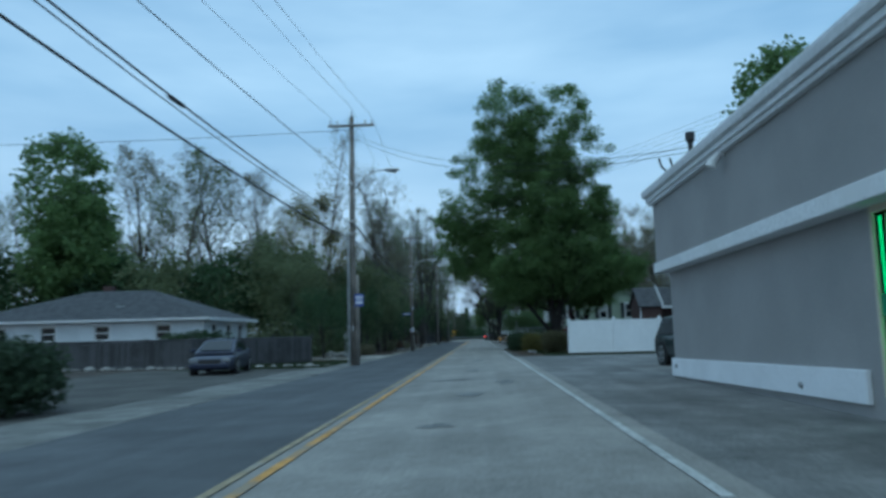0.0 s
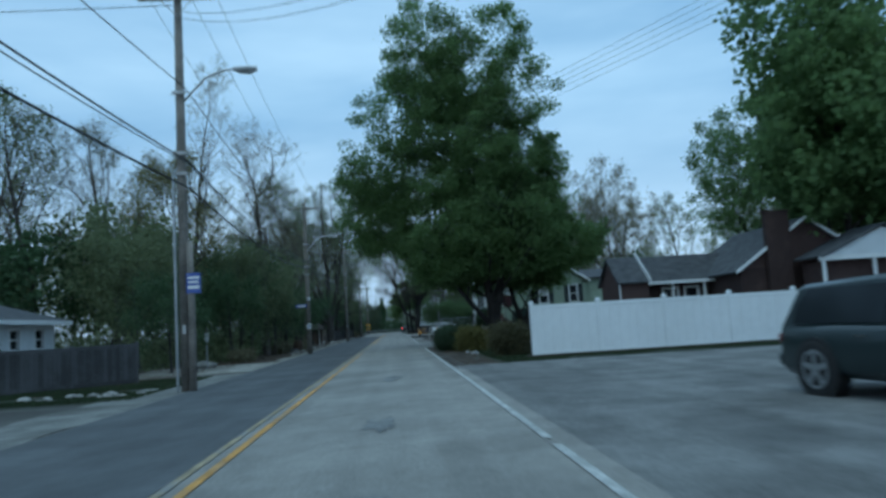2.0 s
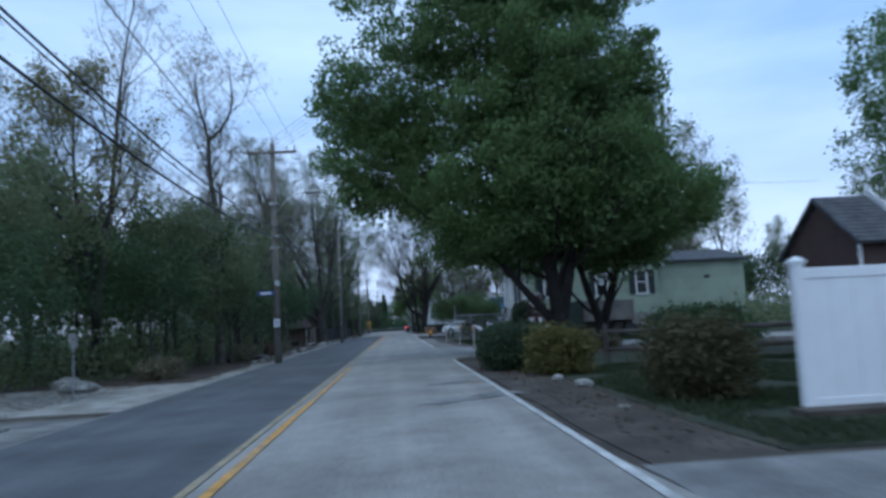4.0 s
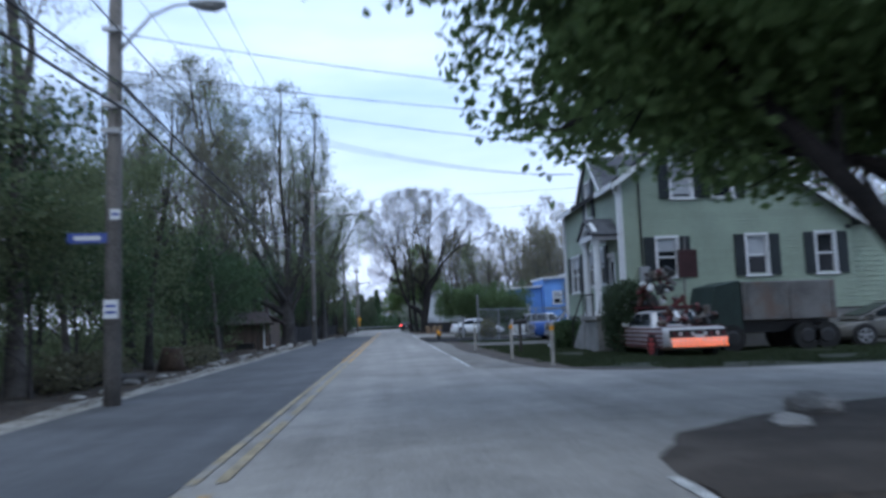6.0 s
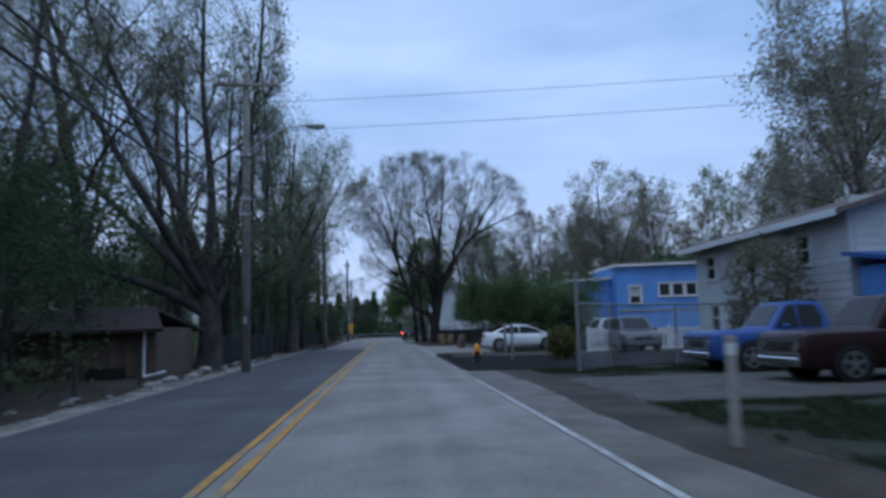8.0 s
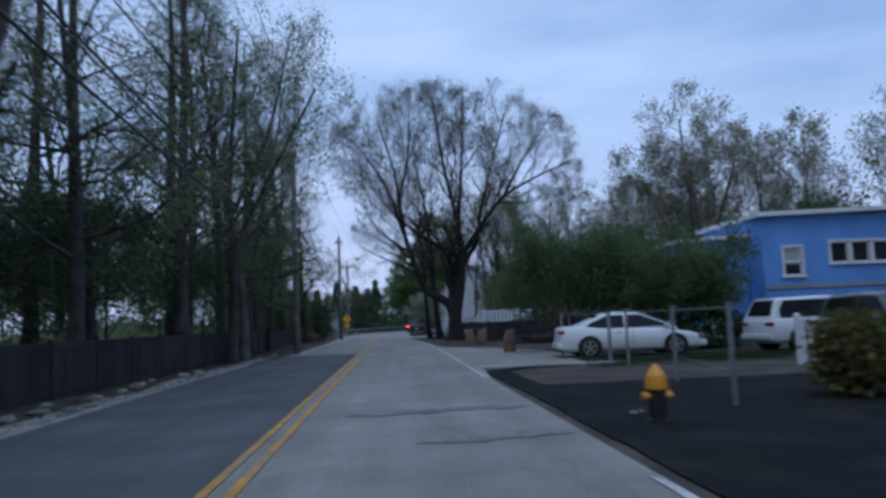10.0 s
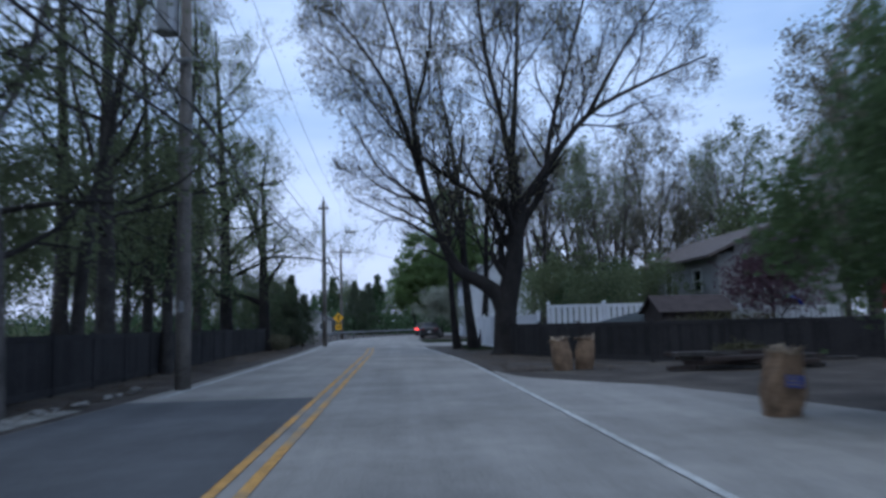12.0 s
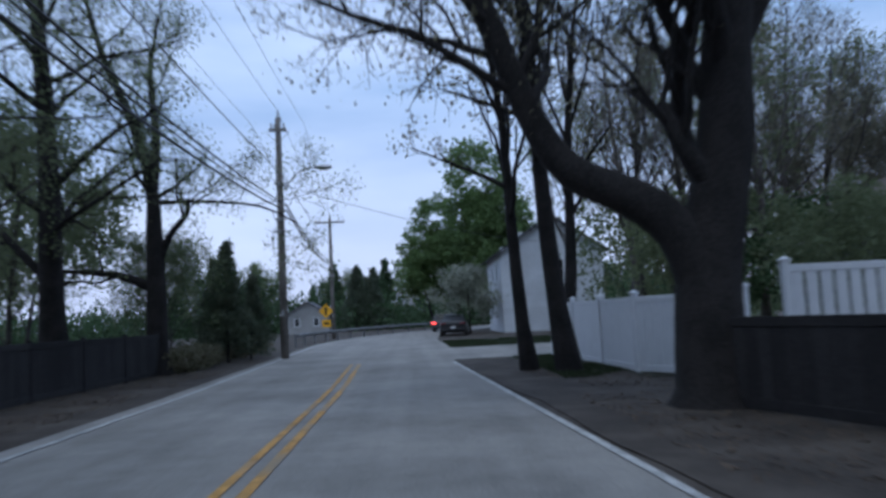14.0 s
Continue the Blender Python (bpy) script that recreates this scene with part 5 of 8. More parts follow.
hedge("hedge", "tall clipped evergreen beside the porch", [(6.8, 8.5, 75.2, 76.8, 2.3)], 12000, 0.075, M_LEAF_HEDGE, 56)
hedge("hedge", "low shrub along the house front", [(6.3, 7.6, 80.9, 82.1, 1.15)], 3500, 0.09, M_LEAF_DARK, 57)
hedge("brown_shrub", "tall twiggy shrub before the two-storey house", [(10.6, 12.5, 96.0, 99.2, 3.9)], 6500, 0.09, M_LEAF_BUD, 63, "bush")
hedge("hedge", "dark low shrubs before the blue house", [(9.8, 12.6, 119.6, 120.8, 1.4)], 3500, 0.11, M_LEAF_DARK, 64)
hedge("yellow_bush", "bright yellow green bush behind the gate", [(6.2, 7.3, 104.4, 105.6, 1.25)], 2500, 0.1, M_LEAF_YELLOW, 58, "bush")
hedge("brush_clump", "roadside brush and brambles", [(-9.2, -7.9, 58.5, 61.5, 0.7), (-8.8, -7.6, 70, 75, 0.9), (-8.4, -7.3, 79, 85, 0.8)], 6500, 0.1, M_LEAF_BUD, 59, "bush")
hedge("brush_clump", "roadside brush and brambles", [(-8.4, -7.1, 158, 163, 0.8), (-9, -7.2, 165, 174, 0.9)], 9000, 0.09, M_LEAF_BUD, 60, "bush")
hedge("brush_clump", "shrubs below the late houses", [(9, 13, 139.5, 141, 1.5), (8.2, 9.4, 134.2, 135.2, 0.5)], 6000, 0.08, M_LEAF_SHRUB, 61, "bush")
hedge("brush_clump", "overgrown shrubs in the neighbouring yard", [(9, 13, 57.5, 60, 1.5), (8, 11, 53.5, 55.5, 1.1)], 9000, 0.1, M_LEAF_DARK, 62, "bush", 0.35)


# thickets that close the view between the trunks
def thicket(label, areas, count, size, material, seed):
    """Undergrowth: leaves on thin stems in a band, thinner towards the top."""
    rng = np.random.default_rng(seed)
    pts, stems = [], Shape()
    total = sum((x1 - x0) * (y1 - y0) for x0, x1, y0, y1, _ in areas)
    for x0, x1, y0, y1, h in areas:
        n = int(count * (x1 - x0) * (y1 - y0) / total)
        xy = rng.uniform((x0, y0), (x1, y1), size=(n, 2))
        top = np.array([h * (0.65 + 0.7 * noise.noise(Vector((x * 0.35, y * 0.35, seed)))) for x, y in xy])
        z = top * rng.uniform(0, 1, n) ** 1.3
        pts.append(np.column_stack([xy, z + np.array([ez(x, y) for x, y in xy])]))
        for k in range(n // 120):
            x, y = rng.uniform((x0, y0), (x1, y1))
            z0 = ez(x, y)
            stems.tube([(x, y, z0 - 0.05), (x + rng.normal() * 0.3, y + rng.normal() * 0.3, z0 + h * 0.9)], [0.025, 0.008], 4, False)
    t = thing("thicket", label, "undergrowth", kind="stuff")
    part("undergrowth_stem", stems, M_BARK, t)
    part("foliage", leaves_at("foliage", np.concatenate(pts), rng, size, material), None, t)


thicket("dark undergrowth between the roadside trees", [(-24, -12, 52, 100, 3.0), (-22, -12, 86, 126, 3.4), (-13, -9.5, 60, 104, 2.0), (-26, -14, 106, 160, 2.2), (-40, -30, 50, 120, 4.0)], 52000, 0.2, M_LEAF_WOOD, 71)
thicket("brush in the yards behind the houses", [(10, 40, 166, 182, 3.0), (22, 50, 128, 150, 3.0), (32, 60, 70, 125, 4.0), (18, 34, 71, 76, 2.2)], 30000, 0.28, M_LEAF_WOOD, 72)
thicket("dark far woods beyond the bend", [(-70, -8, 232, 262, 6.0), (-8, 60, 222, 262, 5.0)], 42000, 0.5, M_LEAF_DARK, 73)


# ---- utility poles, wires ----
def utility_pole(x, y, top, arm_z, label, arm=2.3, lamp=None, can=None):
    z = ez(x, y)
    t = thing("utility_pole", label, "pole", Matrix.Translation((x, y, z)), "utility poles")
    part("shaft", Shape().tube([(0, 0, -0.3), (0, 0, top * 0.5), (0, 0, top)], [0.165, 0.145, 0.11], 10), M_POLE, t, smooth=True)
    if arm:
        part("crossarm", Shape().box(-arm / 2, arm / 2, -0.2, -0.1, arm_z - 0.06, arm_z + 0.06), M_POLE, t, bevel=0.01)
        for s in (-1, 1):
            part("brace", Shape().tube([(s * 0.5, -0.16, arm_z - 0.04), (0, -0.13, arm_z - 0.55)], 0.015, 5), M_STEEL, t)
        for px in (-arm / 2 + 0.1, -arm / 2 + 0.45, arm / 2 - 0.45, arm / 2 - 0.1):
            part("insulator", Shape().tube([(px, -0.15, arm_z + 0.06), (px, -0.15, arm_z + 0.12), (px, -0.15, arm_z + 0.16), (px, -0.15, arm_z + 0.26)], [0.02, 0.05, 0.035, 0.05], 8), M_ALU, t)
    part("insulator", Shape().tube([(0, 0, top), (0, 0, top + 0.1), (0, 0, top + 0.3)], [0.03, 0.05, 0.04], 8), M_ALU, t)
    for zz in (top * 0.52, top * 0.57, top * 0.72):
        part("bracket", Shape().box(-0.19, 0.19, -0.19, -0.12, zz - 0.05, zz + 0.05).tube([(0.16, -0.18, zz), (0.3, -0.2, zz)], 0.02, 5), M_STEEL, t)
    part("tag", Shape().box(-0.05, 0.05, -0.172, -0.166, 1.7, 1.95), M_ALU, t)
    if lamp:
        lz, reach = lamp
        arm_pts = [(0.1, -0.05, lz - 0.9), (reach * 0.45, -0.1, lz - 0.2), (reach * 0.75, -0.15, lz), (reach, -0.2, lz + 0.02)]
        la = part("lamp_arm", Shape().tube(arm_pts, 0.032, 7), M_ALU, t, smooth=True)
        he = Shape().loft([[(reach + a, -0.2 + b, lz + c) for b, c in ((-w, 0), (-w * 0.7, -h), (w * 0.7, -h), (w, 0), (w * 0.6, 0.07), (-w * 0.6, 0.07))] for a, w, h in ((-0.1, 0.05, 0.02), (0.1, 0.14, 0.09), (0.4, 0.17, 0.12), (0.62, 0.1, 0.04))])
        part("lamp_head", he, M_ALU, t, "grey cobra head street lamp")
    if can:
        part("transformer", Shape().tube([(-0.42, 0, can - 0.5), (-0.42, 0, can - 0.45), (-0.42, 0, can + 0.45), (-0.42, 0, can + 0.52)], [0.22, 0.26, 0.26, 0.2], 14), M_ALU, t, "grey transformer can", smooth=False)
        part("bushing", Shape().tube([(-0.36, 0, can + 0.5), (-0.36, 0, can + 0.75)], [0.05, 0.03], 7), M_ALU, t)
    return t


POLES = [(-7.5, 1.0, 10.9, 10.4), (-5.82, 38.9, 12.45, 11.95), (-5.5, 66.95, 10.3, 9.85), (-5.22, 101.5, 10.7, 10.25), (-5.1, 131.6, 10.2, 9.8), (-5.25, 164.5, 9.75, 9.2), (-6.2, 192.0, 9.4, 9.0)]
utility_pole(*POLES[0], "weathered wooden utility pole with a crossarm")
utility_pole(*POLES[1], "weathered wooden utility pole with street lamp and riser pipe", lamp=(9.6, 1.75))
utility_pole(*POLES[2], "weathered wooden utility pole with street lamp and sign boards", lamp=(7.9, 1.6))
utility_pole(*POLES[3], "weathered wooden utility pole with a street lamp", lamp=(8.7, 2.2))
utility_pole(*POLES[4], "weathered wooden utility pole with a transformer among the trees", arm=0.0, can=8.5)
utility_pole(*POLES[5], "dark wooden utility pole beside the road", arm=0.7, lamp=(7.6, 1.5))
utility_pole(*POLES[6], "far wooden utility pole at the bend")
# riser pipe and stub pole beside the first visible pole
st = thing("pole_stub", "grey half pole standing against the utility pole", "pole", Matrix.Translation((-5.61, 38.75, ez(-5.5, 38.7))))
part("shaft", Shape().tube([(0, 0, -0.2), (0.02, 0, 2.2), (0, 0, 4.4)], [0.115, 0.105, 0.09], 9), M_POLE, st, smooth=True)
part("conduit", Shape().tube([(-0.4, -0.1, 0), (-0.4, -0.1, 6.5)], 0.045, 7), M_STEEL, st)


def wire(a, b, sag, r, label="black cable strung between utility poles", n=18):
    s = Shape()
    a, b = Vector(a), Vector(b)
    pts = [a.lerp(b, i / n) - Vector((0, 0, 4 * sag * (i / n) * (1 - i / n))) for i in range(n + 1)]
    s.tube(pts, r, 5)
    tagged(part("overhead_cable", s, M_CABLE), label, "cable", "overhead cables")


# heights on each pole of the low cable, the doubled cable above it and the service cable
HANG = [(6.9, 7.7, 8.2), (5.8, 6.6, 8.85), (5.6, 6.05, 7.1), (5.5, 6.2, 7.4), (5.6, 6.2, 7.4), (5.85, 6.1, 7.2), (5.6, 5.9, 7.0)]
for (xa, ya, ta, aa), (xb, yb, tb, ab), (la, ma, sa), (lb, mb, sb) in zip(POLES, POLES[1:], HANG, HANG[1:]):
    for dx in (-1.05, 1.05):
        wire((xa + dx, ya - 0.15, aa + 0.26), (xb + dx, yb - 0.15, ab + 0.26), 0.45, 0.008, "thin overhead power line between the poles")
    wire((xa, ya, ta + 0.28), (xb, yb, tb + 0.28), 0.45, 0.008, "thin overhead power line between the poles")
    wire((xa + 0.25, ya - 0.2, sa), (xb + 0.25, yb - 0.2, sb), 0.3, 0.016, "black overhead service cable between the poles")
    wire((xa + 0.28, ya - 0.2, ma), (xb + 0.28, yb - 0.2, mb), 0.55, 0.026, "thick black overhead cable between the poles")
    wire((xa + 0.28, ya - 0.2, ma - 0.06), (xb + 0.28, yb - 0.2, mb - 0.06), 0.68, 0.016, "black overhead cable hung below a thicker one")
    wire((xa + 0.28, ya - 0.2, la), (xb + 0.28, yb - 0.2, lb), 0.55, 0.032, "thick black overhead cable between the poles")
splice = thing("cable_splice", "black splice case hung on the overhead cable", "cable", pose(-6.41, 18.9, 6.6, 0, 0, 87.5))
part("case", Shape().tube([(-0.42, 0, 0), (-0.34, 0, 0), (0.34, 0, 0), (0.42, 0, 0)], [0.02, 0.055, 0.055, 0.02], 10), M_CABLE, splice, smooth=True)
P1, P2, P3 = POLES[1], POLES[2], POLES[3]
wire((P1[0], P1[1], 11.4), (5.4, 20.1, 5.4), 0.9, 0.008)
wire((P1[0], P1[1], 11.2), (5.4, 20.1, 5.3), 1.0, 0.008)
wire((P1[0], P1[1], 11.6), (-45, 36, 11.6), 0.5, 0.014)
for k in range(5):
    wire((P2[0], P2[1], 10.4 - 0.2 * k), (25, 10, 11.6 - 0.24 * k), 0.3, 0.007)
for z, e, sag in ((7.25, (24, 81.5, 10.1), 0.8), (6.47, (24, 81.5, 9.6), 0.8), (6.2, (24, 81.5, 8.0), 0.9), (9.3, (24, 72, 8.2), 0.5)):
    wire((P2[0], P2[1], z), e, sag, 0.01, "black service cable crossing the side street")
for dx in (0.0, 0.1, 0.2):
    wire((P2[0], P2[1], 6.0 + dx), (7.8, 82.7 + dx, 7.3 + 0.3 * dx), 0.5, 0.0065, "thin service drop to the green house")
wire((P3[0], P3[1], 9.55), (28, 96, 10.1), 0.25, 0.009)
wire((P3[0], P3[1], 8.5), (28, 97, 9.4), 0.25, 0.009)
wire((POLES[5][0], POLES[5][1], 7.0), (9, 186, 6.2), 0.4, 0.013)


def board_sign(name, label, x, y, z, w, h, material, bars, turn=0.0, bar_mat=None):
    t = thing(name, label, "sign", pose(x, y, z, 0, 0, turn))
    part("board", Shape().box(-w / 2, w / 2, -0.006, 0.006, -h / 2, h / 2), material, t, bevel=0.003)
    for bx, bz, bw, bh in bars:
        part("lettering_bar", Shape().box(bx - bw / 2, bx + bw / 2, -0.010, -0.0062, bz - bh / 2, bz + bh / 2), bar_mat or M_SIGN_WHITE, t)
    return t


board_sign("pole_sign", "small blue and white sign on the utility pole", -5.5, 38.66, 3.0 + EARTH, 0.42, 0.6, M_SIGN_BLUE, [(0, 0.16, 0.34, 0.07), (0, 0.03, 0.3, 0.06), (0, -0.12, 0.34, 0.09)])
board_sign("street_sign", "blue street name sign on the utility pole", -5.95, 66.83, 3.1, 0.75, 0.2, M_SIGN_BLUE, [(0, 0, 0.5, 0.09)])
board_sign("pole_sign", "small white sign on the utility pole", -5.48, 66.782, 1.72, 0.28, 0.36, M_SIGN_WHITE, [(0, 0.06, 0.2, 0.05), (0, -0.06, 0.2, 0.05)], bar_mat=M_SIGN_BLUE)
board_sign("pole_sign", "small white sign on the utility pole", -5.42, 66.79, 3.55, 0.2, 0.2, M_SIGN_WHITE, [(0, 0, 0.14, 0.05)], bar_mat=M_SIGN_BLUE)
ws = thing("warning_sign", "yellow diamond warning sign with a plaque below on a post", "sign", Matrix.Translation((-6.05, 186.0, ez(-6, 186))))
part("post", Shape().tube([(0, 0.04, -0.2), (0, 0.04, 2.6)], 0.035, 7), M_STEEL, ws)
d = Shape().prism([(-0.5, 2.1), (0, 1.6), (0.5, 2.1), (0, 2.6)], "y", -0.01, 0.005)
part("diamond", d, M_SIGN_YELLOW, ws, "yellow diamond")
part("arrow", Shape().box(-0.06, 0.06, -0.016, -0.0102, 1.85, 2.25).prism([(-0.16, 2.2), (0.16, 2.2), (0, 2.42)], "y", -0.016, -0.0102), M_BLACK, ws)
part("plaque", Shape().box(-0.3, 0.3, -0.01, 0.005, 1.0, 1.5), M_SIGN_YELLOW, ws, bevel=0.003)
part("lettering_bar", Shape().box(-0.2, 0.2, -0.016, -0.0102, 1.18, 1.32), M_BLACK, ws)
ms = thing("marker_sign", "small grey sign on a thin post at the wood edge", "sign", Matrix.Translation((-8.9, 53.5, ez(-8.9, 53.5))))
part("post", Shape().tube([(0, 0, -0.2), (0, 0, 1.7)], 0.03, 6), M_STEEL, ms)
part("board", Shape().box(-0.12, 0.12, -0.02, -0.01, 1.35, 1.75), M_STEEL, ms, bevel=0.003)


# ---- buildings ----
def cuts(a, b, holes):
    """The stretches of a..b that the holes (pairs) leave."""
    out, at = [], a
    for h0, h1 in sorted(holes):
        if h0 > at:
            out.append((at, min(h0, b)))
        at = max(at, h1)
    if at < b:
        out.append((at, b))
    return [(p, q) for p, q in out if q - p > 0.02]


def wall(parent, frame_m, width_at, z0, z1, openings, board, material, core_mat, thick=0.16, course=0.18):
    """A wall with real openings in its own plane (u to the right, z up, outside towards -v).
    width_at(z) gives its two ends; board: laid as clapboards, else plain."""
    core = Shape()
    levels = sorted({z0, z1} | {z for o in openings for z in o[2:4]} | {z0 + (z1 - z0) * i / 8 for i in range(9)})
    for a, b in zip(levels, levels[1:]):
        mid = (a + b) / 2
        e0, e1 = width_at(mid)
        for p, q in cuts(e0, e1, [o[:2] for o in openings if o[2] < mid < o[3]]):
            core.box(p, q, 0.0, thick, a, b, frame_m)
    part("wall", core, core_mat, parent)
    if not board:
        return
    z = z0
    while z < z1 - 0.03:
        t = min(z + course, z1)
        e0, e1 = width_at(min(t, z1 - 0.01))
        for p, q in cuts(e0, e1, [o[:2] for o in openings if o[2] < z + course * 0.6 < o[3]]):
            s = Shape()
            vs = [frame_m @ Vector(c) for c in ((p, -0.002, z), (q, -0.002, z), (q, -0.028, z + 0.004), (p, -0.028, z + 0.004), (p, -0.002, t), (q, -0.002, t), (q, -0.008, t), (p, -0.008, t))]
            s.add(vs, [(0, 1, 2, 3), (3, 2, 6, 7), (4, 7, 6, 5), (0, 3, 7, 4), (1, 5, 6, 2), (0, 4, 5, 1)])
            part("clapboard", s, material, parent)
        z = t


def window(parent, m, u0, u1, z0, z1, shutters=True, sashes=2, shade=0.0, mullion=False):
    """A sash window set into its opening: frame, glass, rails, sill and shutters."""
    w = part("window", Shape().box(u0 - 0.08, u0, -0.05, 0.12, z0, z1 + 0.08, m).box(u1, u1 + 0.08, -0.05, 0.12, z0, z1 + 0.08, m).box(u0, u1, -0.05, 0.12, z1, z1 + 0.08, m), M_TRIM, parent)
    part("window_sill", Shape().box(u0 - 0.12, u1 + 0.12, -0.09, 0.12, z0 - 0.07, z0 - 0.001, m), M_TRIM, w)
    part("pane", Shape().box(u0, u1, 0.05, 0.06, z0, z1, m), M_GLASS, w)
    rails = Shape()
    for k in range(1, sashes):
        zz = z0 + (z1 - z0) * k / sashes
        rails.box(u0, u1, 0.015, 0.05, zz - 0.03, zz + 0.03, m)
    rails.box(u0, u0 + 0.045, 0.02, 0.05, z0, z1, m).box(u1 - 0.045, u1, 0.02, 0.05, z0, z1, m).box(u0, u1, 0.02, 0.05, z0, z0 + 0.05, m).box(u0, u1, 0.02, 0.05, z1 - 0.05, z1, m)
    if mullion:
        c = (u0 + u1) / 2
        rails.box(c - 0.06, c + 0.06, 0.0, 0.05, z0, z1, m)
    part("sash", rails, M_TRIM, w)
    if shade:
        part("shade", Shape().box(u0 + 0.05, u1 - 0.05, 0.044, 0.048, z1 - (z1 - z0) * shade, z1 - 0.05, m), M_CURTAIN, w)
    if shutters:
        for a in (u0 - 0.09 - 0.38, u1 + 0.09):
            s = part("shutter", Shape().box(a, a + 0.38, -0.075, -0.03, z0 - 0.03, z1 + 0.05, m), M_SHUTTER, parent, bevel=0.008)
            sl = Shape()
            n = 12
            for i in range(n):
                zz = z0 + (z1 - z0) * (i + 0.5) / n
                sl.box(a + 0.05, a + 0.33, -0.085, -0.07, zz - 0.03, zz + 0.02, m)
            part("louvre", sl, M_SHUTTER, s)


def slab(parent, pts, thick, material, name="roof", label=""):
    """A roof plane from its corners, thickened downwards."""
    ps = [Vector(p) for p in pts]
    n = (ps[1] - ps[0]).cross(ps[2] - ps[0]).normalized()
    if n.z < 0:
        n = -n
    k = len(ps)
    s = Shape().add(ps + [p - n * thick for p in ps], [tuple(range(k)), tuple(range(k, 2 * k))[::-1]] + [(i, (i + 1) % k, k + (i + 1) % k, k + i) for i in range(k)])
    return part(name, s, material, parent, label)


def shingle_rows(parent, a, b, c, d, material, rows=14):
    """Shingle courses over the roof plane a-b (eave) to d-c (ridge), each a thin overlapping strip, in one mesh."""
    a, b, c, d = (Vector(p) for p in (a, b, c, d))
    n = (b - a).cross(d - a).normalized()
    n = -n if n.z < 0 else n
    s = Shape()
    for i in range(rows):
        f, g_ = i / rows, min(1, (i + 1.06) / rows)
        p, q, r_, t = a.lerp(d, f), b.lerp(c, f), b.lerp(c, g_), a.lerp(d, g_)
        s.add([p + n * 0.004, q + n * 0.004, q + n * 0.022, p + n * 0.022, t + n * 0.006, r_ + n * 0.006], [(0, 1, 2, 3), (3, 2, 5, 4), (0, 3, 4), (1, 5, 2)])
    tagged(part("shingle_course", s, material, parent), kind="stuff")


def along_y(x, out=-1):
    """The wall frame of a wall along y at x, seen from -x: u runs with -y, outside is -x."""
    return Matrix(((0, 1, 0, x), (-1, 0, 0, 0), (0, 0, 1, 0), (0, 0, 0, 1)))


def along_x(y):
    """The wall frame of a wall along x at y: outside is -y."""
    return Matrix.Translation((0, y, 0))


# the grey store
store = thing("store_building", "grey stucco store with white bands and a lit window", "building")
sz = gz(2.0, 15)
X, XO = 4.86, 4.58
ms_ = along_y(X)
WIN = (-11.48, -8.6, 0.45, 2.42)
wall(store, ms_, lambda z: (-20.55, 12.0), sz - 0.2, 2.52, [WIN], False, None, M_STORE, 0.25)
part("wall", Shape().box(X + 0.25, 18, 20.3, 20.55, sz - 0.2, 4.3), M_STORE, store)
part("wall", Shape().box(X + 0.25, 18, -12, -11.75, sz - 0.2, 4.3), M_STORE, store)
part("wall", Shape().box(17.75, 18, -11.75, 20.3, sz - 0.2, 4.3), M_STORE, store)
part("ceiling", Shape().box(X + 0.25, 17.75, -11.75, 20.3, 2.75, 2.85), M_STORE, store)
part("upper_facade", Shape().box(XO, X + 0.3, -12.2, 20.65, 2.74, 4.12), M_STORE, store, "grey stucco upper wall")
part("band", Shape().box(XO - 0.05, X + 0.02, -12.25, 20.72, 2.5, 2.735), M_TRIM, store, "white painted band", 0.012)
part("fascia", Shape().box(XO - 0.1, X + 0.3, -12.25, 20.75, 4.125, 4.3), M_TRIM, store, "white painted fascia", 0.012)
part("fascia_step", Shape().box(XO - 0.15, XO - 0.1, -12.25, 20.76, 4.2, 4.3), M_TRIM, store, "", 0.01)
part("gutter", Shape().prism([(XO - 0.24, 4.42), (XO - 0.22, 4.32), (XO - 0.1, 4.3), (XO - 0.02, 4.5), (XO - 0.24, 4.47)], "y", -12.25, 20.78), M_TRIM, store, "white metal gutter")
slab(store, [(XO - 0.05, -12.25, 4.5), (XO - 0.05, 20.75, 4.5), (11.4, 20.75, 5.0), (11.4, -12.25, 5.0)], 0.12, M_SHINGLE)
slab(store, [(18.2, -12.25, 4.5), (18.2, 20.75, 4.5), (11.4, 20.75, 5.0), (11.4, -12.25, 5.0)], 0.12, M_SHINGLE)
part("base_board", Shape().prism([(11.85, 0.235), (20.6, 0.1), (20.6, 0.5), (11.85, 0.635)], "x", X - 0.07, X - 0.002), mat("smooth_white_board", (0.76, 0.77, 0.79), 0.6, 0.92, 1.5, 40, 0.05), store, "white painted base board", 0.008)
part("base_board", Shape().box(X - 0.07, X - 0.002, -12, 8.4, sz - 0.01, sz + 0.42), M_TRIM, store, "white painted base board", 0.008)
for yy in (20.15, 13.6):
    part("vent_cap", Shape().tube([(X - 0.11, yy, sz + 0.27), (X - 0.06, yy, sz + 0.27)], [0.04, 0.05], 8), M_STEEL, store)
sw = part("window", Shape().box(*WIN[:2], -0.04, 0.2, WIN[3], WIN[3] + 0.1, ms_).box(WIN[0] - 0.05, WIN[0], -0.04, 0.2, WIN[2] - 0.1, WIN[3] + 0.1, ms_).box(WIN[1], WIN[1] + 0.1, -0.04, 0.2, WIN[2] - 0.1, WIN[3] + 0.1, ms_).box(WIN[0], WIN[1], -0.04, 0.2, WIN[2] - 0.1, WIN[2], ms_), mat("cream_frame", (0.55, 0.5, 0.38), 0.6, 0.85), store)
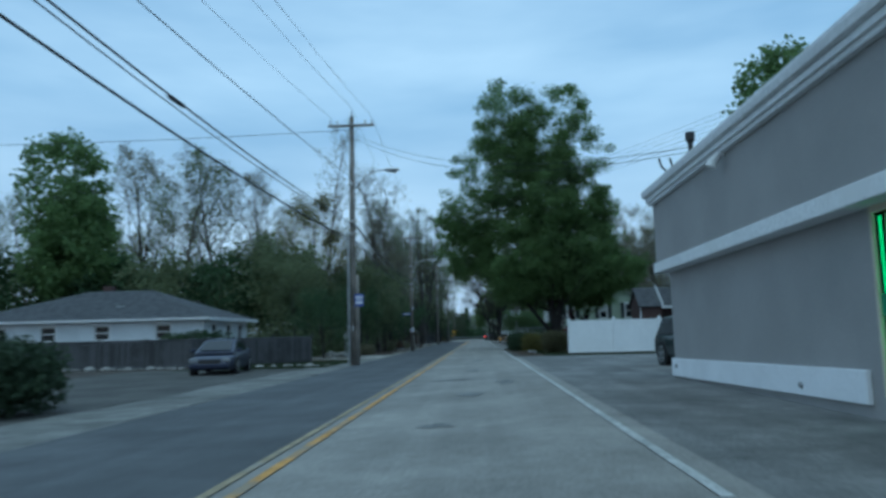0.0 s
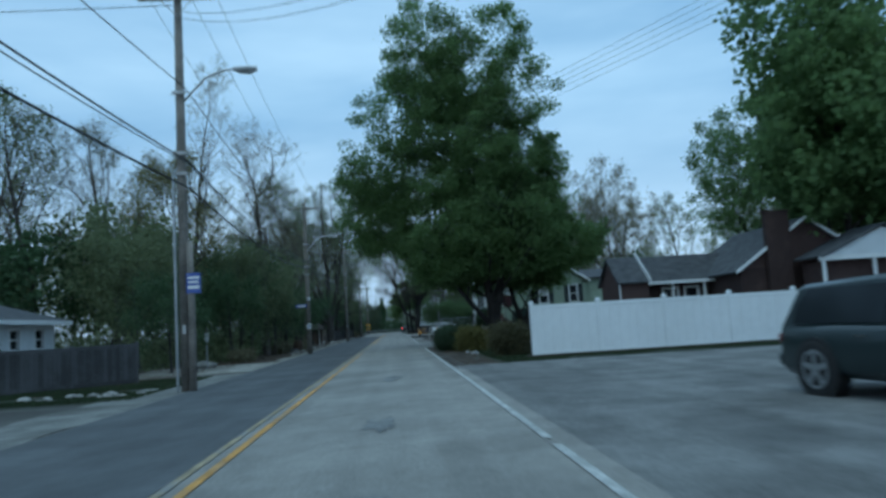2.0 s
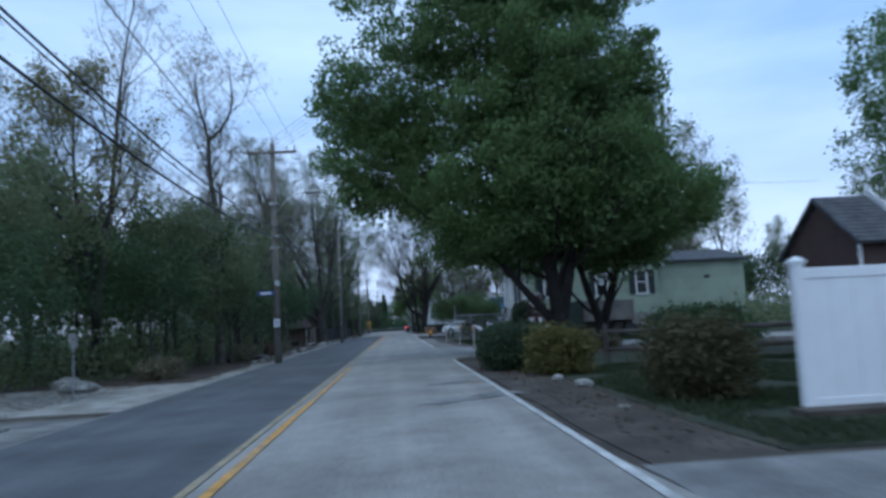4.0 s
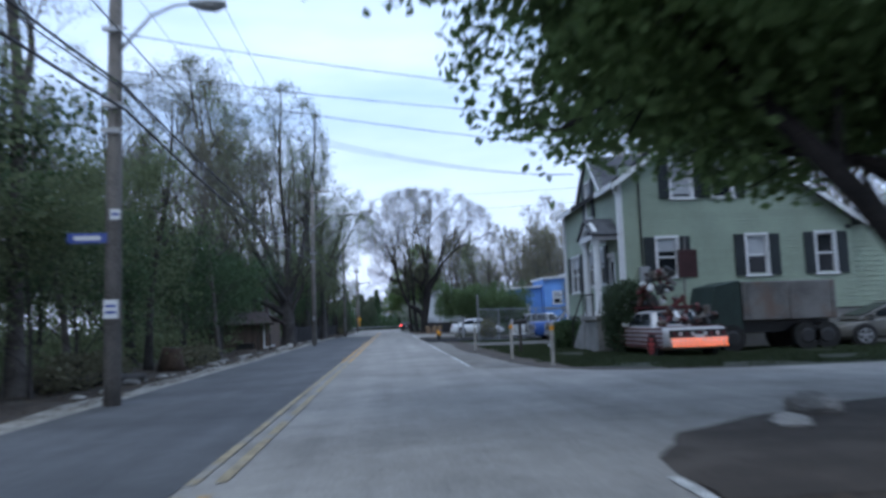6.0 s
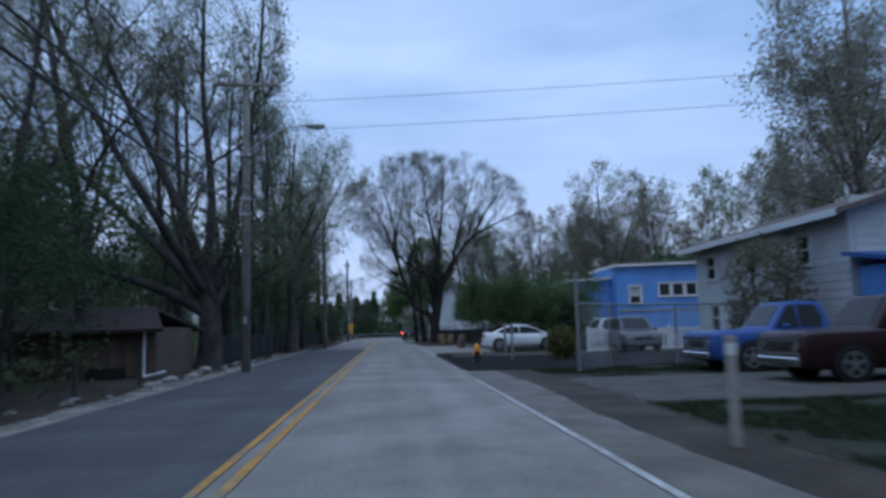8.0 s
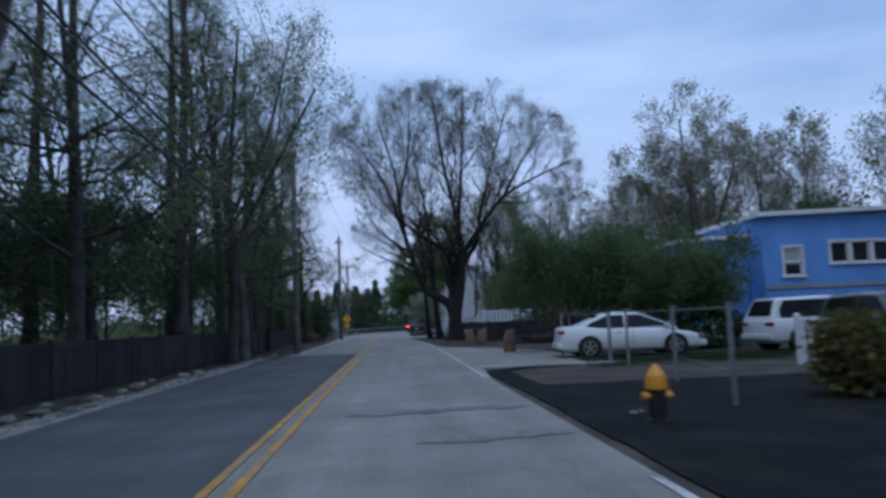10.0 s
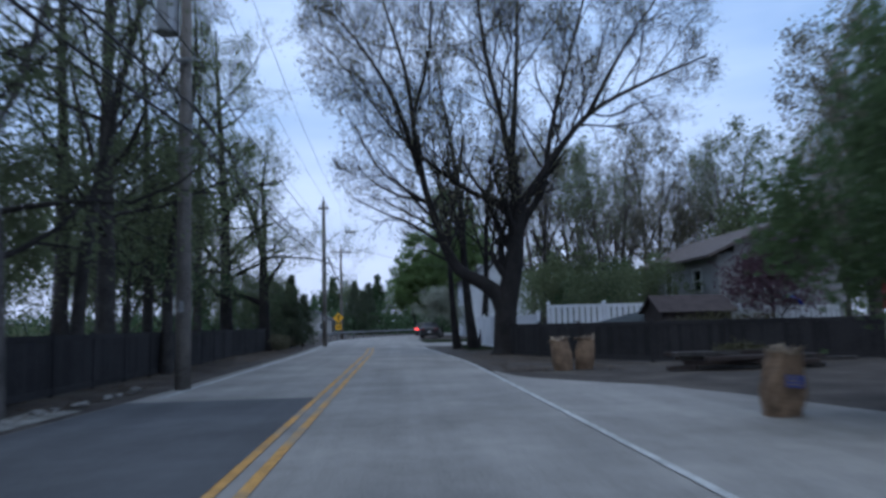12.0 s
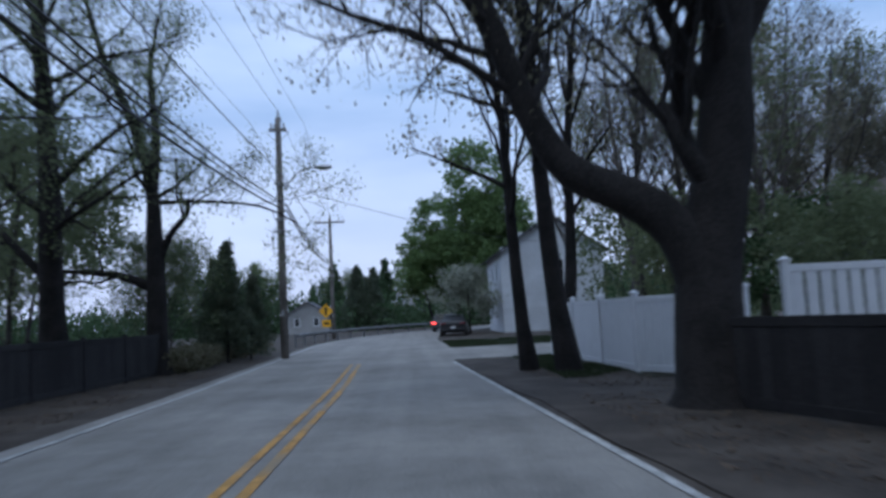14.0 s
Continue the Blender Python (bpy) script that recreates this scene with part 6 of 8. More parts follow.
part("pane", Shape().box(WIN[0], WIN[1], 0.12, 0.13, WIN[2], WIN[3], ms_), M_GLASS, sw)
led = Shape()
for i in range(66):
    zz = WIN[2] + 0.06 + i * 0.0285
    led.box(WIN[0] + 0.05, WIN[0] + 0.08, 0.012, 0.026, zz, zz + 0.013, ms_)
for i in range(54):
    uu = WIN[0] + 0.1 + i * 0.043
    led.box(uu, uu + 0.024, 0.09, 0.115, WIN[3] - 0.09, WIN[3] - 0.055, ms_)
part("mullion", Shape().box(WIN[0] + 0.02, WIN[0] + 0.42, 0.1, 0.118, WIN[2], WIN[3], ms_), mat("cream_mullion", (0.6, 0.55, 0.42), 0.6, 0.85), sw)
tagged(part("led_strip", led, M_LED, sw, "green lit light strip"), kind="stuff")
part("poster", Shape().box(WIN[0] + 0.02, WIN[0] + 0.9, -0.02, -0.012, 1.25, 1.5, ms_), plain("green_poster", (0.02, 0.22, 0.1), 0.5), sw)
gt = thing("gas_vent", "dark roof pipe with wire bracket on the store", "pipe", Matrix.Translation((5.4, 20.1, 4.56)))
part("pipe", Shape().tube([(0, 0, -0.05), (0, 0, 0.95), (0, 0, 1.0), (0, 0, 1.2)], [0.06, 0.06, 0.11, 0.11], 10), M_BLACK, gt)
for dx in (-0.35, -0.6):
    part("hook", Shape().tube([(dx, 0, -0.05), (dx, 0, 0.3), (dx - 0.1, 0, 0.4), (dx - 0.15, 0, 0.6)], 0.025, 6), M_BLACK, gt)
ft = thing("fascia_lamp", "small wall lamp under the store's upper wall", "lamp", Matrix.Translation((XO - 0.01, 15.4, 4.0)))
part("hood", Shape().tube([(0.0, 0, 0.08), (-0.1, 0, 0.1), (-0.22, 0, -0.04), (-0.25, 0, -0.12)], [0.03, 0.05, 0.08, 0.09], 8), M_TRIM, ft)

# the ranch house
ranch = thing("ranch_house", "low white ranch house with a dark hip roof", "house")
rx0, rx1, ry0, ry1, rb = -28.6, -15.0, 43.4, 51.0, -0.25
rwin = [(x, x + 0.85, 1.35, 2.15) for x in (-27.2, -24.3, -21.2, -17.7)]
wall(ranch, along_x(ry0), lambda z: (rx0, rx1), rb, 2.55, rwin, True, M_SIDING_WHITE, M_SIDING_WHITE, course=0.22)
for u0, u1, z0, z1 in rwin:
    window(ranch, along_x(ry0), u0, u1, z0, z1, False)
side_m = Matrix(((0, -1, 0, rx1), (1, 0, 0, 0), (0, 0, 1, 0), (0, 0, 0, 1)))
swin = [(y, y + 0.75, 1.3, 2.15) for y in (44.6, 47.1, 49.2)]
wall(ranch, side_m, lambda z: (ry0 + 0.16, ry1), rb, 2.55, swin, True, M_SIDING_WHITE, M_SIDING_WHITE, course=0.22)
for u0, u1, z0, z1 in swin:
    window(ranch, side_m, u0, u1, z0, z1, False)
part("wall", Shape().box(rx0, rx0 + 0.16, ry0 + 0.17, ry1, rb, 2.55), M_SIDING_WHITE, ranch)
part("wall", Shape().box(rx0 + 0.17, rx1 - 0.17, ry1 - 0.16, ry1, rb, 2.55), M_SIDING_WHITE, ranch)
o = 0.55
e = [(rx0 - o, ry0 - o, 2.5), (rx1 + o, ry0 - o, 2.5), (rx1 + o, ry1 + o, 2.5), (rx0 - o, ry1 + o, 2.5)]
r0, r1 = (-23.6, 47.2, 4.35), (-19.6, 47.2, 4.35)
slab(ranch, [e[0], e[1], r1, r0], 0.1, M_SHINGLE)
slab(ranch, [e[2], e[3], r0, r1], 0.1, M_SHINGLE)
slab(ranch, [e[1], e[2], r1], 0.1, M_SHINGLE)
slab(ranch, [e[3], e[0], r0], 0.1, M_SHINGLE)
shingle_rows(ranch, e[0], e[1], r1, r0, M_SHINGLE, 18)
part("fascia", Shape().box(rx0 - o, rx1 + o, ry0 - o - 0.03, ry0 - o + 0.02, 2.4, 2.49).box(rx1 + o - 0.02, rx1 + o + 0.03, ry0 - o, ry1 + o, 2.32, 2.5), M_TRIM, ranch, "white eave board")
part("soffit", Shape().box(rx0 - o, rx1 + o, ry0 - o, ry1 + o, 2.36, 2.4), M_TRIM, ranch)
part("chimney", Shape().box(-23.2, -22.6, 48.0, 48.5, 4.0, 4.75), M_BRICK, ranch, "red brick chimney", 0.02)
part("roof_vent", Shape().box(-20.6, -20.2, 44.6, 44.9, 3.05, 3.3), M_STEEL, ranch, bevel=0.02)

# the green house
gh = thing("green_house", "pale green clapboard house with dark shutters and white porch", "house")
GX, GY, GB = 7.85, 77.1, 1.3
PX, PZ = 10.95, 8.15
base_z = ez(8, 80)


def gable_w(z):
    lo = GX if z < 5.95 else GX + (z - 5.95) * (PX - GX) / (PZ - 5.95)
    hi = 16.2 if z < 4.5 else 16.2 - (z - 4.5) * (16.2 - PX) / (PZ - 4.5)
    return lo, max(hi, lo + 0.02)


gy_ = along_x(GY)
gwins = [(9.1, 9.8, 2.55, 3.88), (12.32, 13.02, 2.52, 3.9), (14.85, 15.5, 2.52, 3.92), (9.74, 10.45, 5.28, 6.65), (11.22, 11.92, 5.28, 6.68)]
wall(gh, gy_, gable_w, GB, PZ, gwins, True, M_SIDING_GREEN, M_SIDING_GREEN, course=0.125)
for k, (u0, u1, z0, z1) in enumerate(gwins):
    window(gh, gy_, u0, u1, z0, z1, True, 2, (0.35, 0.55, 0.0, 0.9, 0.3)[k])
fm = along_y(GX)
FDOOR = (-78.75, -77.85, 1.3, 3.45)
fwins = [(-84.05, -82.65, 2.3, 3.78), (-81.35, -80.65, 2.45, 3.8), (-79.75, -79.1, 2.45, 3.8)]
wall(gh, fm, lambda z: (-85.0, -GY - 0.17), GB, 5.95, fwins + [FDOOR], True, M_SIDING_GREEN, M_SIDING_GREEN, course=0.125)
window(gh, fm, *fwins[0], True, 2, 0.3, True)
window(gh, fm, *fwins[1], True, 2, 0.4)
window(gh, fm, *fwins[2], True, 2, 0.4)
dr = part("door", Shape().box(FDOOR[0] + 0.08, FDOOR[1] - 0.08, 0.06, 0.11, FDOOR[2], FDOOR[3] - 0.08, fm), M_TRIM, gh, "white panelled front door", 0.006)
part("pane", Shape().box(FDOOR[0] + 0.2, FDOOR[1] - 0.2, 0.052, 0.058, 2.2, 3.2, fm), M_GLASS, dr)
part("door_frame", Shape().box(FDOOR[0] - 0.02, FDOOR[0] + 0.08, -0.06, 0.16, FDOOR[2], FDOOR[3], fm).box(FDOOR[1] - 0.08, FDOOR[1] + 0.02, -0.06, 0.16, FDOOR[2], FDOOR[3], fm).box(FDOOR[0], FDOOR[1], -0.06, 0.16, FDOOR[3] - 0.08, FDOOR[3] + 0.06, fm), M_TRIM, gh)
part("handle", Shape().tube([(GX + 0.04, 77.98, 2.25), (GX - 0.02, 77.98, 2.25)], [0.02, 0.035], 8), M_CHROME, dr)
part("wall", Shape().box(GX + 0.17, 16.2, 84.84, 85.0, GB, 5.9), M_SIDING_GREEN, gh)
part("wall", Shape().box(16.04, 16.2, GY + 0.17, 84.83, GB, 4.4), M_SIDING_GREEN, gh)
part("foundation", Shape().box(GX + 0.03, 16.15, GY + 0.03, 84.97, base_z - 0.2, GB), M_CONCRETE, gh, "grey concrete foundation")
# front wall dormer with its own gable
DY0, DY1, DYC, DZ = 79.2, 82.4, 80.8, 7.55
dw = [(-81.15, -80.45, 5.15, 6.55)]


def dorm_w(z):
    k = 0 if z < 6.0 else (z - 6.0) / (DZ - 6.0) * 1.6
    return -DY1 + k, max(-DY0 - k, -DY1 + k + 0.02)


fm2 = along_y(GX - 0.004)
wall(gh, fm2, dorm_w, 5.96, DZ, [(dw[0][0], dw[0][1], 5.9, 6.55)], True, M_SIDING_GREEN, M_SIDING_GREEN, course=0.125)
window(gh, along_y(GX - 0.03), *dw[0], True, 2, 0.3)
zr = lambda x: 5.95 + (x - GX) * (PZ - 5.95) / (PX - GX)
ov = 0.3
for s, ya in ((-1, DY0), (1, DY1)):
    slab(gh, [(GX - 0.12, ya + s * 0.25, 5.82), (GX - 0.12, DYC, DZ + 0.08), (10.1, DYC, DZ + 0.08), (8.0, ya + s * 0.25, 5.82 + 0.2)], 0.1, M_SHINGLE)
    part("rake_board", Shape().add([(GX - 0.15, ya + s * 0.27, 5.74), (GX - 0.15, DYC, DZ), (GX - 0.15, DYC, DZ + 0.16), (GX - 0.15, ya + s * 0.27, 5.92), (GX - 0.12, ya + s * 0.27, 5.74), (GX - 0.12, DYC, DZ), (GX - 0.12, DYC, DZ + 0.16), (GX - 0.12, ya + s * 0.27, 5.92)],
                                   [(0, 1, 2, 3), (7, 6, 5, 4), (0, 4, 5, 1), (3, 2, 6, 7)]), M_TRIM, gh)
# main roof
ra, rb_ = GY - 0.3, 85.3
slab(gh, [(GX - ov, ra, zr(GX - ov) + 0.06), (GX - ov, rb_, zr(GX - ov) + 0.06), (PX, rb_, PZ + 0.06), (PX, ra, PZ + 0.06)], 0.12, M_SHINGLE)
back = lambda x: PZ - (x - PX) * (PZ - 4.5) / (16.2 - PX)
slab(gh, [(16.6, ra, back(16.6) + 0.06), (16.6, rb_, back(16.6) + 0.06), (PX, rb_, PZ + 0.06), (PX, ra, PZ + 0.06)], 0.12, M_SHINGLE)
shingle_rows(gh, (GX - ov, ra, zr(GX - ov) + 0.06), (GX - ov, rb_, zr(GX - ov) + 0.06), (PX, rb_, PZ + 0.06), (PX, ra, PZ + 0.06), M_SHINGLE, 20)
for (xa, za), (xb, zb_) in (((GX - ov, zr(GX - ov)), (PX, PZ)), ((PX, PZ), (16.6, back(16.6)))):
    part("rake_board", Shape().add([(xa, ra - 0.04, za - 0.13), (xb, ra - 0.04, zb_ - 0.13), (xb, ra - 0.04, zb_ + 0.08), (xa, ra - 0.04, za + 0.08), (xa, ra, za - 0.13), (xb, ra, zb_ - 0.13), (xb, ra, zb_ + 0.08), (xa, ra, za + 0.08)],
                                   [(0, 1, 2, 3), (7, 6, 5, 4), (0, 4, 5, 1), (3, 2, 6, 7)]), M_TRIM, gh, "white rake board")
for fa, fb in ((DY1 + 0.25, rb_), (ra, DY0 - 0.25)):
    part("fascia", Shape().box(GX - ov - 0.05, GX - ov, fa, fb, zr(GX - ov) - 0.1, zr(GX - ov) + 0.1), M_TRIM, gh, "white gutter board")
part("corner_board", Shape().box(GX - 0.04, GX + 0.1, GY - 0.04, GY - 0.03 + 0.01, GB, 5.8).box(GX - 0.04, GX - 0.03, GY - 0.03, GY + 0.1, GB, 5.8), M_TRIM, gh)
part("corner_board", Shape().box(GX - 0.045, GX - 0.03, 84.88, 85.04, GB - 0.1, 5.8), M_TRIM, gh)
part("downspout", Shape().tube([(GX - 0.25, GY - 0.1, 5.7), (GX - 0.1, GY - 0.1, 5.35), (GX - 0.1, GY - 0.1, 0.3), (GX - 0.25, GY - 0.25, 0.1)], 0.05, 8), M_TRIM, gh, "white downspout")
part("downspout", Shape().tube([(GX - 0.09, 85.0, 5.7), (GX - 0.09, 85.0, 0.2)], 0.05, 8), M_TRIM, gh, "white downspout")
part("cable_riser", Shape().tube([(8.55, GY - 0.06, 5.9), (8.55, GY - 0.06, 1.5)], 0.035, 7), M_BLACK, gh)
part("meter_box", Shape().box(8.4, 8.75, GY - 0.2, GY - 0.03, 2.3, 2.9), M_STEEL, gh, bevel=0.02)
part("chimney", Shape().box(11.6, 12.3, 80.5, 81.2, 7.0, 8.95).box(11.55, 12.35, 80.45, 81.25, 8.8, 8.9), M_BRICK, gh, "red brick chimney", 0.015)
part("wall_vent", Shape().box(15.95, 16.15, GY - 0.05, GY - 0.03, 4.05, 4.2), M_SHUTTER, gh)
# rear wing
wall(gh, along_x(GY + 0.6), lambda z: (16.21, 22.0), GB, 4.45, [], True, M_SIDING_GREEN, M_SIDING_GREEN)
part("wall_vent", Shape().box(19.4, 19.75, GY + 0.55, GY + 0.57, 3.3, 3.5), M_SHUTTER, gh)
part("foundation", Shape().box(16.2, 21.95, GY + 0.63, 84, base_z - 0.2, GB), M_CONCRETE, gh)
part("wall", Shape().box(21.84, 22.0, GY + 0.8, 84, GB, 4.4), M_SIDING_GREEN, gh)
slab(gh, [(16.2, GY + 0.3, 4.5), (22.3, GY + 0.3, 4.5), (22.3, 81.5, 5.4), (16.2, 81.5, 5.4)], 0.12, M_SHINGLE)
slab(gh, [(16.2, 84.6, 4.5), (22.3, 84.6, 4.5), (22.3, 81.5, 5.4), (16.2, 81.5, 5.4)], 0.12, M_SHINGLE)
# portico
part("porch_deck", Shape().box(6.8, GX, 77.12, 79.0, 1.12, 1.28), M_CONCRETE, gh, bevel=0.02)
part("porch_base", Shape().box(6.9, GX, 77.2, 78.9, base_z - 0.1, 1.12), M_CONCRETE, gh)
for yy in (77.33, 78.68):
    col = part("porch_column", Shape().tube([(7.02, yy, 1.28), (7.02, yy, 1.42), (7.02, yy, 1.43), (7.02, yy, 3.75), (7.02, yy, 3.76), (7.02, yy, 3.9)], [0.17, 0.17, 0.13, 0.115, 0.16, 0.16], 14), M_TRIM, gh, "white round porch column")
part("porch_beam", Shape().box(6.85, GX - 0.03, 77.15, 77.35, 3.9, 4.1).box(6.85, GX - 0.03, 78.7, 78.9, 3.9, 4.1).box(6.85, 7.03, 77.351, 78.699, 3.9, 4.1), M_TRIM, gh, bevel=0.01)
part("porch_pediment", Shape().prism([(77.1, 4.1), (77.25, 4.3), (77.7, 4.55), (78.02, 4.62), (78.35, 4.55), (78.8, 4.3), (78.95, 4.1), (78.6, 4.1), (78.35, 4.28), (78.02, 4.36), (77.7, 4.28), (77.45, 4.1)], "x", 6.88, 7.03), M_TRIM, gh, "white porch gable")
for a, b in ((77.0, 78.02), (79.04, 78.02)):
    slab(gh, [(6.78, a, 4.08), (GX - 0.03, a, 4.08), (GX - 0.03, b, 4.74), (6.78, b, 4.74)], 0.08, M_SHINGLE, "porch_roof")
for i in range(6):
    part("porch_step", Shape().box(6.9, 7.8, 79.0 if i == 5 else 80.75 - (i + 1) * 0.27 - 0.02, 80.75 - i * 0.27, base_z - 0.05, base_z + 0.19 + i * 0.19), M_CONCRETE, gh, "concrete front step", 0.012)
for xx in (6.9, 7.75):
    part("handrail", Shape().tube([(xx, 80.7, 0.15), (xx, 80.7, 1.0), (xx, 79.0, 2.15), (xx, 79.0, 1.28)], 0.03, 6), M_BLACK, gh, "black iron handrail")
part("porch_rail", Shape().box(6.83, 6.89, 77.5, 78.5, 2.0, 2.06).box(6.84, 6.88, 77.5, 77.56, 1.28, 2.0).box(6.84, 6.88, 78.44, 78.5, 1.28, 2.0), M_BLACK, gh, "black iron porch rail")
part("cellar_hatch", Shape().prism([(6.3, base_z), (GX - 0.01, base_z), (GX - 0.01, 0.75), (6.5, 0.12)], "y", 82.2, 83.6), M_CONCRETE, gh, "sloping concrete cellar hatch")

# the brick house behind the white fence
bh = thing("brick_house", "low red brick house with dark roofs and white trim", "house")
bz = ez(20, 62) - 0.9
# its drawn size is taken down a little about the corner of the lot
bh.matrix_basis = Matrix.Translation((0.37, 16.6, 1.33)) @ Matrix.Scale(0.72, 4) @ Matrix.Translation((-0.37, -16.6, -1.33))


def rake(xa, xb, y0, za, zb, tall=0.2):
    """A white board along the gable edge from (xa, za) to (xb, zb)."""
    part("rake_board", Shape().add([(xa, y0, za), (xb, y0, zb), (xb, y0, zb + tall), (xa, y0, za + tall), (xa, y0 + 0.05, za), (xb, y0 + 0.05, zb), (xb, y0 + 0.05, zb + tall), (xa, y0 + 0.05, za + tall)],
                                   [(0, 1, 2, 3), (7, 6, 5, 4), (0, 4, 5, 1), (3, 2, 6, 7)]), M_TRIM, bh, "white rake board")


part("wall", Shape().box(15.6, 28, 61.5, 66.8, bz, 3.2), M_BRICK, bh)
slab(bh, [(15.4, 60.7, 3.1), (28.5, 60.7, 3.1), (28.5, 64.0, 4.9), (15.4, 64.0, 4.9)], 0.12, M_SHINGLE)
slab(bh, [(15.4, 67.4, 3.15), (28.5, 67.4, 3.15), (28.5, 64.0, 4.9), (15.4, 64.0, 4.9)], 0.12, M_SHINGLE)
shingle_rows(bh, (15.4, 60.7, 3.1), (28.5, 60.7, 3.1), (28.5, 64.0, 4.9), (15.4, 64.0, 4.9), M_SHINGLE, 16)
part("fascia", Shape().box(15.4, 28.5, 60.65, 60.7, 2.94, 3.12), M_TRIM, bh)
for u0, u1 in ((17.0, 17.9), (18.4, 19.2)):
    window(bh, along_x(61.42), u0, u1, 1.5, 2.7, False)
for xx in (15.6, 17.4, 19.4):
    part("porch_post", Shape().box(xx - 0.07, xx + 0.07, 60.8, 60.94, bz, 3.0), M_TRIM, bh, bevel=0.01)
# gabled wing with the chimney
part("wall", Shape().box(20.0, 27.9, 57.2, 61.5, bz, 3.4), M_BRICK, bh)
part("gable_wall", Shape().prism([(20.0, 3.4), (27.9, 3.4), (23.95, 6.05)], "y", 57.2, 57.4), M_BRICK, bh)
slab(bh, [(19.6, 56.9, 3.25), (19.6, 66, 3.25), (23.95, 66, 6.2), (23.95, 56.9, 6.2)], 0.12, M_SHINGLE)
slab(bh, [(28.3, 56.9, 3.25), (28.3, 66, 3.25), (23.95, 66, 6.2), (23.95, 56.9, 6.2)], 0.12, M_SHINGLE)
rake(19.6, 23.95, 56.85, 3.1, 6.05)
rake(28.3, 23.95, 56.85, 3.1, 6.05)
part("chimney", Shape().box(21.5, 22.9, 56.75, 57.15, bz, 6.5).box(21.42, 22.98, 56.7, 57.2, 6.5, 6.62), M_BRICK, bh, "wide red brick chimney", 0.02)
window(bh, along_x(57.12), 24.4, 25.4, 1.2, 2.9, True)
# low wing with its gable end towards the street, and the white gutter board above it
part("wall", Shape().box(13.7, 15.4, 59.5, 63.4, bz, 3.2), M_BRICK, bh)
part("gable_wall", Shape().prism([(59.5, 3.2), (63.4, 3.2), (61.45, 4.55)], "x", 13.7, 13.85), M_BRICK, bh)
slab(bh, [(13.5, 59.2, 3.08), (15.38, 59.2, 3.08), (15.38, 61.45, 4.75), (13.5, 61.45, 4.75)], 0.1, M_SHINGLE)
slab(bh, [(13.5, 63.7, 3.08), (15.38, 63.7, 3.08), (15.38, 61.45, 4.75), (13.5, 61.45, 4.75)], 0.1, M_SHINGLE)
shingle_rows(bh, (13.5, 59.2, 3.08), (15.38, 59.2, 3.08), (15.38, 61.45, 4.75), (13.5, 61.45, 4.75), M_SHINGLE, 12)
part("rake_board", Shape().prism([(59.1, 2.95), (61.5, 4.72), (61.5, 5.02), (59.1, 3.28)], "x", 15.39, 15.45), M_TRIM, bh, "wide white rake board")
part("corner_post", Shape().box(13.62, 13.69, 59.42, 59.49, bz, 3.1), M_TRIM, bh)
# white gabled garage beside the wing
part("wall", Shape().box(23.4, 29.6, 54.7, 56.8, bz, 3.45), M_BRICK, bh)
part("gable_wall", Shape().prism([(23.3, 3.7), (29.7, 3.7), (26.5, 5.1)], "y", 54.1, 54.25), M_SIDING_WHITE, bh, "white boarded gable")
part("fascia", Shape().box(22.9, 30.1, 54.05, 54.26, 3.45, 3.69), M_TRIM, bh)
slab(bh, [(22.9, 53.9, 3.7), (22.9, 56.8, 3.7), (26.5, 56.8, 5.3), (26.5, 53.9, 5.3)], 0.1, M_SHINGLE)
slab(bh, [(30.1, 53.9, 3.7), (30.1, 56.8, 3.7), (26.5, 56.8, 5.3), (26.5, 53.9, 5.3)], 0.1, M_SHINGLE)
for xx in (23.1, 25.9):
    part("porch_post", Shape().box(xx - 0.08, xx + 0.08, 54.1, 54.25, bz, 3.45), M_TRIM, bh, bevel=0.01)

# the blue house
bl = thing("blue_house", "flat-roofed house painted bright blue with white windows", "house")
bl.matrix_basis = Matrix.Translation((-0.2, 75.3, 1.3)) @ Matrix.Scale(1.14, 4) @ Matrix.Translation((0.2, -75.3, -1.3))
bm_ = along_x(117.0)
bwins = [(15.4, 16.05, 2.85, 3.6), (16.2, 16.85, 2.85, 3.6), (17.0, 17.65, 2.85, 3.6), (13.65, 14.3, 2.45, 3.45)]
wall(bl, bm_, lambda z: (12.9, 18.5), 0.0, 4.6, bwins, False, None, M_BLUE_WALL)
for k, (u0, u1, z0, z1) in enumerate(bwins):
    window(bl, bm_, u0, u1, z0, z1, False, 1 if k < 3 else 2, 0.0 if k < 3 else 0.6)
part("wall", Shape().box(18.34, 18.5, 117.17, 122, 0.0, 4.6), M_BLUE_WALL, bl)
part("wall", Shape().box(12.9, 13.06, 117.17, 122, 0.0, 4.6), M_BLUE_WALL, bl)
slab(bl, [(12.7, 116.7, 4.72), (18.8, 116.7, 4.85), (18.8, 122.2, 4.85), (12.7, 122.2, 4.72)], 0.15, M_TRIM, label="flat roof with white edge")
bm2 = along_x(118.2)
wall(bl, bm2, lambda z: (10.4, 12.88), 0.0, 3.9, [(11.1, 11.85, 0.3, 2.5)], False, None, M_BLUE_WALL)
part("door", Shape().box(11.1, 11.85, 118.25, 118.3, 0.3, 2.5), M_TRIM, bl, "white door", 0.005)
part("wall", Shape().box(10.4, 10.56, 118.37, 122, 0.0, 3.9), M_BLUE_WALL, bl)
slab(bl, [(10.1, 117.9, 3.95), (12.88, 117.9, 4.1), (12.88, 122.2, 4.1), (10.1, 122.2, 3.95)], 0.14, M_TRIM, label="flat roof with white edge")
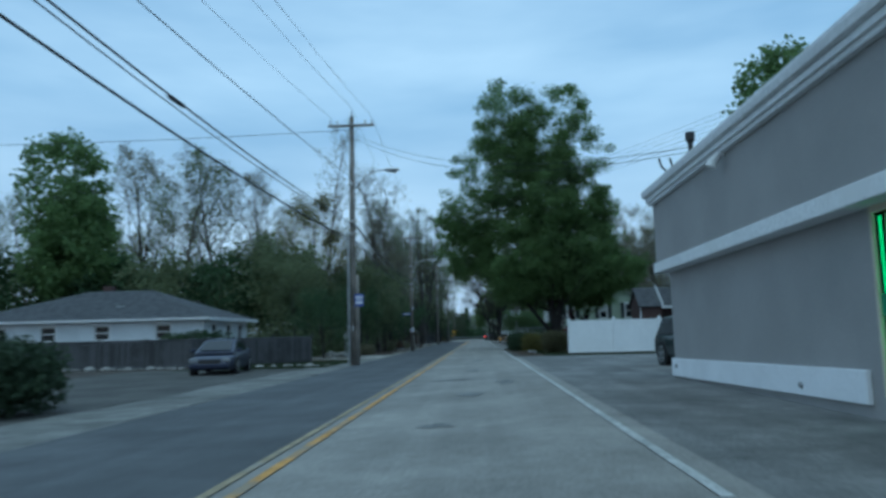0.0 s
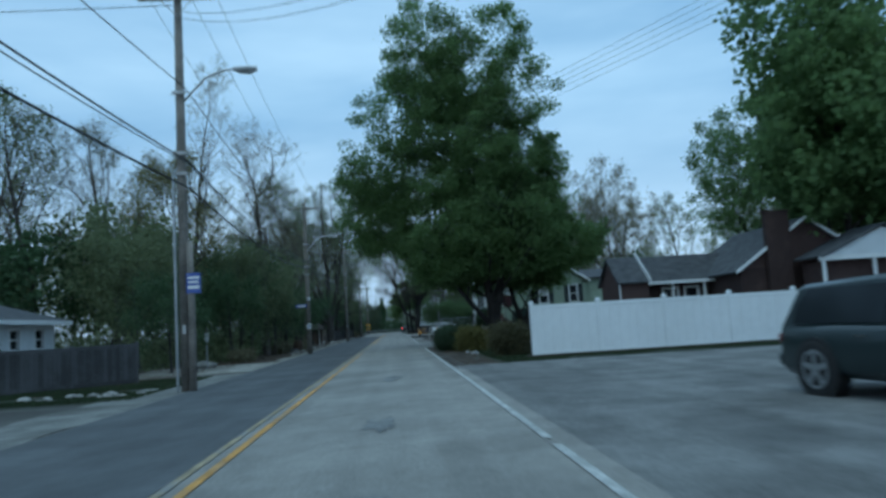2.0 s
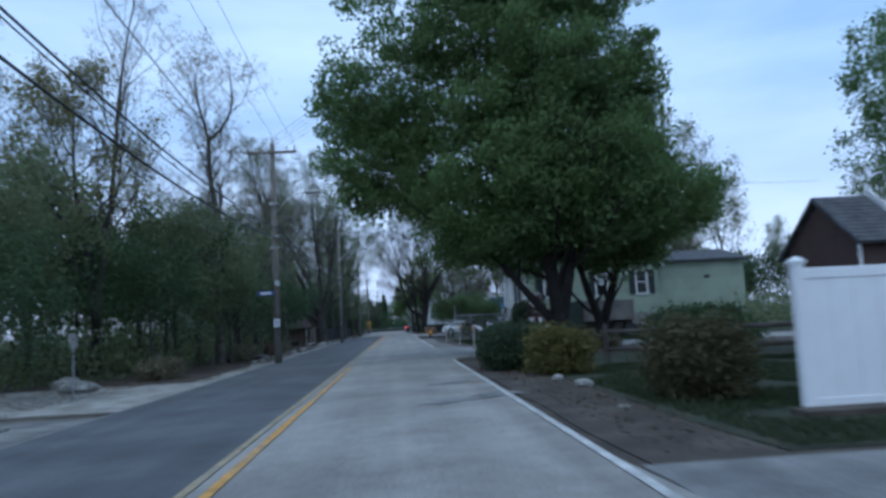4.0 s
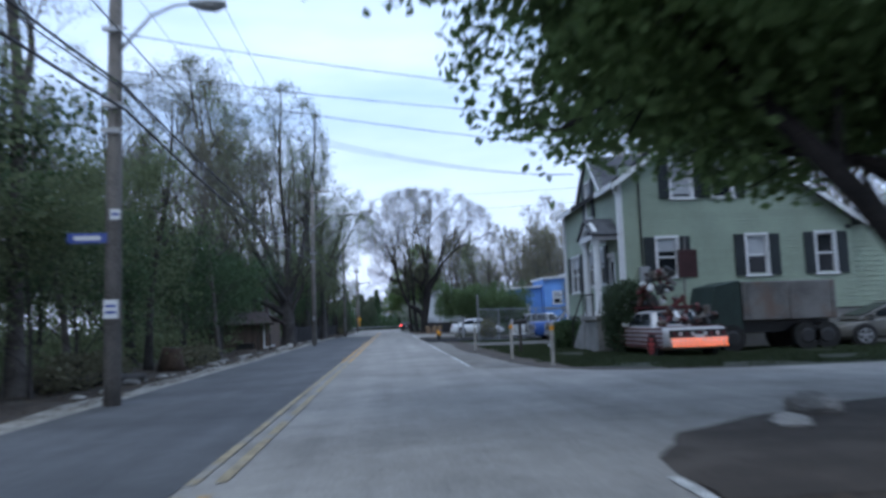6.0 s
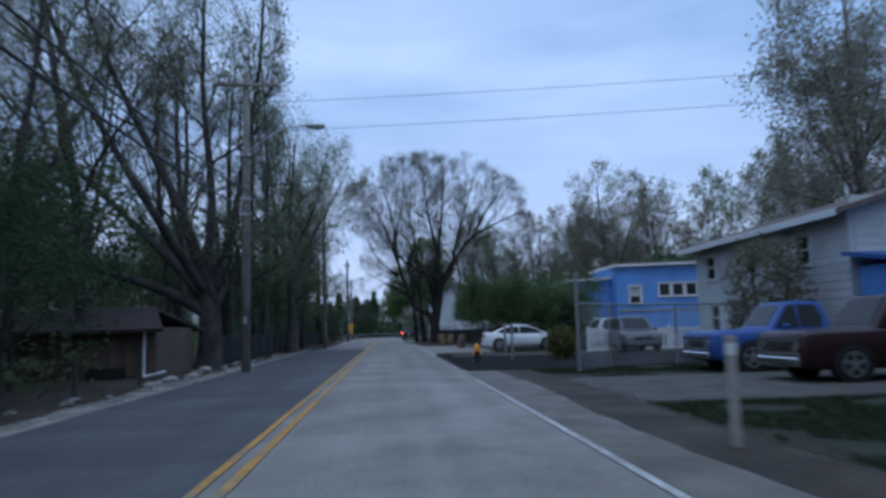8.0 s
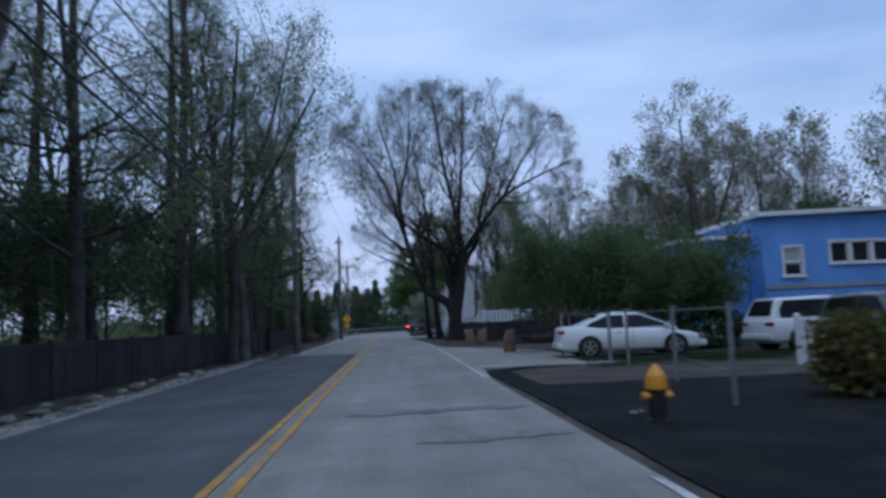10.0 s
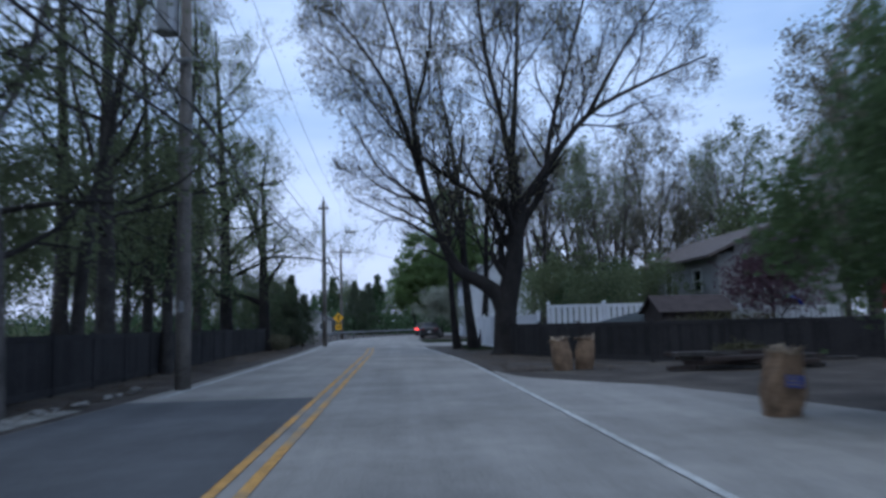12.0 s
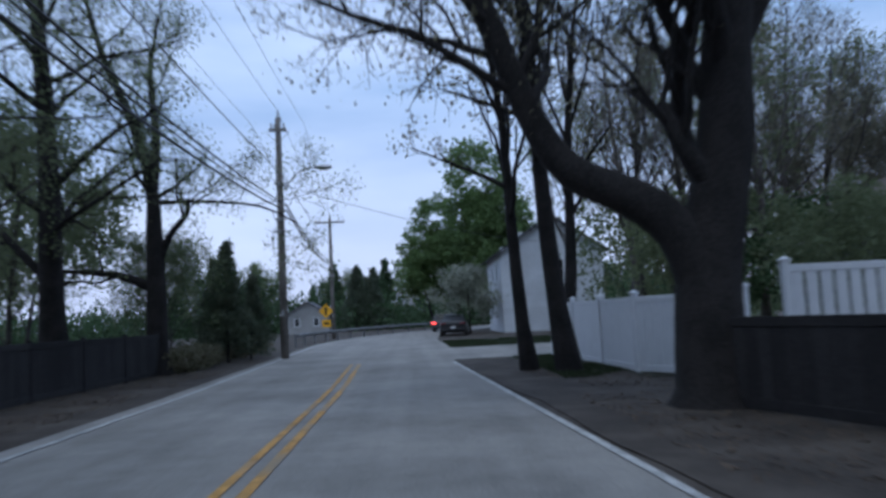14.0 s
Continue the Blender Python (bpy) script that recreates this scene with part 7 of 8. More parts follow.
part("trim_band", Shape().box(12.9, 18.5, 116.955, 116.998, 2.0, 2.12), M_SIDING_GREY, bl)

# the two-storey house behind the trucks
th = thing("two_storey_house", "white-sided two-storey house with a brown roof", "house")
tm = along_y(13.0)
twins = [(-105.0, -104.2, 3.0, 4.0), (-101.6, -100.8, 3.0, 4.0), (-98.2, -97.4, 3.0, 4.0), (-104.8, -104, 0.9, 2.0)]
wall(th, tm, lambda z: (-106, -95.4), -0.1, 4.5, twins, True, M_SIDING_PALE, M_SIDING_PALE, course=0.25)
for w_ in twins:
    window(th, tm, *w_, False)
wall(th, along_x(95.4), lambda z: (13.17 + (0 if z < 4.5 else (z - 4.5) * 3.4), 21 - (0 if z < 4.5 else (z - 4.5) * 3.4)), -0.1, 5.55, [(15, 15.8, 3.0, 4.0)], True, M_SIDING_PALE, M_SIDING_PALE, course=0.25)
window(th, along_x(95.4), 15, 15.8, 3.0, 4.0, False)
part("wall", Shape().box(13.17, 21, 105.84, 106, -0.1, 4.5).box(20.84, 21, 95.57, 105.8, -0.1, 4.5), M_SIDING_PALE, th)
slab(th, [(12.4, 95.0, 4.4), (12.4, 106.5, 4.4), (17, 106.5, 5.75), (17, 95.0, 5.75)], 0.14, M_SHINGLE_BROWN)
slab(th, [(21.6, 95.0, 4.4), (21.6, 106.5, 4.4), (17, 106.5, 5.75), (17, 95.0, 5.75)], 0.14, M_SHINGLE_BROWN)
part("fascia", Shape().box(12.34, 12.4, 95.0, 106.5, 4.2, 4.41), M_TRIM, th, "white eave board")
part("lean_to_wall", Shape().box(13.2, 19.0, 93.0, 95.36, -0.1, 2.75), M_BLUE_WALL, th, "blue painted lean-to")
slab(th, [(12.7, 92.6, 2.78), (19.4, 92.6, 2.78), (19.4, 95.36, 3.2), (12.7, 95.36, 3.2)], 0.12, M_TARP, "lean_to_roof", "blue lean-to roof")
part("lean_to_fascia", Shape().box(12.66, 19.4, 92.55, 92.6, 2.6, 2.8), M_TRIM, th)

# late houses
lh = thing("brown_roofed_house", "grey house with a brown gable roof behind the fence", "house")
wall(lh, along_x(150.0), lambda z: (15.2 + (0 if z < 4.2 else (z - 4.2) * 1.9), 21.4 - (0 if z < 4.2 else (z - 4.2) * 1.9)), -0.1, 5.8, [(17, 17.9, 2.6, 3.7)], True, M_SIDING_GREY, M_SIDING_GREY, course=0.25)
window(lh, along_x(150.0), 17, 17.9, 2.6, 3.7, False)
wall(lh, along_y(15.2), lambda z: (-161, -150.17), -0.1, 4.25, [(-153, -152, 2.6, 3.7), (-157, -156, 2.6, 3.7)], True, M_SIDING_GREY, M_SIDING_GREY, course=0.25)
for u in (-153, -157):
    window(lh, along_y(15.2), u, u + 1, 2.6, 3.7, False)
slab(lh, [(14.5, 149.5, 4.25), (14.5, 161.5, 4.25), (18.3, 161.5, 5.95), (18.3, 149.5, 5.95)], 0.14, M_SHINGLE_BROWN)
slab(lh, [(22.1, 149.5, 4.25), (22.1, 161.5, 4.25), (18.3, 161.5, 5.95), (18.3, 149.5, 5.95)], 0.14, M_SHINGLE_BROWN)
part("wall", Shape().box(15.37, 21.4, 160.84, 161, -0.1, 4.25).box(21.24, 21.4, 150.17, 160.8, -0.1, 4.25), M_SIDING_GREY, lh)
M_SHED_ROOF = mat("dark_brown_shed_shingles", (0.06, 0.045, 0.042), 0.9, 0.65, 3.0, 22, 0.4)
shed = thing("garden_shed", "small dark brown wooden shed", "shed", Matrix.Translation((10.55, 142.6, ez(11, 143))) @ Matrix.Scale(0.82, 4))
for k in range(15):
    part("board", Shape().box(-1.6 + k * 0.213, -1.6 + k * 0.213 + 0.2, -1.25, -1.22, 0, 1.9), M_BROWN_BOARD, shed)
part("wall", Shape().box(-1.58, 1.58, -1.219, 1.25, 0, 1.9), M_BROWN_BOARD, shed)
part("gable", Shape().prism([(-1.25, 1.9), (1.25, 1.9), (0, 2.55)], "x", -1.58, 1.58), M_BROWN_BOARD, shed)
for s_ in (-1, 1):
    slab(shed, [(-1.8, s_ * 1.45, 1.85), (1.8, s_ * 1.45, 1.85), (1.8, 0, 2.65), (-1.8, 0, 2.65)], 0.06, M_SHED_ROOF)
wh = thing("white_house", "tall white house at the side street corner", "house", Matrix.Translation((-0.6, 0, 0)))
wall(wh, along_x(186.0), lambda z: (6.8 + (0 if z < 5.6 else (z - 5.6) * 1.5), 14 - (0 if z < 5.6 else (z - 5.6) * 1.5)), -0.1, 7.9, [(10.4, 11.2, 3.6, 4.9)], True, M_SIDING_WHITE, M_SIDING_WHITE, course=0.25)
window(wh, along_x(186.0), 10.4, 11.2, 3.6, 4.9, False)
wall(wh, along_y(6.8), lambda z: (-195, -186.17), -0.1, 5.6, [(-189, -188.2, 3.6, 4.9), (-192, -191.2, 3.6, 4.9)], True, M_SIDING_WHITE, M_SIDING_WHITE, course=0.25)
slab(wh, [(6.3, 185.6, 5.4), (6.3, 195.5, 5.4), (10.4, 195.5, 8.1), (10.4, 185.6, 8.1)], 0.14, M_SHINGLE)
slab(wh, [(14.5, 185.6, 5.4), (14.5, 195.5, 5.4), (10.4, 195.5, 8.1), (10.4, 185.6, 8.1)], 0.14, M_SHINGLE)
fh = thing("grey_house", "grey gabled house beyond the bend", "house", Matrix.Translation((-3.8, 71.8, 0)) @ Matrix.Scale(0.74, 4))
wall(fh, along_x(203.0), lambda z: (-15 + (0 if z < 3 else (z - 3) * 1.7), -8.2 - (0 if z < 3 else (z - 3) * 1.7)), -0.1, 4.9, [(-13.6, -12.8, 1.2, 2.4), (-10.6, -9.8, 1.2, 2.4)], True, M_SIDING_GREY, M_SIDING_GREY, course=0.25)
for u in (-13.6, -10.6):
    window(fh, along_x(203.0), u, u + 0.8, 1.2, 2.4, False)
slab(fh, [(-15.4, 202.6, 2.85), (-15.4, 212, 2.85), (-11.6, 212, 5.1), (-11.6, 202.6, 5.1)], 0.12, M_SHINGLE)
slab(fh, [(-7.8, 202.6, 2.85), (-7.8, 212, 2.85), (-11.6, 212, 5.1), (-11.6, 202.6, 5.1)], 0.12, M_SHINGLE)
part("wall", Shape().box(-8.36, -8.2, 203.17, 211.5, -0.1, 3.0), M_SIDING_GREY, fh)
bw = thing("barn_shed", "low brown boarded shed with a dark roof behind the trees", "shed")
for k in range(26):
    part("board", Shape().box(-14.2 + k * 0.24, -14.2 + k * 0.24 + 0.225, 100.46, 100.5, -0.3, 1.6), M_TAN_BOARD, bw)
part("wall", Shape().box(-14.2, -7.96, 100.505, 105, -0.3, 1.6), M_TAN_BOARD, bw)
slab(bw, [(-14.6, 100.0, 1.55), (-7.6, 100.0, 1.55), (-8.6, 102.6, 2.35), (-14.6, 102.6, 2.35)], 0.12, M_SHED_ROOF)
slab(bw, [(-14.6, 105.4, 1.55), (-7.6, 105.4, 1.55), (-8.6, 102.6, 2.35), (-14.6, 102.6, 2.35)], 0.12, M_SHED_ROOF)
part("downspout", Shape().tube([(-8.3, 100.38, 1.5), (-8.3, 100.38, 0.0)], 0.05, 8), M_TRIM, bw, "white downspout")
part("splash_pipe", Shape().tube([(-8.3, 100.3, -0.02), (-7.7, 100.7, 0.12)], 0.05, 8), M_TRIM, bw, "white drain pipe")
part("bulkhead", Shape().box(-9.9, -8.9, 99.7, 100.4, -0.3, 0.32), M_BLACK, bw)


# ---- vehicles ----
def car(label, m, colour, length=4.7, width=1.82, height=1.45, kind="sedan", rim=None, lit=False, category="car", name="car"):
    """Front towards +x, middle of the wheelbase at the origin, tyres at z 0."""
    t = thing(name, label, category, m, "parked cars")
    L, W, H = length / 2, width / 2, height
    wr = 0.37 if kind in ("suv", "truck") else 0.33
    belt = H * (0.6 if kind in ("suv", "truck") else 0.63)
    low = 0.26 if kind in ("suv", "truck") else 0.2

    def ring(x, top, w, bottom):
        return [(x, -w * 0.86, bottom), (x, -w * 0.98, bottom + 0.1), (x, -w, (bottom + top) * 0.55), (x, -w * 0.96, top - 0.06), (x, -w * 0.86, top),
                (x, w * 0.86, top), (x, w * 0.96, top - 0.06), (x, w, (bottom + top) * 0.55), (x, w * 0.98, bottom + 0.1), (x, w * 0.86, bottom)]
    if kind == "sedan":
        st = [(-L, belt - 0.1, 0.8 * W, low + 0.22), (-L + 0.05, belt + 0.06, 0.88 * W, low + 0.08), (-L + 0.3, belt + 0.11, 0.95 * W, low + 0.02), (-L + 0.8, belt + 0.09, W, low), (-0.6, belt - 0.01, W, low), (0.8, belt - 0.03, W, low),
              (L - 1.0, belt - 0.1, 0.99 * W, low), (L - 0.5, belt - 0.17, 0.95 * W, low), (L - 0.15, belt - 0.27, 0.85 * W, low + 0.02), (L, belt - 0.42, 0.7 * W, low + 0.1)]
        cab = [(-L + 0.45, belt + 0.05, 0, 0), (-L + 1.45, H - 0.07, 0, 0), (-0.45, H, 0, 0), (0.25, H - 0.04, 0, 0), (1.5, belt - 0.03, 0, 0)]
    elif kind == "boxy":
        st = [(-L, belt - 0.12, 0.92 * W, low + 0.2), (-L + 0.05, belt - 0.03, 0.97 * W, low + 0.08), (-L + 0.6, belt, W, low), (-L + 1.2, belt, W, low), (0.8, belt, W, low), (L - 0.9, belt - 0.03, W, low), (L - 0.1, belt - 0.07, 0.96 * W, low + 0.02), (L, belt - 0.14, 0.92 * W, low + 0.12)]
        cab = [(-L + 1.15, belt, 0.86 * W, 0), (-L + 1.5, H - 0.05, 0.74 * W, 0), (-0.35, H, 0.76 * W, 0), (0.25, H - 0.03, 0.75 * W, 0), (0.9, belt, 0.86 * W, 0)]
    elif kind == "suv":
        st = [(-L, belt - 0.05, 0.86 * W, low + 0.15), (-L + 0.12, belt + 0.02, 0.95 * W, low), (-0.9, belt + 0.02, W, low), (0.9, belt, W, low), (L - 0.8, belt - 0.06, W, low), (L - 0.15, belt - 0.14, 0.93 * W, low), (L, belt - 0.35, 0.82 * W, low + 0.08)]
        cab = [(-L + 0.06, belt + 0.02, 0.86 * W, 0), (-L + 0.35, H - 0.05, 0.72 * W, 0), (-0.3, H, 0.74 * W, 0), (0.35, H - 0.04, 0.72 * W, 0), (1.15, belt, 0.86 * W, 0)]
    else:
        st = [(-L, belt - 0.02, 0.95 * W, low + 0.2), (-L + 0.06, belt, W, low + 0.1), (-0.6, belt, W, low), (0.9, belt, W, low), (L - 0.3, belt - 0.02, W, low), (L - 0.04, belt - 0.05, 0.97 * W, low + 0.06), (L, belt - 0.3, 0.95 * W, low + 0.1)]
        cab = [(-0.75, belt, 0.88 * W, 0), (-0.6, H - 0.04, 0.76 * W, 0), (0.0, H, 0.77 * W, 0), (0.45, H - 0.04, 0.75 * W, 0), (0.95, belt, 0.88 * W, 0)]
    part("body", Shape().loft([ring(*s) for s in st]), colour, t, bevel=0.02, smooth=True)
    # painted cabin with leaning sides, and the window panes set in it
    def side(z):
        return 0.88 * W - 0.2 * W * (z - belt) / (H - belt)
    part("cabin", Shape().loft([[(x, -side(belt), belt - 0.08), (x, -side(max(z - 0.06, belt)), max(z - 0.06, belt - 0.06)), (x, -0.8 * side(z), z), (x, 0.8 * side(z), z), (x, side(max(z - 0.06, belt)), max(z - 0.06, belt - 0.06)), (x, side(belt), belt - 0.08)] for x, z, _, _ in cab]), colour, t, bevel=0.015)
    z0, z1 = belt + 0.03, H - 0.12
    def rear_x(z):
        return cab[0][0] + (cab[1][0] - cab[0][0]) * max(0.0, z - belt) / (cab[1][1] - belt) + 0.16
    def front_x(z):
        return cab[4][0] + (cab[3][0] - cab[4][0]) * max(0.0, z - belt) / (cab[3][1] - belt) - 0.16
    mx = (cab[2][0] + cab[3][0]) / 2 - 0.1
    zm = (z0 + z1) / 2
    for s in (-1, 1):
        for outline in (((rear_x(z0) + 0.1, z0), (rear_x(zm), zm), (rear_x(z1) + 0.08, z1), (mx - 0.03, z1), (mx - 0.03, z0)), ((mx + 0.03, z0), (mx + 0.03, z1), (front_x(z1), z1), (front_x(zm), zm), (front_x(z0), z0))):
            part("side_window", Shape().loft([[(x, s * (side(z) + d), z) for x, z in outline] for d in (-0.03, 0.007)]), M_GLASS, t, "dark window glass")
        part("mirror", Shape().box(cab[4][0] - 0.45, cab[4][0] - 0.3, s * 0.93 * W - 0.02 if s > 0 else -0.93 * W - 0.18, s * 0.93 * W + 0.18 if s > 0 else -0.93 * W + 0.02, belt - 0.01, belt + 0.12), colour, t, bevel=0.03)
    for name_, p, q, out in (("rear_window", cab[0], cab[1], -1), ("windscreen", cab[4], cab[3], 1)):
        ends = []
        for f in (0.12, 0.9):
            z = belt + (q[1] - belt) * f
            x = p[0] + (q[0] - p[0]) * f
            ends.append((x, z, 0.8 * side(z)))
        (xa, za, wa), (xb, zb, wb_) = ends
        n = Vector((zb - za, 0, xa - xb)).normalized() * out * (1 if out * (zb - za) > 0 else -1)
        n = n if n.z > 0 else -n
        ring_ = [Vector((xa, -wa, za)), Vector((xa, wa, za)), Vector((xb, wb_, zb)), Vector((xb, -wb_, zb))]
        part(name_, Shape().loft([[p_ + n * d for p_ in ring_] for d in (-0.02, 0.012)]), M_GLASS, t, "dark window glass")
    wb = length * 0.295
    for sx in (-1, 1):
        for sy in (-1, 1):
            y0 = sy * (W - 0.2)
            y1 = sy * (W + 0.012)
            arch = Shape().tube([(sx * wb, y0, wr), (sx * wb, sy * (W + 0.004), wr)], wr + 0.06, 20)
            part("wheel_arch", arch, M_BLACK, t)
            wh_ = part("wheel", Shape().tube([(sx * wb, y0, wr), (sx * wb, y0 + sy * 0.02, wr), (sx * wb, y1, wr), (sx * wb, y1 + sy * 0.015, wr)], [wr * 0.95, wr, wr, wr * 0.9], 22), M_TYRE, t, "black tyre")
            ri = Shape().tube([(sx * wb, y1 + sy * 0.012, wr), (sx * wb, y1 + sy * 0.022, wr)], [wr * 0.2, wr * 0.17], 10)
            for q in range(5):
                ri.box(-0.035, 0.035, y1 + sy * 0.016 - 0.006, y1 + sy * 0.016 + 0.006, wr * 0.15, wr * 0.66, Matrix.Translation((sx * wb, 0, wr)) @ Matrix.Rotation(q * 1.2566, 4, "Y"))
            for q in range(16):
                ri.box(-wr * 0.14, wr * 0.14, y1 + sy * 0.014 - 0.006, y1 + sy * 0.014 + 0.006, wr * 0.6, wr * 0.7, Matrix.Translation((sx * wb, 0, wr)) @ Matrix.Rotation(q * 0.3927, 4, "Y"))
            part("rim", ri, rim or M_RIM, wh_, "five-spoke wheel rim")
    for sy in (-1, 1):
        part("head_lamp", Shape().box(L - 0.2, L - 0.02, sy * 0.5 * W if sy > 0 else -0.88 * W, sy * 0.88 * W if sy > 0 else -0.5 * W, belt - 0.4, belt - 0.24), M_HEAD, t, bevel=0.02)
        part("tail_lamp", Shape().box(-L - 0.006, -L + 0.18, sy * 0.5 * W if sy > 0 else -0.9 * W, sy * 0.9 * W if sy > 0 else -0.5 * W, belt - (0.13 if kind == "sedan" else 0.24), belt - (0.02 if kind == "sedan" else 0.1)), M_TAIL_LIT if lit else M_TAIL, t, bevel=0.02)
    part("grille", Shape().box(L - 0.12, L + 0.006, -0.45 * W, 0.45 * W, belt - 0.46, belt - 0.28), M_BLACK, t, bevel=0.01)
    if kind == "truck":
        part("grille_surround", Shape().box(L + 0.008, L + 0.03, -0.9 * W, 0.9 * W, belt - 0.52, belt - 0.46).box(L + 0.008, L + 0.03, -0.9 * W, 0.9 * W, belt - 0.24, belt - 0.18), M_CHROME, t, "chrome grille surround")
        for sy in (-1, 1):
            part("headlight", Shape().tube([(L - 0.02, sy * 0.72 * W, belt - 0.35), (L + 0.03, sy * 0.72 * W, belt - 0.35), (L + 0.035, sy * 0.72 * W, belt - 0.35)], [0.11, 0.11, 0.08], 14), M_CHROME, t, "round chrome headlight")
        for k in range(9):
            part("grille_bar", Shape().box(L + 0.008, L + 0.018, -0.5 * W + k * 0.125 * W - 0.008, -0.5 * W + k * 0.125 * W + 0.008, belt - 0.46, belt - 0.24), M_CHROME, t)
    part("front_bumper", Shape().box(L - 0.2, L + 0.07, -0.85 * W, 0.85 * W, low + 0.08, low + 0.26), M_CHROME if kind == "truck" else colour, t, bevel=0.03)
    part("rear_bumper", Shape().box(-L - 0.07, -L + 0.2, -0.88 * W, 0.88 * W, low + 0.12, low + 0.3), M_CHROME if kind == "truck" else colour, t, bevel=0.03)
    part("number_plate", Shape().box(-L - 0.08, -L - 0.071, -0.15, 0.15, low + 0.32, low + 0.45), M_SIGN_WHITE, t)
    for sy in (-1, 1):
        part("door_handle", Shape().box(-0.5, -0.35, sy * (W + 0.0) - 0.012, sy * (W + 0.0) + 0.012, belt - 0.14, belt - 0.11), M_CHROME, t)
        part("side_seam", Shape().box(0.02, 0.03, sy * W * 1.001 - 0.003, sy * W * 1.001 + 0.003, low + 0.15, belt - 0.08), M_BLACK, t)
    return t


def at(x, y, heading):
    """A car's place; heading in degrees from +x."""
    return pose(x, y, ez(x, y) + 0.01, 0, 0, heading)


car("dark blue sedan parked beside the grey fence", at(-10.7, 34.2, -82), paint("dark_blue_paint", (0.012, 0.018, 0.045)))
car("dark green SUV parked behind the store", at(6.95, 25.1, -84), paint("dark_green_paint", (0.014, 0.024, 0.026)), 4.35, 1.74, 1.57, "suv", name="suv")
car("blue older pickup truck on the gravel drive", at(10.5, 94.6, 180), paint("truck_blue_paint", (0.03, 0.09, 0.3)), 5.1, 1.95, 1.8, "truck", category="truck", name="pickup_truck")
car("dark maroon older pickup truck on the gravel drive", at(10.6, 90.6, 180), paint("maroon_paint", (0.03, 0.01, 0.012)), 5.1, 1.95, 1.8, "truck", category="truck", name="pickup_truck")
car("dark grey SUV facing the road behind the gate", at(11.5, 110.6, -94), paint("grey_paint", (0.09, 0.1, 0.11)), 4.6, 1.82, 1.68, "suv", name="suv")
car("white sedan parked on the dirt beside the fence", at(7.5, 118.4, -6), paint("white_paint", (0.72, 0.74, 0.76)), 4.65, 1.83, 1.46)
car("white SUV parked behind the picket fence", at(13.7, 117.4, 6), paint("white_paint_suv", (0.68, 0.7, 0.72)), 4.7, 1.85, 1.72, "suv", name="suv")
car("dark sedan parked on the lawn at the bend", at(2.75, 186.0, 84), paint("black_paint", (0.015, 0.015, 0.018)))
car("dull beige sedan parked beside the side street", at(16.4, 75.6, 172), paint("dull_beige_paint", (0.12, 0.115, 0.105)), 4.7, 1.82, 1.45)
car("small car with red tail lamps lit ahead on the road", at(2.9, 199.0, 74), paint("far_car_paint", (0.05, 0.05, 0.055)), 4.5, 1.78, 1.55, "suv", lit=True)
# the decorated car with red and white stripes
art = car("white boxy car with red stripes and lit amber rear", at(8.2, 74.75, 93), paint("art_white_paint", (0.5, 0.49, 0.49)), 4.9, 1.85, 1.38, "boxy", rim=M_RIM_RED, category="car", name="striped_car")
M_STRIPE = plain("red_stripe_paint", (0.11, 0.018, 0.022), 0.5)
for k in range(5):
    z = 0.28 + k * 0.125
    for s in (-1, 1):
        part("stripe", Shape().box(-2.2, 2.2, s * 0.934 - 0.006, s * 0.934 + 0.006, z, z + 0.06), M_STRIPE, art, "dark red painted stripe")
for k in range(6):
    part("stripe", Shape().box(-2.34 + k * 0.18, -2.25 + k * 0.18, -0.8, 0.8, 0.868, 0.878), M_STRIPE, art)
part("rear_panel", Shape().box(-2.475, -2.452, -0.84, 0.84, 0.58, 0.78), M_BLACK, art, "dark panel with pale marks")
for k in range(9):
    part("panel_mark", Shape().box(-2.482, -2.476, -0.78 + k * 0.18, -0.7 + k * 0.18, 0.62, 0.72), M_SIGN_WHITE if k % 2 else M_STRIPE, art)
for i in range(13):
    for j in range(3):
        u = -0.82 + i * 0.127 + 0.03 * (j % 2)
        part("rear_light", Shape().box(-2.545, -2.53, u, u + 0.065, 0.32 + j * 0.09, 0.365 + j * 0.09), M_AMBER_LIT, art, "lit amber lamp")
part("roof_rack", Shape().box(-1.0, 0.9, -0.62, 0.62, 1.42, 1.47).box(-0.95, -0.9, -0.6, 0.6, 1.38, 1.45).box(0.8, 0.85, -0.6, 0.6, 1.38, 1.45), M_STRIPE, art)
rj = random.Random(4)
junk = thing("scrap_sculpture", "pile of red and white ornaments stacked on the car roof", "sculpture", pose(8.2, 74.75, ez(8.3, 74.3) + 1.48, 0, 0, 93))
M_RED_RUST = mat("red_brown_rust", (0.085, 0.038, 0.03), 0.85, 0.6, 6.0, 40, 0.4)
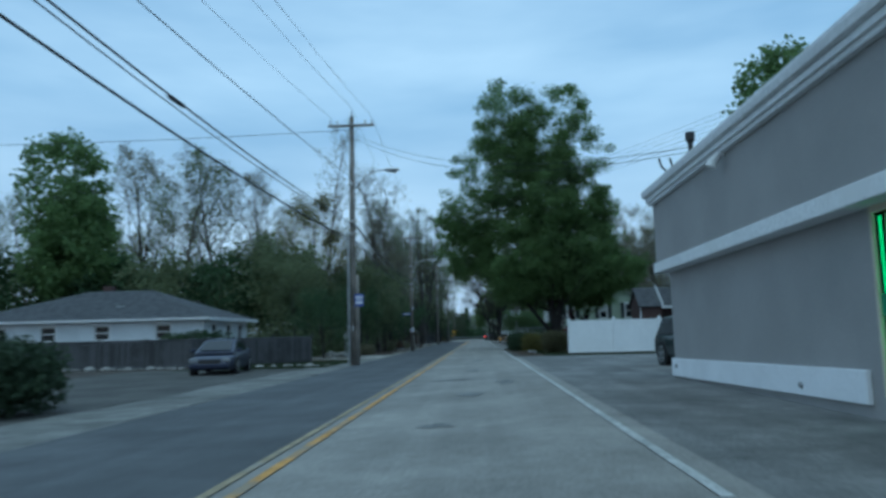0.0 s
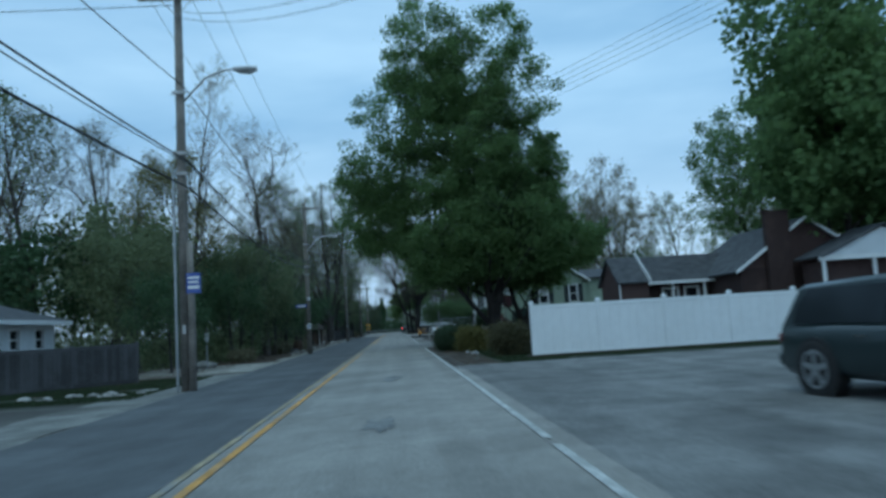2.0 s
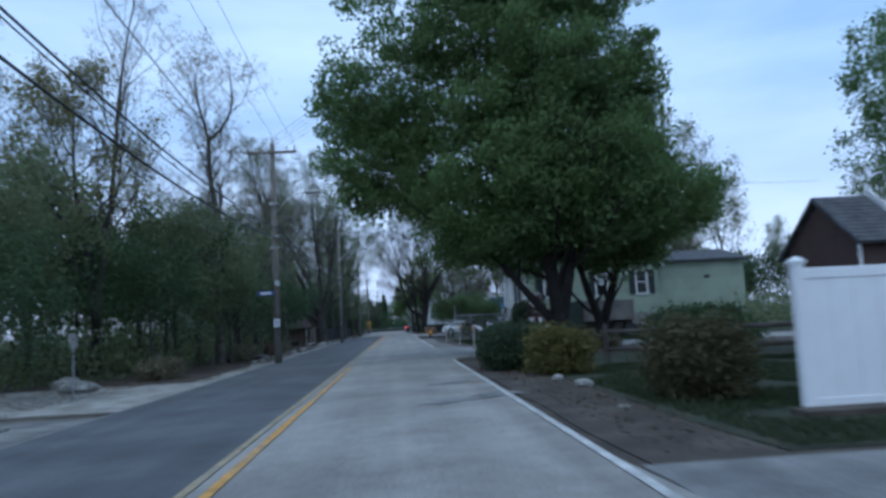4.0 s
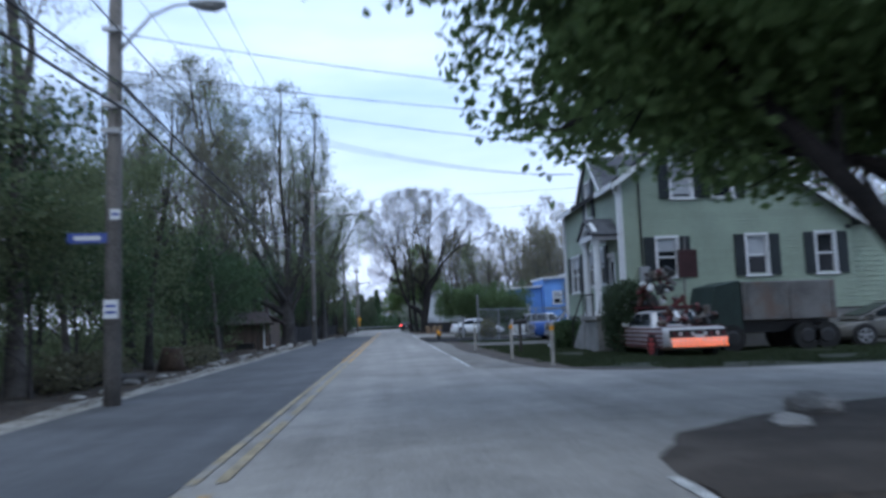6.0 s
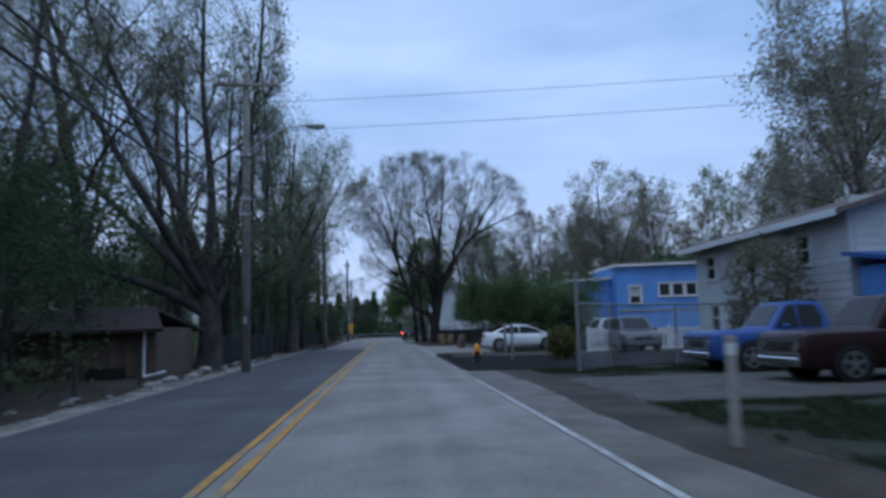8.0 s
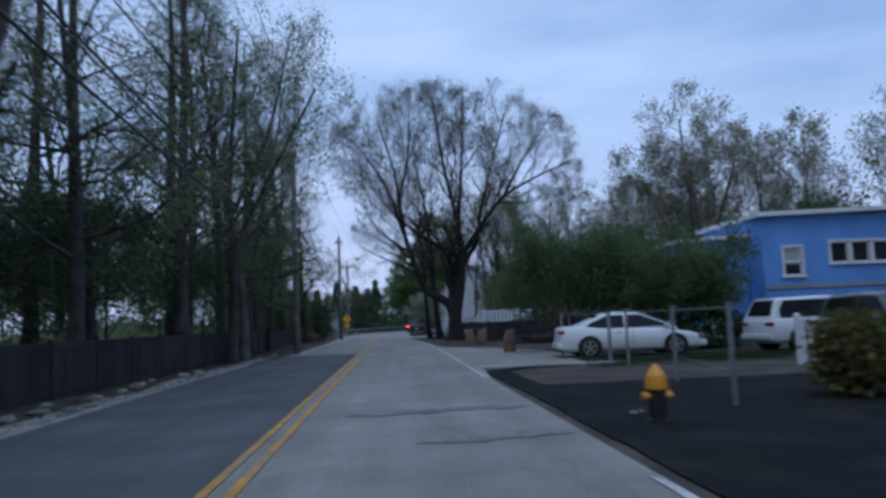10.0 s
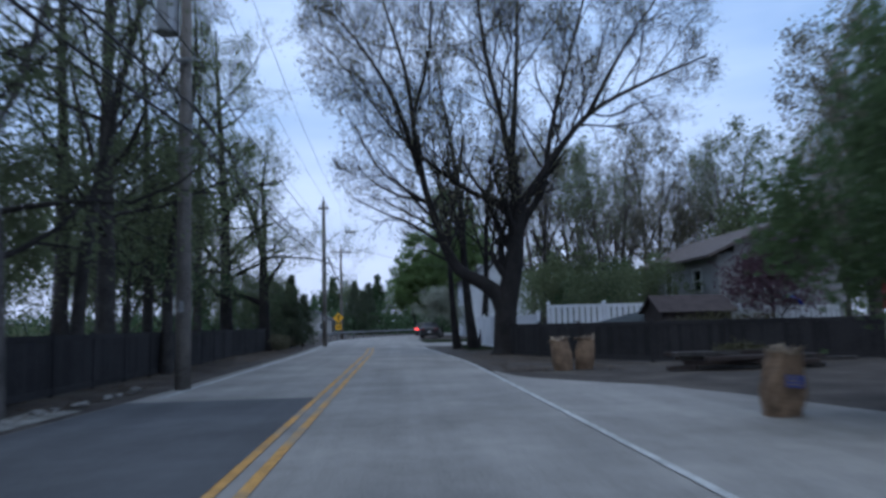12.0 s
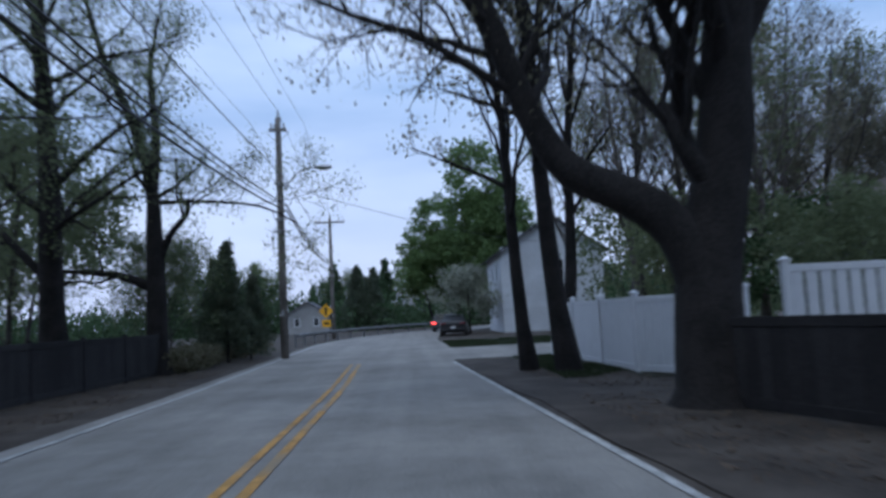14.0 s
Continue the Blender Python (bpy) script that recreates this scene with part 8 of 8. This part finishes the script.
for k in range(104):
    h = rj.uniform(0.0, 1.0) ** 1.5
    r = 0.62 * (1 - 0.75 * h)
    c = Vector((rj.uniform(-1.0, 0.8) * (1 - 0.6 * h), rj.uniform(-r, r), h * 1.15 + 0.06)) if k < 64 else Vector((rj.uniform(-2.25, -1.45), rj.uniform(-0.75, 0.75), rj.uniform(0.0, 0.5) ** 1.3 - 0.52))
    w = rj.uniform(0.05, 0.16)
    q = Matrix.Translation(c) @ Euler((rj.uniform(0, 3), rj.uniform(0, 3), rj.uniform(0, 3))).to_matrix().to_4x4()
    part("ornament", Shape().box(-w, w, -w * 0.5, w * 0.5, -w * 0.7, w * 0.7, q) if k % 3 else Shape().tube([q @ Vector((0, 0, -w * 2)), q @ Vector((0, 0, w * 2))], [w * 0.4, w * 0.5], 7), (M_STRIPE, M_BLACK, M_STEEL_RUST, M_RED_RUST, M_SIGN_WHITE if k % 4 == 0 else M_STEEL_RUST, M_BLACK)[k % 6], junk, bevel=0.008 if k % 3 else 0)
fl = thing("broad_flag_board", "dark board raised on a pole over the striped car", "ornament", pose(8.95, 74.9, ez(9, 74) - 0.25, 0, 0, 0))
part("post", Shape().tube([(0, 0, 0), (0.25, 0, 3.9)], 0.03, 6), M_STEEL_RUST, fl)
part("board", Shape().box(-0.02, 0.62, -0.03, 0.03, 2.6, 3.5, Matrix.Shear("XZ", 4, (0.18, 0.0))), mat("dark_red_board", (0.05, 0.02, 0.022), 0.8, 0.7), fl, bevel=0.02)
# box trailer
tr = thing("dump_trailer", "grey steel dump body with dark green front on wheels", "trailer", pose(11.6, 75.3, ez(13, 74.6), 0, 0, 0))
part("box", Shape().box(-0.9, 2.1, -0.95, 0.95, 0.95, 2.15), M_STEEL_RUST, tr, "rust-stained grey steel box", 0.03)
for k in range(3):
    part("rib", Shape().box(-0.75 + k * 1.35, -0.7 + k * 1.35, -0.99, -0.952, 0.97, 2.13), M_STEEL_RUST, tr)
part("cab", Shape().loft([[(x, -0.9 * w, 0.6), (x, -0.9 * w, z), (x, 0.9 * w, z), (x, 0.9 * w, 0.6)] for x, z, w in ((-1.9, 1.5, 0.9), (-1.75, 2.05, 0.96), (-1.1, 2.2, 1.0), (-0.92, 2.2, 1.0))]), M_GREEN_STEEL, tr, "dark green front", 0.03)
part("chassis", Shape().box(-1.8, 2.1, -0.5, 0.5, 0.55, 0.94), M_BLACK, tr, bevel=0.02)
for xx in (-1.3, 1.1, 1.75):
    for s in (-1, 1):
        w_ = part("wheel", Shape().tube([(xx, s * 0.65, 0.42), (xx, s * 0.92, 0.42)], 0.42, 18), M_TYRE, tr)
        part("rim", Shape().tube([(xx, s * 0.92, 0.42), (xx, s * 0.94, 0.42)], [0.24, 0.2], 12), M_BLACK, w_)


# ---- fences ----
def panel_fence(name, label, pts, height, material, spacing=2.35, post=0.13, boards=0, gap=0.0, group="", z_off=0.04, cap=True, lift=None):
    """Panels between posts along a line; boards: laid as upright boards, else a full panel with a groove for each board."""
    t = thing(name, label, "fence")
    for (xa, ya), (xb, yb) in zip(pts, pts[1:]):
        d = Vector((xb - xa, yb - ya, 0))
        n = max(1, round(d.length / spacing))
        ang = math.atan2(d.y, d.x)
        for i in range(n + 1):
            x, y = xa + d.x * i / n, ya + d.y * i / n
            z = ez(x, y)
            m = Matrix.Translation((x, y, z)) @ Matrix.Rotation(ang, 4, "Z")
            if i < n or (xb, yb) == pts[-1]:
                part("post", Shape().box(-post / 2, post / 2, -post / 2, post / 2, -0.1, height + 0.06, m), material, t, bevel=0.006)
                if cap:
                    part("post_cap", Shape().loft([[m @ Vector((sx * post * w, sy * post * w, zz)) for sx, sy in ((-1, -1), (1, -1), (1, 1), (-1, 1))] for w, zz in ((0.62, height + 0.06), (0.62, height + 0.09), (0.05, height + 0.15))]), material, t)
            if i < n:
                L = d.length / n
                part("rail", Shape().box(post / 2, L - post / 2, -0.035, 0.035, z_off, z_off + 0.14, m), material, t, bevel=0.006)
                part("rail", Shape().box(post / 2, L - post / 2, -0.035, 0.035, height - 0.13, height, m), material, t, bevel=0.006)
                if boards:
                    for k in range(boards):
                        w = (L - post) / boards
                        u = post / 2 + k * w
                        part("slat", Shape().box(u + gap * w / 2, u + w - gap * w / 2, -0.022, 0.022 if not gap else 0.01, z_off + 0.141, height - 0.131, m), material, t)
    return t


panel_fence("vinyl_fence", "tall white vinyl privacy fence beside the parking lot", [(4.88, 41.0), (7.15, 41.05), (9.5, 41.25), (11.85, 41.4), (14.2, 41.5), (23.6, 41.7)], 1.72, M_VINYL, boards=7, gap=0.02)
strip("fence_kerb", 4.6, 23.8, 40.55, 40.95, M_DIRT, "low dark soil bed under the fence", 0.05, 31, 0.06, thick=0.1)
panel_fence("vinyl_fence", "white vinyl fence with upright slats and post caps", [(6.2, 147.2), (11.2, 147.4)], 2.0, M_VINYL, 2.4, boards=9, gap=0.25)
panel_fence("vinyl_fence", "white vinyl fence behind the purple-leaved tree", [(15.4, 148.4), (20.2, 148.6)], 1.75, M_VINYL, 2.4, boards=9, gap=0.25)
panel_fence("vinyl_fence", "white vinyl privacy fence along the verge", [(4.15, 157.6), (4.6, 150.6), (5.9, 148.2)], 1.62, M_VINYL, 2.4, boards=12, gap=0.06)
panel_fence("picket_fence", "white picket fence in front of the blue house", [(9.6, 111.6), (16, 112.0)], 1.1, M_VINYL, 2.0, 0.1, boards=12, gap=0.45)
panel_fence("board_fence", "weathered grey board fence before the ranch house", [(-29, 40.4), (-14.6, 40.7), (-9.4, 45.2)], 1.5, M_GREY_BOARD, 2.4, 0.1, boards=15, gap=0.05, cap=False)
panel_fence("dark_fence", "dark stained board fence under the trees", [(-8.0, 106.5), (-7.6, 118), (-7.6, 131), (-7.9, 142), (-8.3, 151), (-8.0, 158)], 1.28, M_DARK_BOARD, 2.4, 0.1, boards=10, gap=0.05, cap=False)
panel_fence("dark_fence", "low dark stained board fence beside the verge", [(4.0, 144.9), (5.6, 139.6), (7.2, 137.0), (13.5, 135.6)], 1.22, M_DARK_BOARD, 2.4, 0.1, boards=12, gap=0.04, cap=False)
# split rail fence
sr = thing("split_rail_fence", "weathered split rail fence along the lawn", "fence")
prev = None
for k in range(6):
    x, y = 5.3 + k * 2.4, 50.9 - k * 0.75
    z = ez(x, y)
    part("post", Shape().tube([(x, y, z - 0.1), (x, y, z + 1.05)], [0.075, 0.065], 7), M_RAIL, sr)
    if prev:
        for h in (0.42, 0.86):
            part("rail", Shape().tube([(prev[0] - 0.1, prev[1], z + h), ((prev[0] + x) / 2, (prev[1] + y) / 2, z + h - 0.02), (x + 0.1, y, z + h)], [0.045, 0.06, 0.045], 6), M_RAIL, sr)
    prev = (x, y)
# chain link gate with steel posts
cg = thing("chain_link_fence", "grey chain link fence with steel posts and a gate bar", "fence")
cl = [(4.9, 95.2), (6.4, 97.2), (9.0, 98.6), (11.6, 100.0)]
for x, y in cl:
    part("post", Shape().tube([(x, y, ez(x, y) - 0.1), (x, y, ez(x, y) + (2.75 if x == 4.9 else 1.95))], 0.05 if x == 4.9 else 0.035, 8), M_STEEL, cg)
part("post", Shape().tube([(6.0, 115.3, 0), (6.0, 115.3, 1.45)], 0.055, 8), M_STEEL, cg, "thick pale gate post")
for (xa, ya), (xb, yb) in zip(cl, cl[1:]):
    part("top_rail", Shape().tube([(xa, ya, 1.9), (xb, yb, 1.9)], 0.025, 6), M_STEEL, cg)
    net = Shape()
    n = 22
    for k in range(-8, n):
        for s in (0, 1):
            f0, f1 = k / n, (k + 8) / n
            z0, z1 = (0.05, 1.88) if s == 0 else (1.88, 0.05)
            if f0 < 0:
                z0, f0 = z0 + (z1 - z0) * (-f0) / (f1 - f0), 0
            if f1 > 1:
                z1, f1 = z0 + (z1 - z0) * (1 - f0) / (f1 - f0), 1
            net.tube([(xa + (xb - xa) * f0, ya + (yb - ya) * f0, z0), (xa + (xb - xa) * f1, ya + (yb - ya) * f1, z1)], 0.004, 3, False)
    part("netting", net, M_STEEL, cg)
yf = thing("wire_fence", "thin steel posts with wire along the yard", "fence")
yp = [(4.6, 104.5), (5.3, 108.5), (5.6, 112.4), (5.5, 119.2), (6.6, 122.6)]
for x, y in yp:
    part("post", Shape().tube([(x, y, ez(x, y) - 0.05), (x, y, ez(x, y) + 1.5)], 0.035, 6), M_STEEL, yf)
for (xa, ya), (xb, yb) in zip(yp, yp[1:]):
    for h in (0.5, 0.95, 1.4):
        part("strand", Shape().tube([(xa, ya, h), (xb, yb, h)], 0.006 if h > 1 else 0.0025, 4), M_STEEL, yf)

# guard rail at the bend
gr = thing("guard_rail", "grey steel guard rail round the bend", "guard rail")
rail = []
for k in range(13):
    y = 178 + k * 3.0
    x = centre(y) - 4.3
    rail.append((x, y, 0.62))
    part("post", Shape().box(x - 0.2, x - 0.08, y - 0.08, y + 0.08, ez(x, y), 0.75), M_RAIL_STEEL, gr)
for a, b in zip(rail, rail[1:]):
    part("beam", Shape().tube([a, b], [0.11, 0.11], 6), M_RAIL_STEEL, gr)

# ---- small things ----
M_OLD_WHITE = mat("old_white_post_paint", (0.42, 0.41, 0.38), 0.8, 0.65, 3.0, 30, 0.2, stain=(0.2, 0.18, 0.15), stain_scale=3.0, stain_amount=0.6)
for k, (x, y, h, top) in enumerate(((4.0, 71.3, 1.12, True), (3.55, 75.1, 1.16, True), (3.28, 82.7, 1.15, False))):
    mp = thing("marker_post", "white wooden marker post" + (" with an amber reflector" if top else "") + " on the verge", "post", Matrix.Translation((x, y, ez(x, y))), "marker posts")
    part("post", Shape().box(-0.043, 0.043, -0.043, 0.043, -0.1, h), M_OLD_WHITE, mp, bevel=0.008)
    part("reflector", Shape().box(-0.045, 0.045, -0.046, 0.046, h - 0.2, h - 0.08), M_AMBER if top else M_SIGN_WHITE, mp)
mb = thing("mailbox", "dark mailbox on a post beside the porch", "mailbox", Matrix.Translation((4.6, 79.5, ez(4.6, 79.5))))
part("post", Shape().box(-0.05, 0.05, -0.05, 0.05, -0.1, 1.05), M_RAIL, mb, bevel=0.006)
part("box", Shape().prism([(-0.09, 1.05), (0.09, 1.05), (0.09, 1.16), (0.06, 1.23), (-0.06, 1.23), (-0.09, 1.16)], "x", -0.24, 0.24), M_BLACK, mb)
hy = thing("fire_hydrant", "black fire hydrant with a yellow top", "hydrant", Matrix.Translation((3.07, 103.4, ez(3.1, 104))) @ Matrix.Scale(0.86, 4))
part("barrel", Shape().tube([(0, 0, 0), (0, 0, 0.06), (0, 0, 0.07), (0, 0, 0.5)], [0.17, 0.17, 0.13, 0.13], 12), M_BLACK, hy)
part("bonnet", Shape().tube([(0, 0, 0.5), (0, 0, 0.56), (0, 0, 0.7), (0, 0, 0.8), (0, 0, 0.86)], [0.16, 0.16, 0.14, 0.07, 0.03], 12), M_AMBER, hy, "yellow bonnet")
for s in (-1, 1):
    part("outlet", Shape().tube([(s * 0.1, 0, 0.4), (s * 0.22, 0, 0.4)], 0.06, 8), M_AMBER, hy)
M_KRAFT = mat("brown_kraft_paper", (0.25, 0.165, 0.105), 0.9, 0.6, 4.0, 30, 0.5, stain=(0.14, 0.09, 0.06), stain_scale=3.0, stain_amount=0.5)
M_KRAFT_IN = mat("pale_paper_edge", (0.46, 0.36, 0.26), 0.9, 0.7, 5.0, 30, 0.3)


def paper_bag(label, x, y, tilt, turn, seed, printed=False, w=0.215, d=0.175, h=0.83):
    """A stuffed yard-waste bag: crumpled sides, a ragged open mouth and leaves inside."""
    bag = thing("paper_bag", label, "paper bag", pose(x, y, ez(x, y) - 0.01, tilt * 0.4, tilt, turn), "yard waste bags")
    n = 28

    def rim(f, grow=1.0, lift=0.0):
        pts = []
        for k in range(n):
            a = 2 * math.pi * k / n
            c_, s_ = math.cos(a), math.sin(a)
            r = 1.0 / (abs(c_) ** 4 + abs(s_) ** 4) ** 0.25
            bulge = 0.92 + 0.26 * math.sin(math.pi * min(1.0, f * 0.95 + 0.08)) + 0.13 * noise.noise(Vector((c_ * 2.6 + seed, s_ * 2.6, f * 4.5)))
            z = h * f + (0.09 * noise.noise(Vector((c_ * 2 + seed, s_ * 2, 7.0))) if f > 0.95 else 0.0)
            pts.append((w * r * c_ * bulge * grow, d * r * s_ * bulge * grow, z + lift))
        return pts
    part("side", Shape().loft([rim(i / 11) for i in range(12)]), M_KRAFT, bag)
    rj_ = random.Random(seed)
    top = rim(1.0)
    for k in range(0, n, 4):
        a, b, c = (Vector(top[(k + q) % n]) for q in (0, 2, 4))
        out = Vector((b.x, b.y, 0)).normalized() * rj_.uniform(-0.02, 0.09)
        up = Vector((0, 0, rj_.uniform(-0.08, 0.13)))
        ring_ = [a, b, c, c + up * 0.7 + out, b + up + out * 1.3, a + up * 0.8 + out]
        part("flap", Shape().loft([[p + Vector((0, 0, e)) + out.normalized() * e for p in ring_] for e in (0.003, 0.011)]), M_KRAFT_IN, bag, "torn pale paper flap")
    part("leaves_inside", Shape().loft([rim(0.96, 0.9, -0.03), rim(1.0, 0.86, 0.015), rim(1.0, 0.4, 0.06)]), M_LITTER, bag, "dry leaves filling the bag")
    if printed:
        part("print_block", Shape().box(-0.12, 0.12, -d * 1.24 - 0.006, -d * 1.24 + 0.05, h * 0.5, h * 0.68), M_SIGN_BLUE, bag, "blue printed block")
        for k in range(3):
            part("print_bar", Shape().box(-0.11, 0.1 - 0.03 * k, -d * 1.24 - 0.009, -d * 1.24 - 0.007, h * 0.53 + k * 0.045, h * 0.53 + k * 0.045 + 0.018), M_KRAFT_IN, bag)
    return bag


paper_bag("brown paper yard bag with a torn open top on the dirt", 3.95, 134.6, -7, 14, 3.0)
paper_bag("brown paper yard bag with pale flaps folded over", 4.53, 134.75, 5, -10, 8.0)
paper_bag("brown paper yard bag with blue print beside the drive", 4.45, 124.4, 5, 12, 14.0, True)
wp = thing("timber_pile", "low pile of old timbers and boards", "timber", Matrix.Translation((8.7, 133.2, ez(8.7, 133))))
rt = random.Random(9)
for k in range(14):
    a = rt.uniform(-0.25, 0.25)
    q = Matrix.Translation((rt.uniform(-1, 1), rt.uniform(-0.5, 0.5), 0.08 + 0.11 * (k // 4))) @ Matrix.Rotation(a, 4, "Z")
    part("timber", Shape().box(-1.6, 1.6, -0.08, 0.08, -0.05, 0.05, q), (M_RAIL, M_BROWN_BOARD)[k % 2], wp, bevel=0.008)
M_BLUE_CLOTH = mat("blue_umbrella_cloth", (0.03, 0.06, 0.42), 0.8, 0.8, 4, 30, 0.1)
M_RED_CLOTH = mat("dull_red_cloth", (0.3, 0.03, 0.035), 0.85, 0.75, 4, 30, 0.2)
bu = thing("patio_umbrella", "blue patio umbrella tilted behind the fence", "umbrella", pose(18.9, 150.0, ez(18.9, 150), 0, 0, 20))
part("pole", Shape().tube([(0, 0, 0), (0, 0, 2.2)], 0.022, 8), M_STEEL, bu)
for k in range(8):
    a0, a1 = k * math.pi / 4, (k + 1) * math.pi / 4
    tilt_ = Matrix.Translation((0, 0, 2.2)) @ Matrix.Rotation(0.5, 4, "Y")
    rim_ = [tilt_ @ Vector((0.62 * math.cos(a), 0.62 * math.sin(a), -0.32)) for a in (a0, a1)]
    tip_ = tilt_ @ Vector((0, 0, 0.06))
    drop_ = Vector((0, 0, -0.012))
    part("canopy_panel", Shape().loft([[tip_, rim_[0], rim_[1]], [tip_ + drop_, rim_[0] + drop_, rim_[1] + drop_]]), M_BLUE_CLOTH, bu)
ru = thing("furled_umbrella", "dull red umbrella furled on its pole", "umbrella", Matrix.Translation((21.1, 146.4, ez(21.1, 146))))
part("pole", Shape().tube([(0, 0, 0), (0, 0, 2.95)], 0.02, 8), M_STEEL, ru)
part("cloth", Shape().tube([(0, 0, 1.45), (0, 0, 1.5), (0, 0, 2.2), (0, 0, 2.85)], [0.1, 0.16, 0.11, 0.03], 10), M_RED_CLOTH, ru)
vc = thing("covered_boat", "dark tarpaulin covered boat behind the low fence", "boat", pose(8.9, 144.3, ez(9, 144), 0, 0, 5))
part("cover", Shape().loft([[(x, -w, 0.5), (x, -w * 0.8, 0.5 + h * 0.6), (x, 0, 0.5 + h), (x, w * 0.8, 0.5 + h * 0.6), (x, w, 0.5)] for x, w, h in ((-2.4, 0.3, 0.35), (-1.2, 0.85, 0.75), (0.4, 1.0, 1.1), (1.4, 0.95, 0.95), (2.2, 0.8, 0.5))]), mat("dark_tarp", (0.035, 0.045, 0.048), 0.7, 0.7, 2, 15, 0.3), vc)
part("trailer_frame", Shape().box(-2.3, 2.1, -0.6, 0.6, 0.3, 0.49), M_BLACK, vc, bevel=0.02)
for s in (-1, 1):
    part("wheel", Shape().tube([(0.5, s * 0.75, 0.3), (0.5, s * 0.95, 0.3)], 0.3, 14), M_TYRE, vc)
# roadside stones
rs = random.Random(12)
stones = [lump(1.0, k) for k in range(6)]


def stone(x, y, r, label="pale rough stone beside the road", group="roadside stones"):
    ob = new("stone", stones[rs.randrange(6)])
    ob.matrix_basis = Matrix.Translation((x, y, ez(x, y) + r * 0.3)) @ Matrix.Rotation(rs.uniform(0, 6), 4, "Z") @ Matrix.Diagonal((r, r * rs.uniform(0.7, 1), r * rs.uniform(0.7, 1.1), 1))
    tagged(ob, label, "stone", group)


for k in range(54):
    f = k / 53
    stone(-21.5 + 14.2 * f + rs.uniform(-0.2, 0.2), 39.6 - 0.9 * f + rs.uniform(-0.35, 0.35), rs.uniform(0.08, 0.24))
for x, y, r in ((3.3, 47.6, 0.14), (3.4, 45.8, 0.2), (3.1, 42.5, 0.08), (4.8, 57.4, 0.15), (3.3, 53.0, 0.12), (4.0, 59.9, 0.2), (4.85, 60.9, 0.3), (3.4, 57.1, 0.17), (5.0, 57.3, 0.16), (4.2, 56.2, 0.1), (-9.3, 54.8, 0.45), (-10.6, 57, 0.5)):
    stone(x, y, r)
for k in range(44):
    y = 69 + k * 1.15 + rs.uniform(-0.4, 0.4)
    stone(-6.9 + rs.uniform(-0.35, 0.3), y, rs.uniform(0.08, 0.22))
for k in range(46):
    stone(-6.15 + rs.uniform(-0.15, 0.15), 104 + k * 0.62, rs.uniform(0.05, 0.13), "small pale stone along the road edge", "edge stones")
for x, y, r in ((3.05, 104.3, 0.06), (3.2, 104.42, 0.045), (3.85, 105.6, 0.055)):
    stone(x, y, r, "pale stone lying on the drive verge", "drive stones")
lgw = thing("fallen_log", "pale fallen log lying at the wood edge", "log", pose(-8.0, 72.5, ez(-8, 72.5) + 0.14, 0, 0, 58))
part("bark", Shape().tube([(-1.7, 0, 0), (0, 0.1, 0.05), (1.6, 0, 0.0)], [0.17, 0.15, 0.12], 9), M_RAIL, lgw, smooth=True)
st2 = thing("old_stump", "weathered round stump at the wood edge", "stump", Matrix.Translation((-7.9, 79.0, ez(-7.9, 79))))
part("bark", Shape().tube([(0, 0, -0.05), (0, 0, 0.4), (0.05, 0, 0.8)], [0.5, 0.4, 0.34], 12), M_LOG, st2, smooth=True)
part("cut_face", Shape().tube([(0.05, 0, 0.8), (0.05, 0, 0.81)], [0.31, 0.3], 12), M_RAIL, st2)
for x, y in ((-7.3, 92.6), (-7.4, 97.2)):
    wp2 = thing("white_stake", "pale wooden stake leaning at the road edge", "post", Matrix.Translation((x, y, ez(x, y))))
    part("post", Shape().box(-0.04, 0.04, -0.04, 0.04, -0.1, 0.95), M_RAIL, wp2, bevel=0.006)
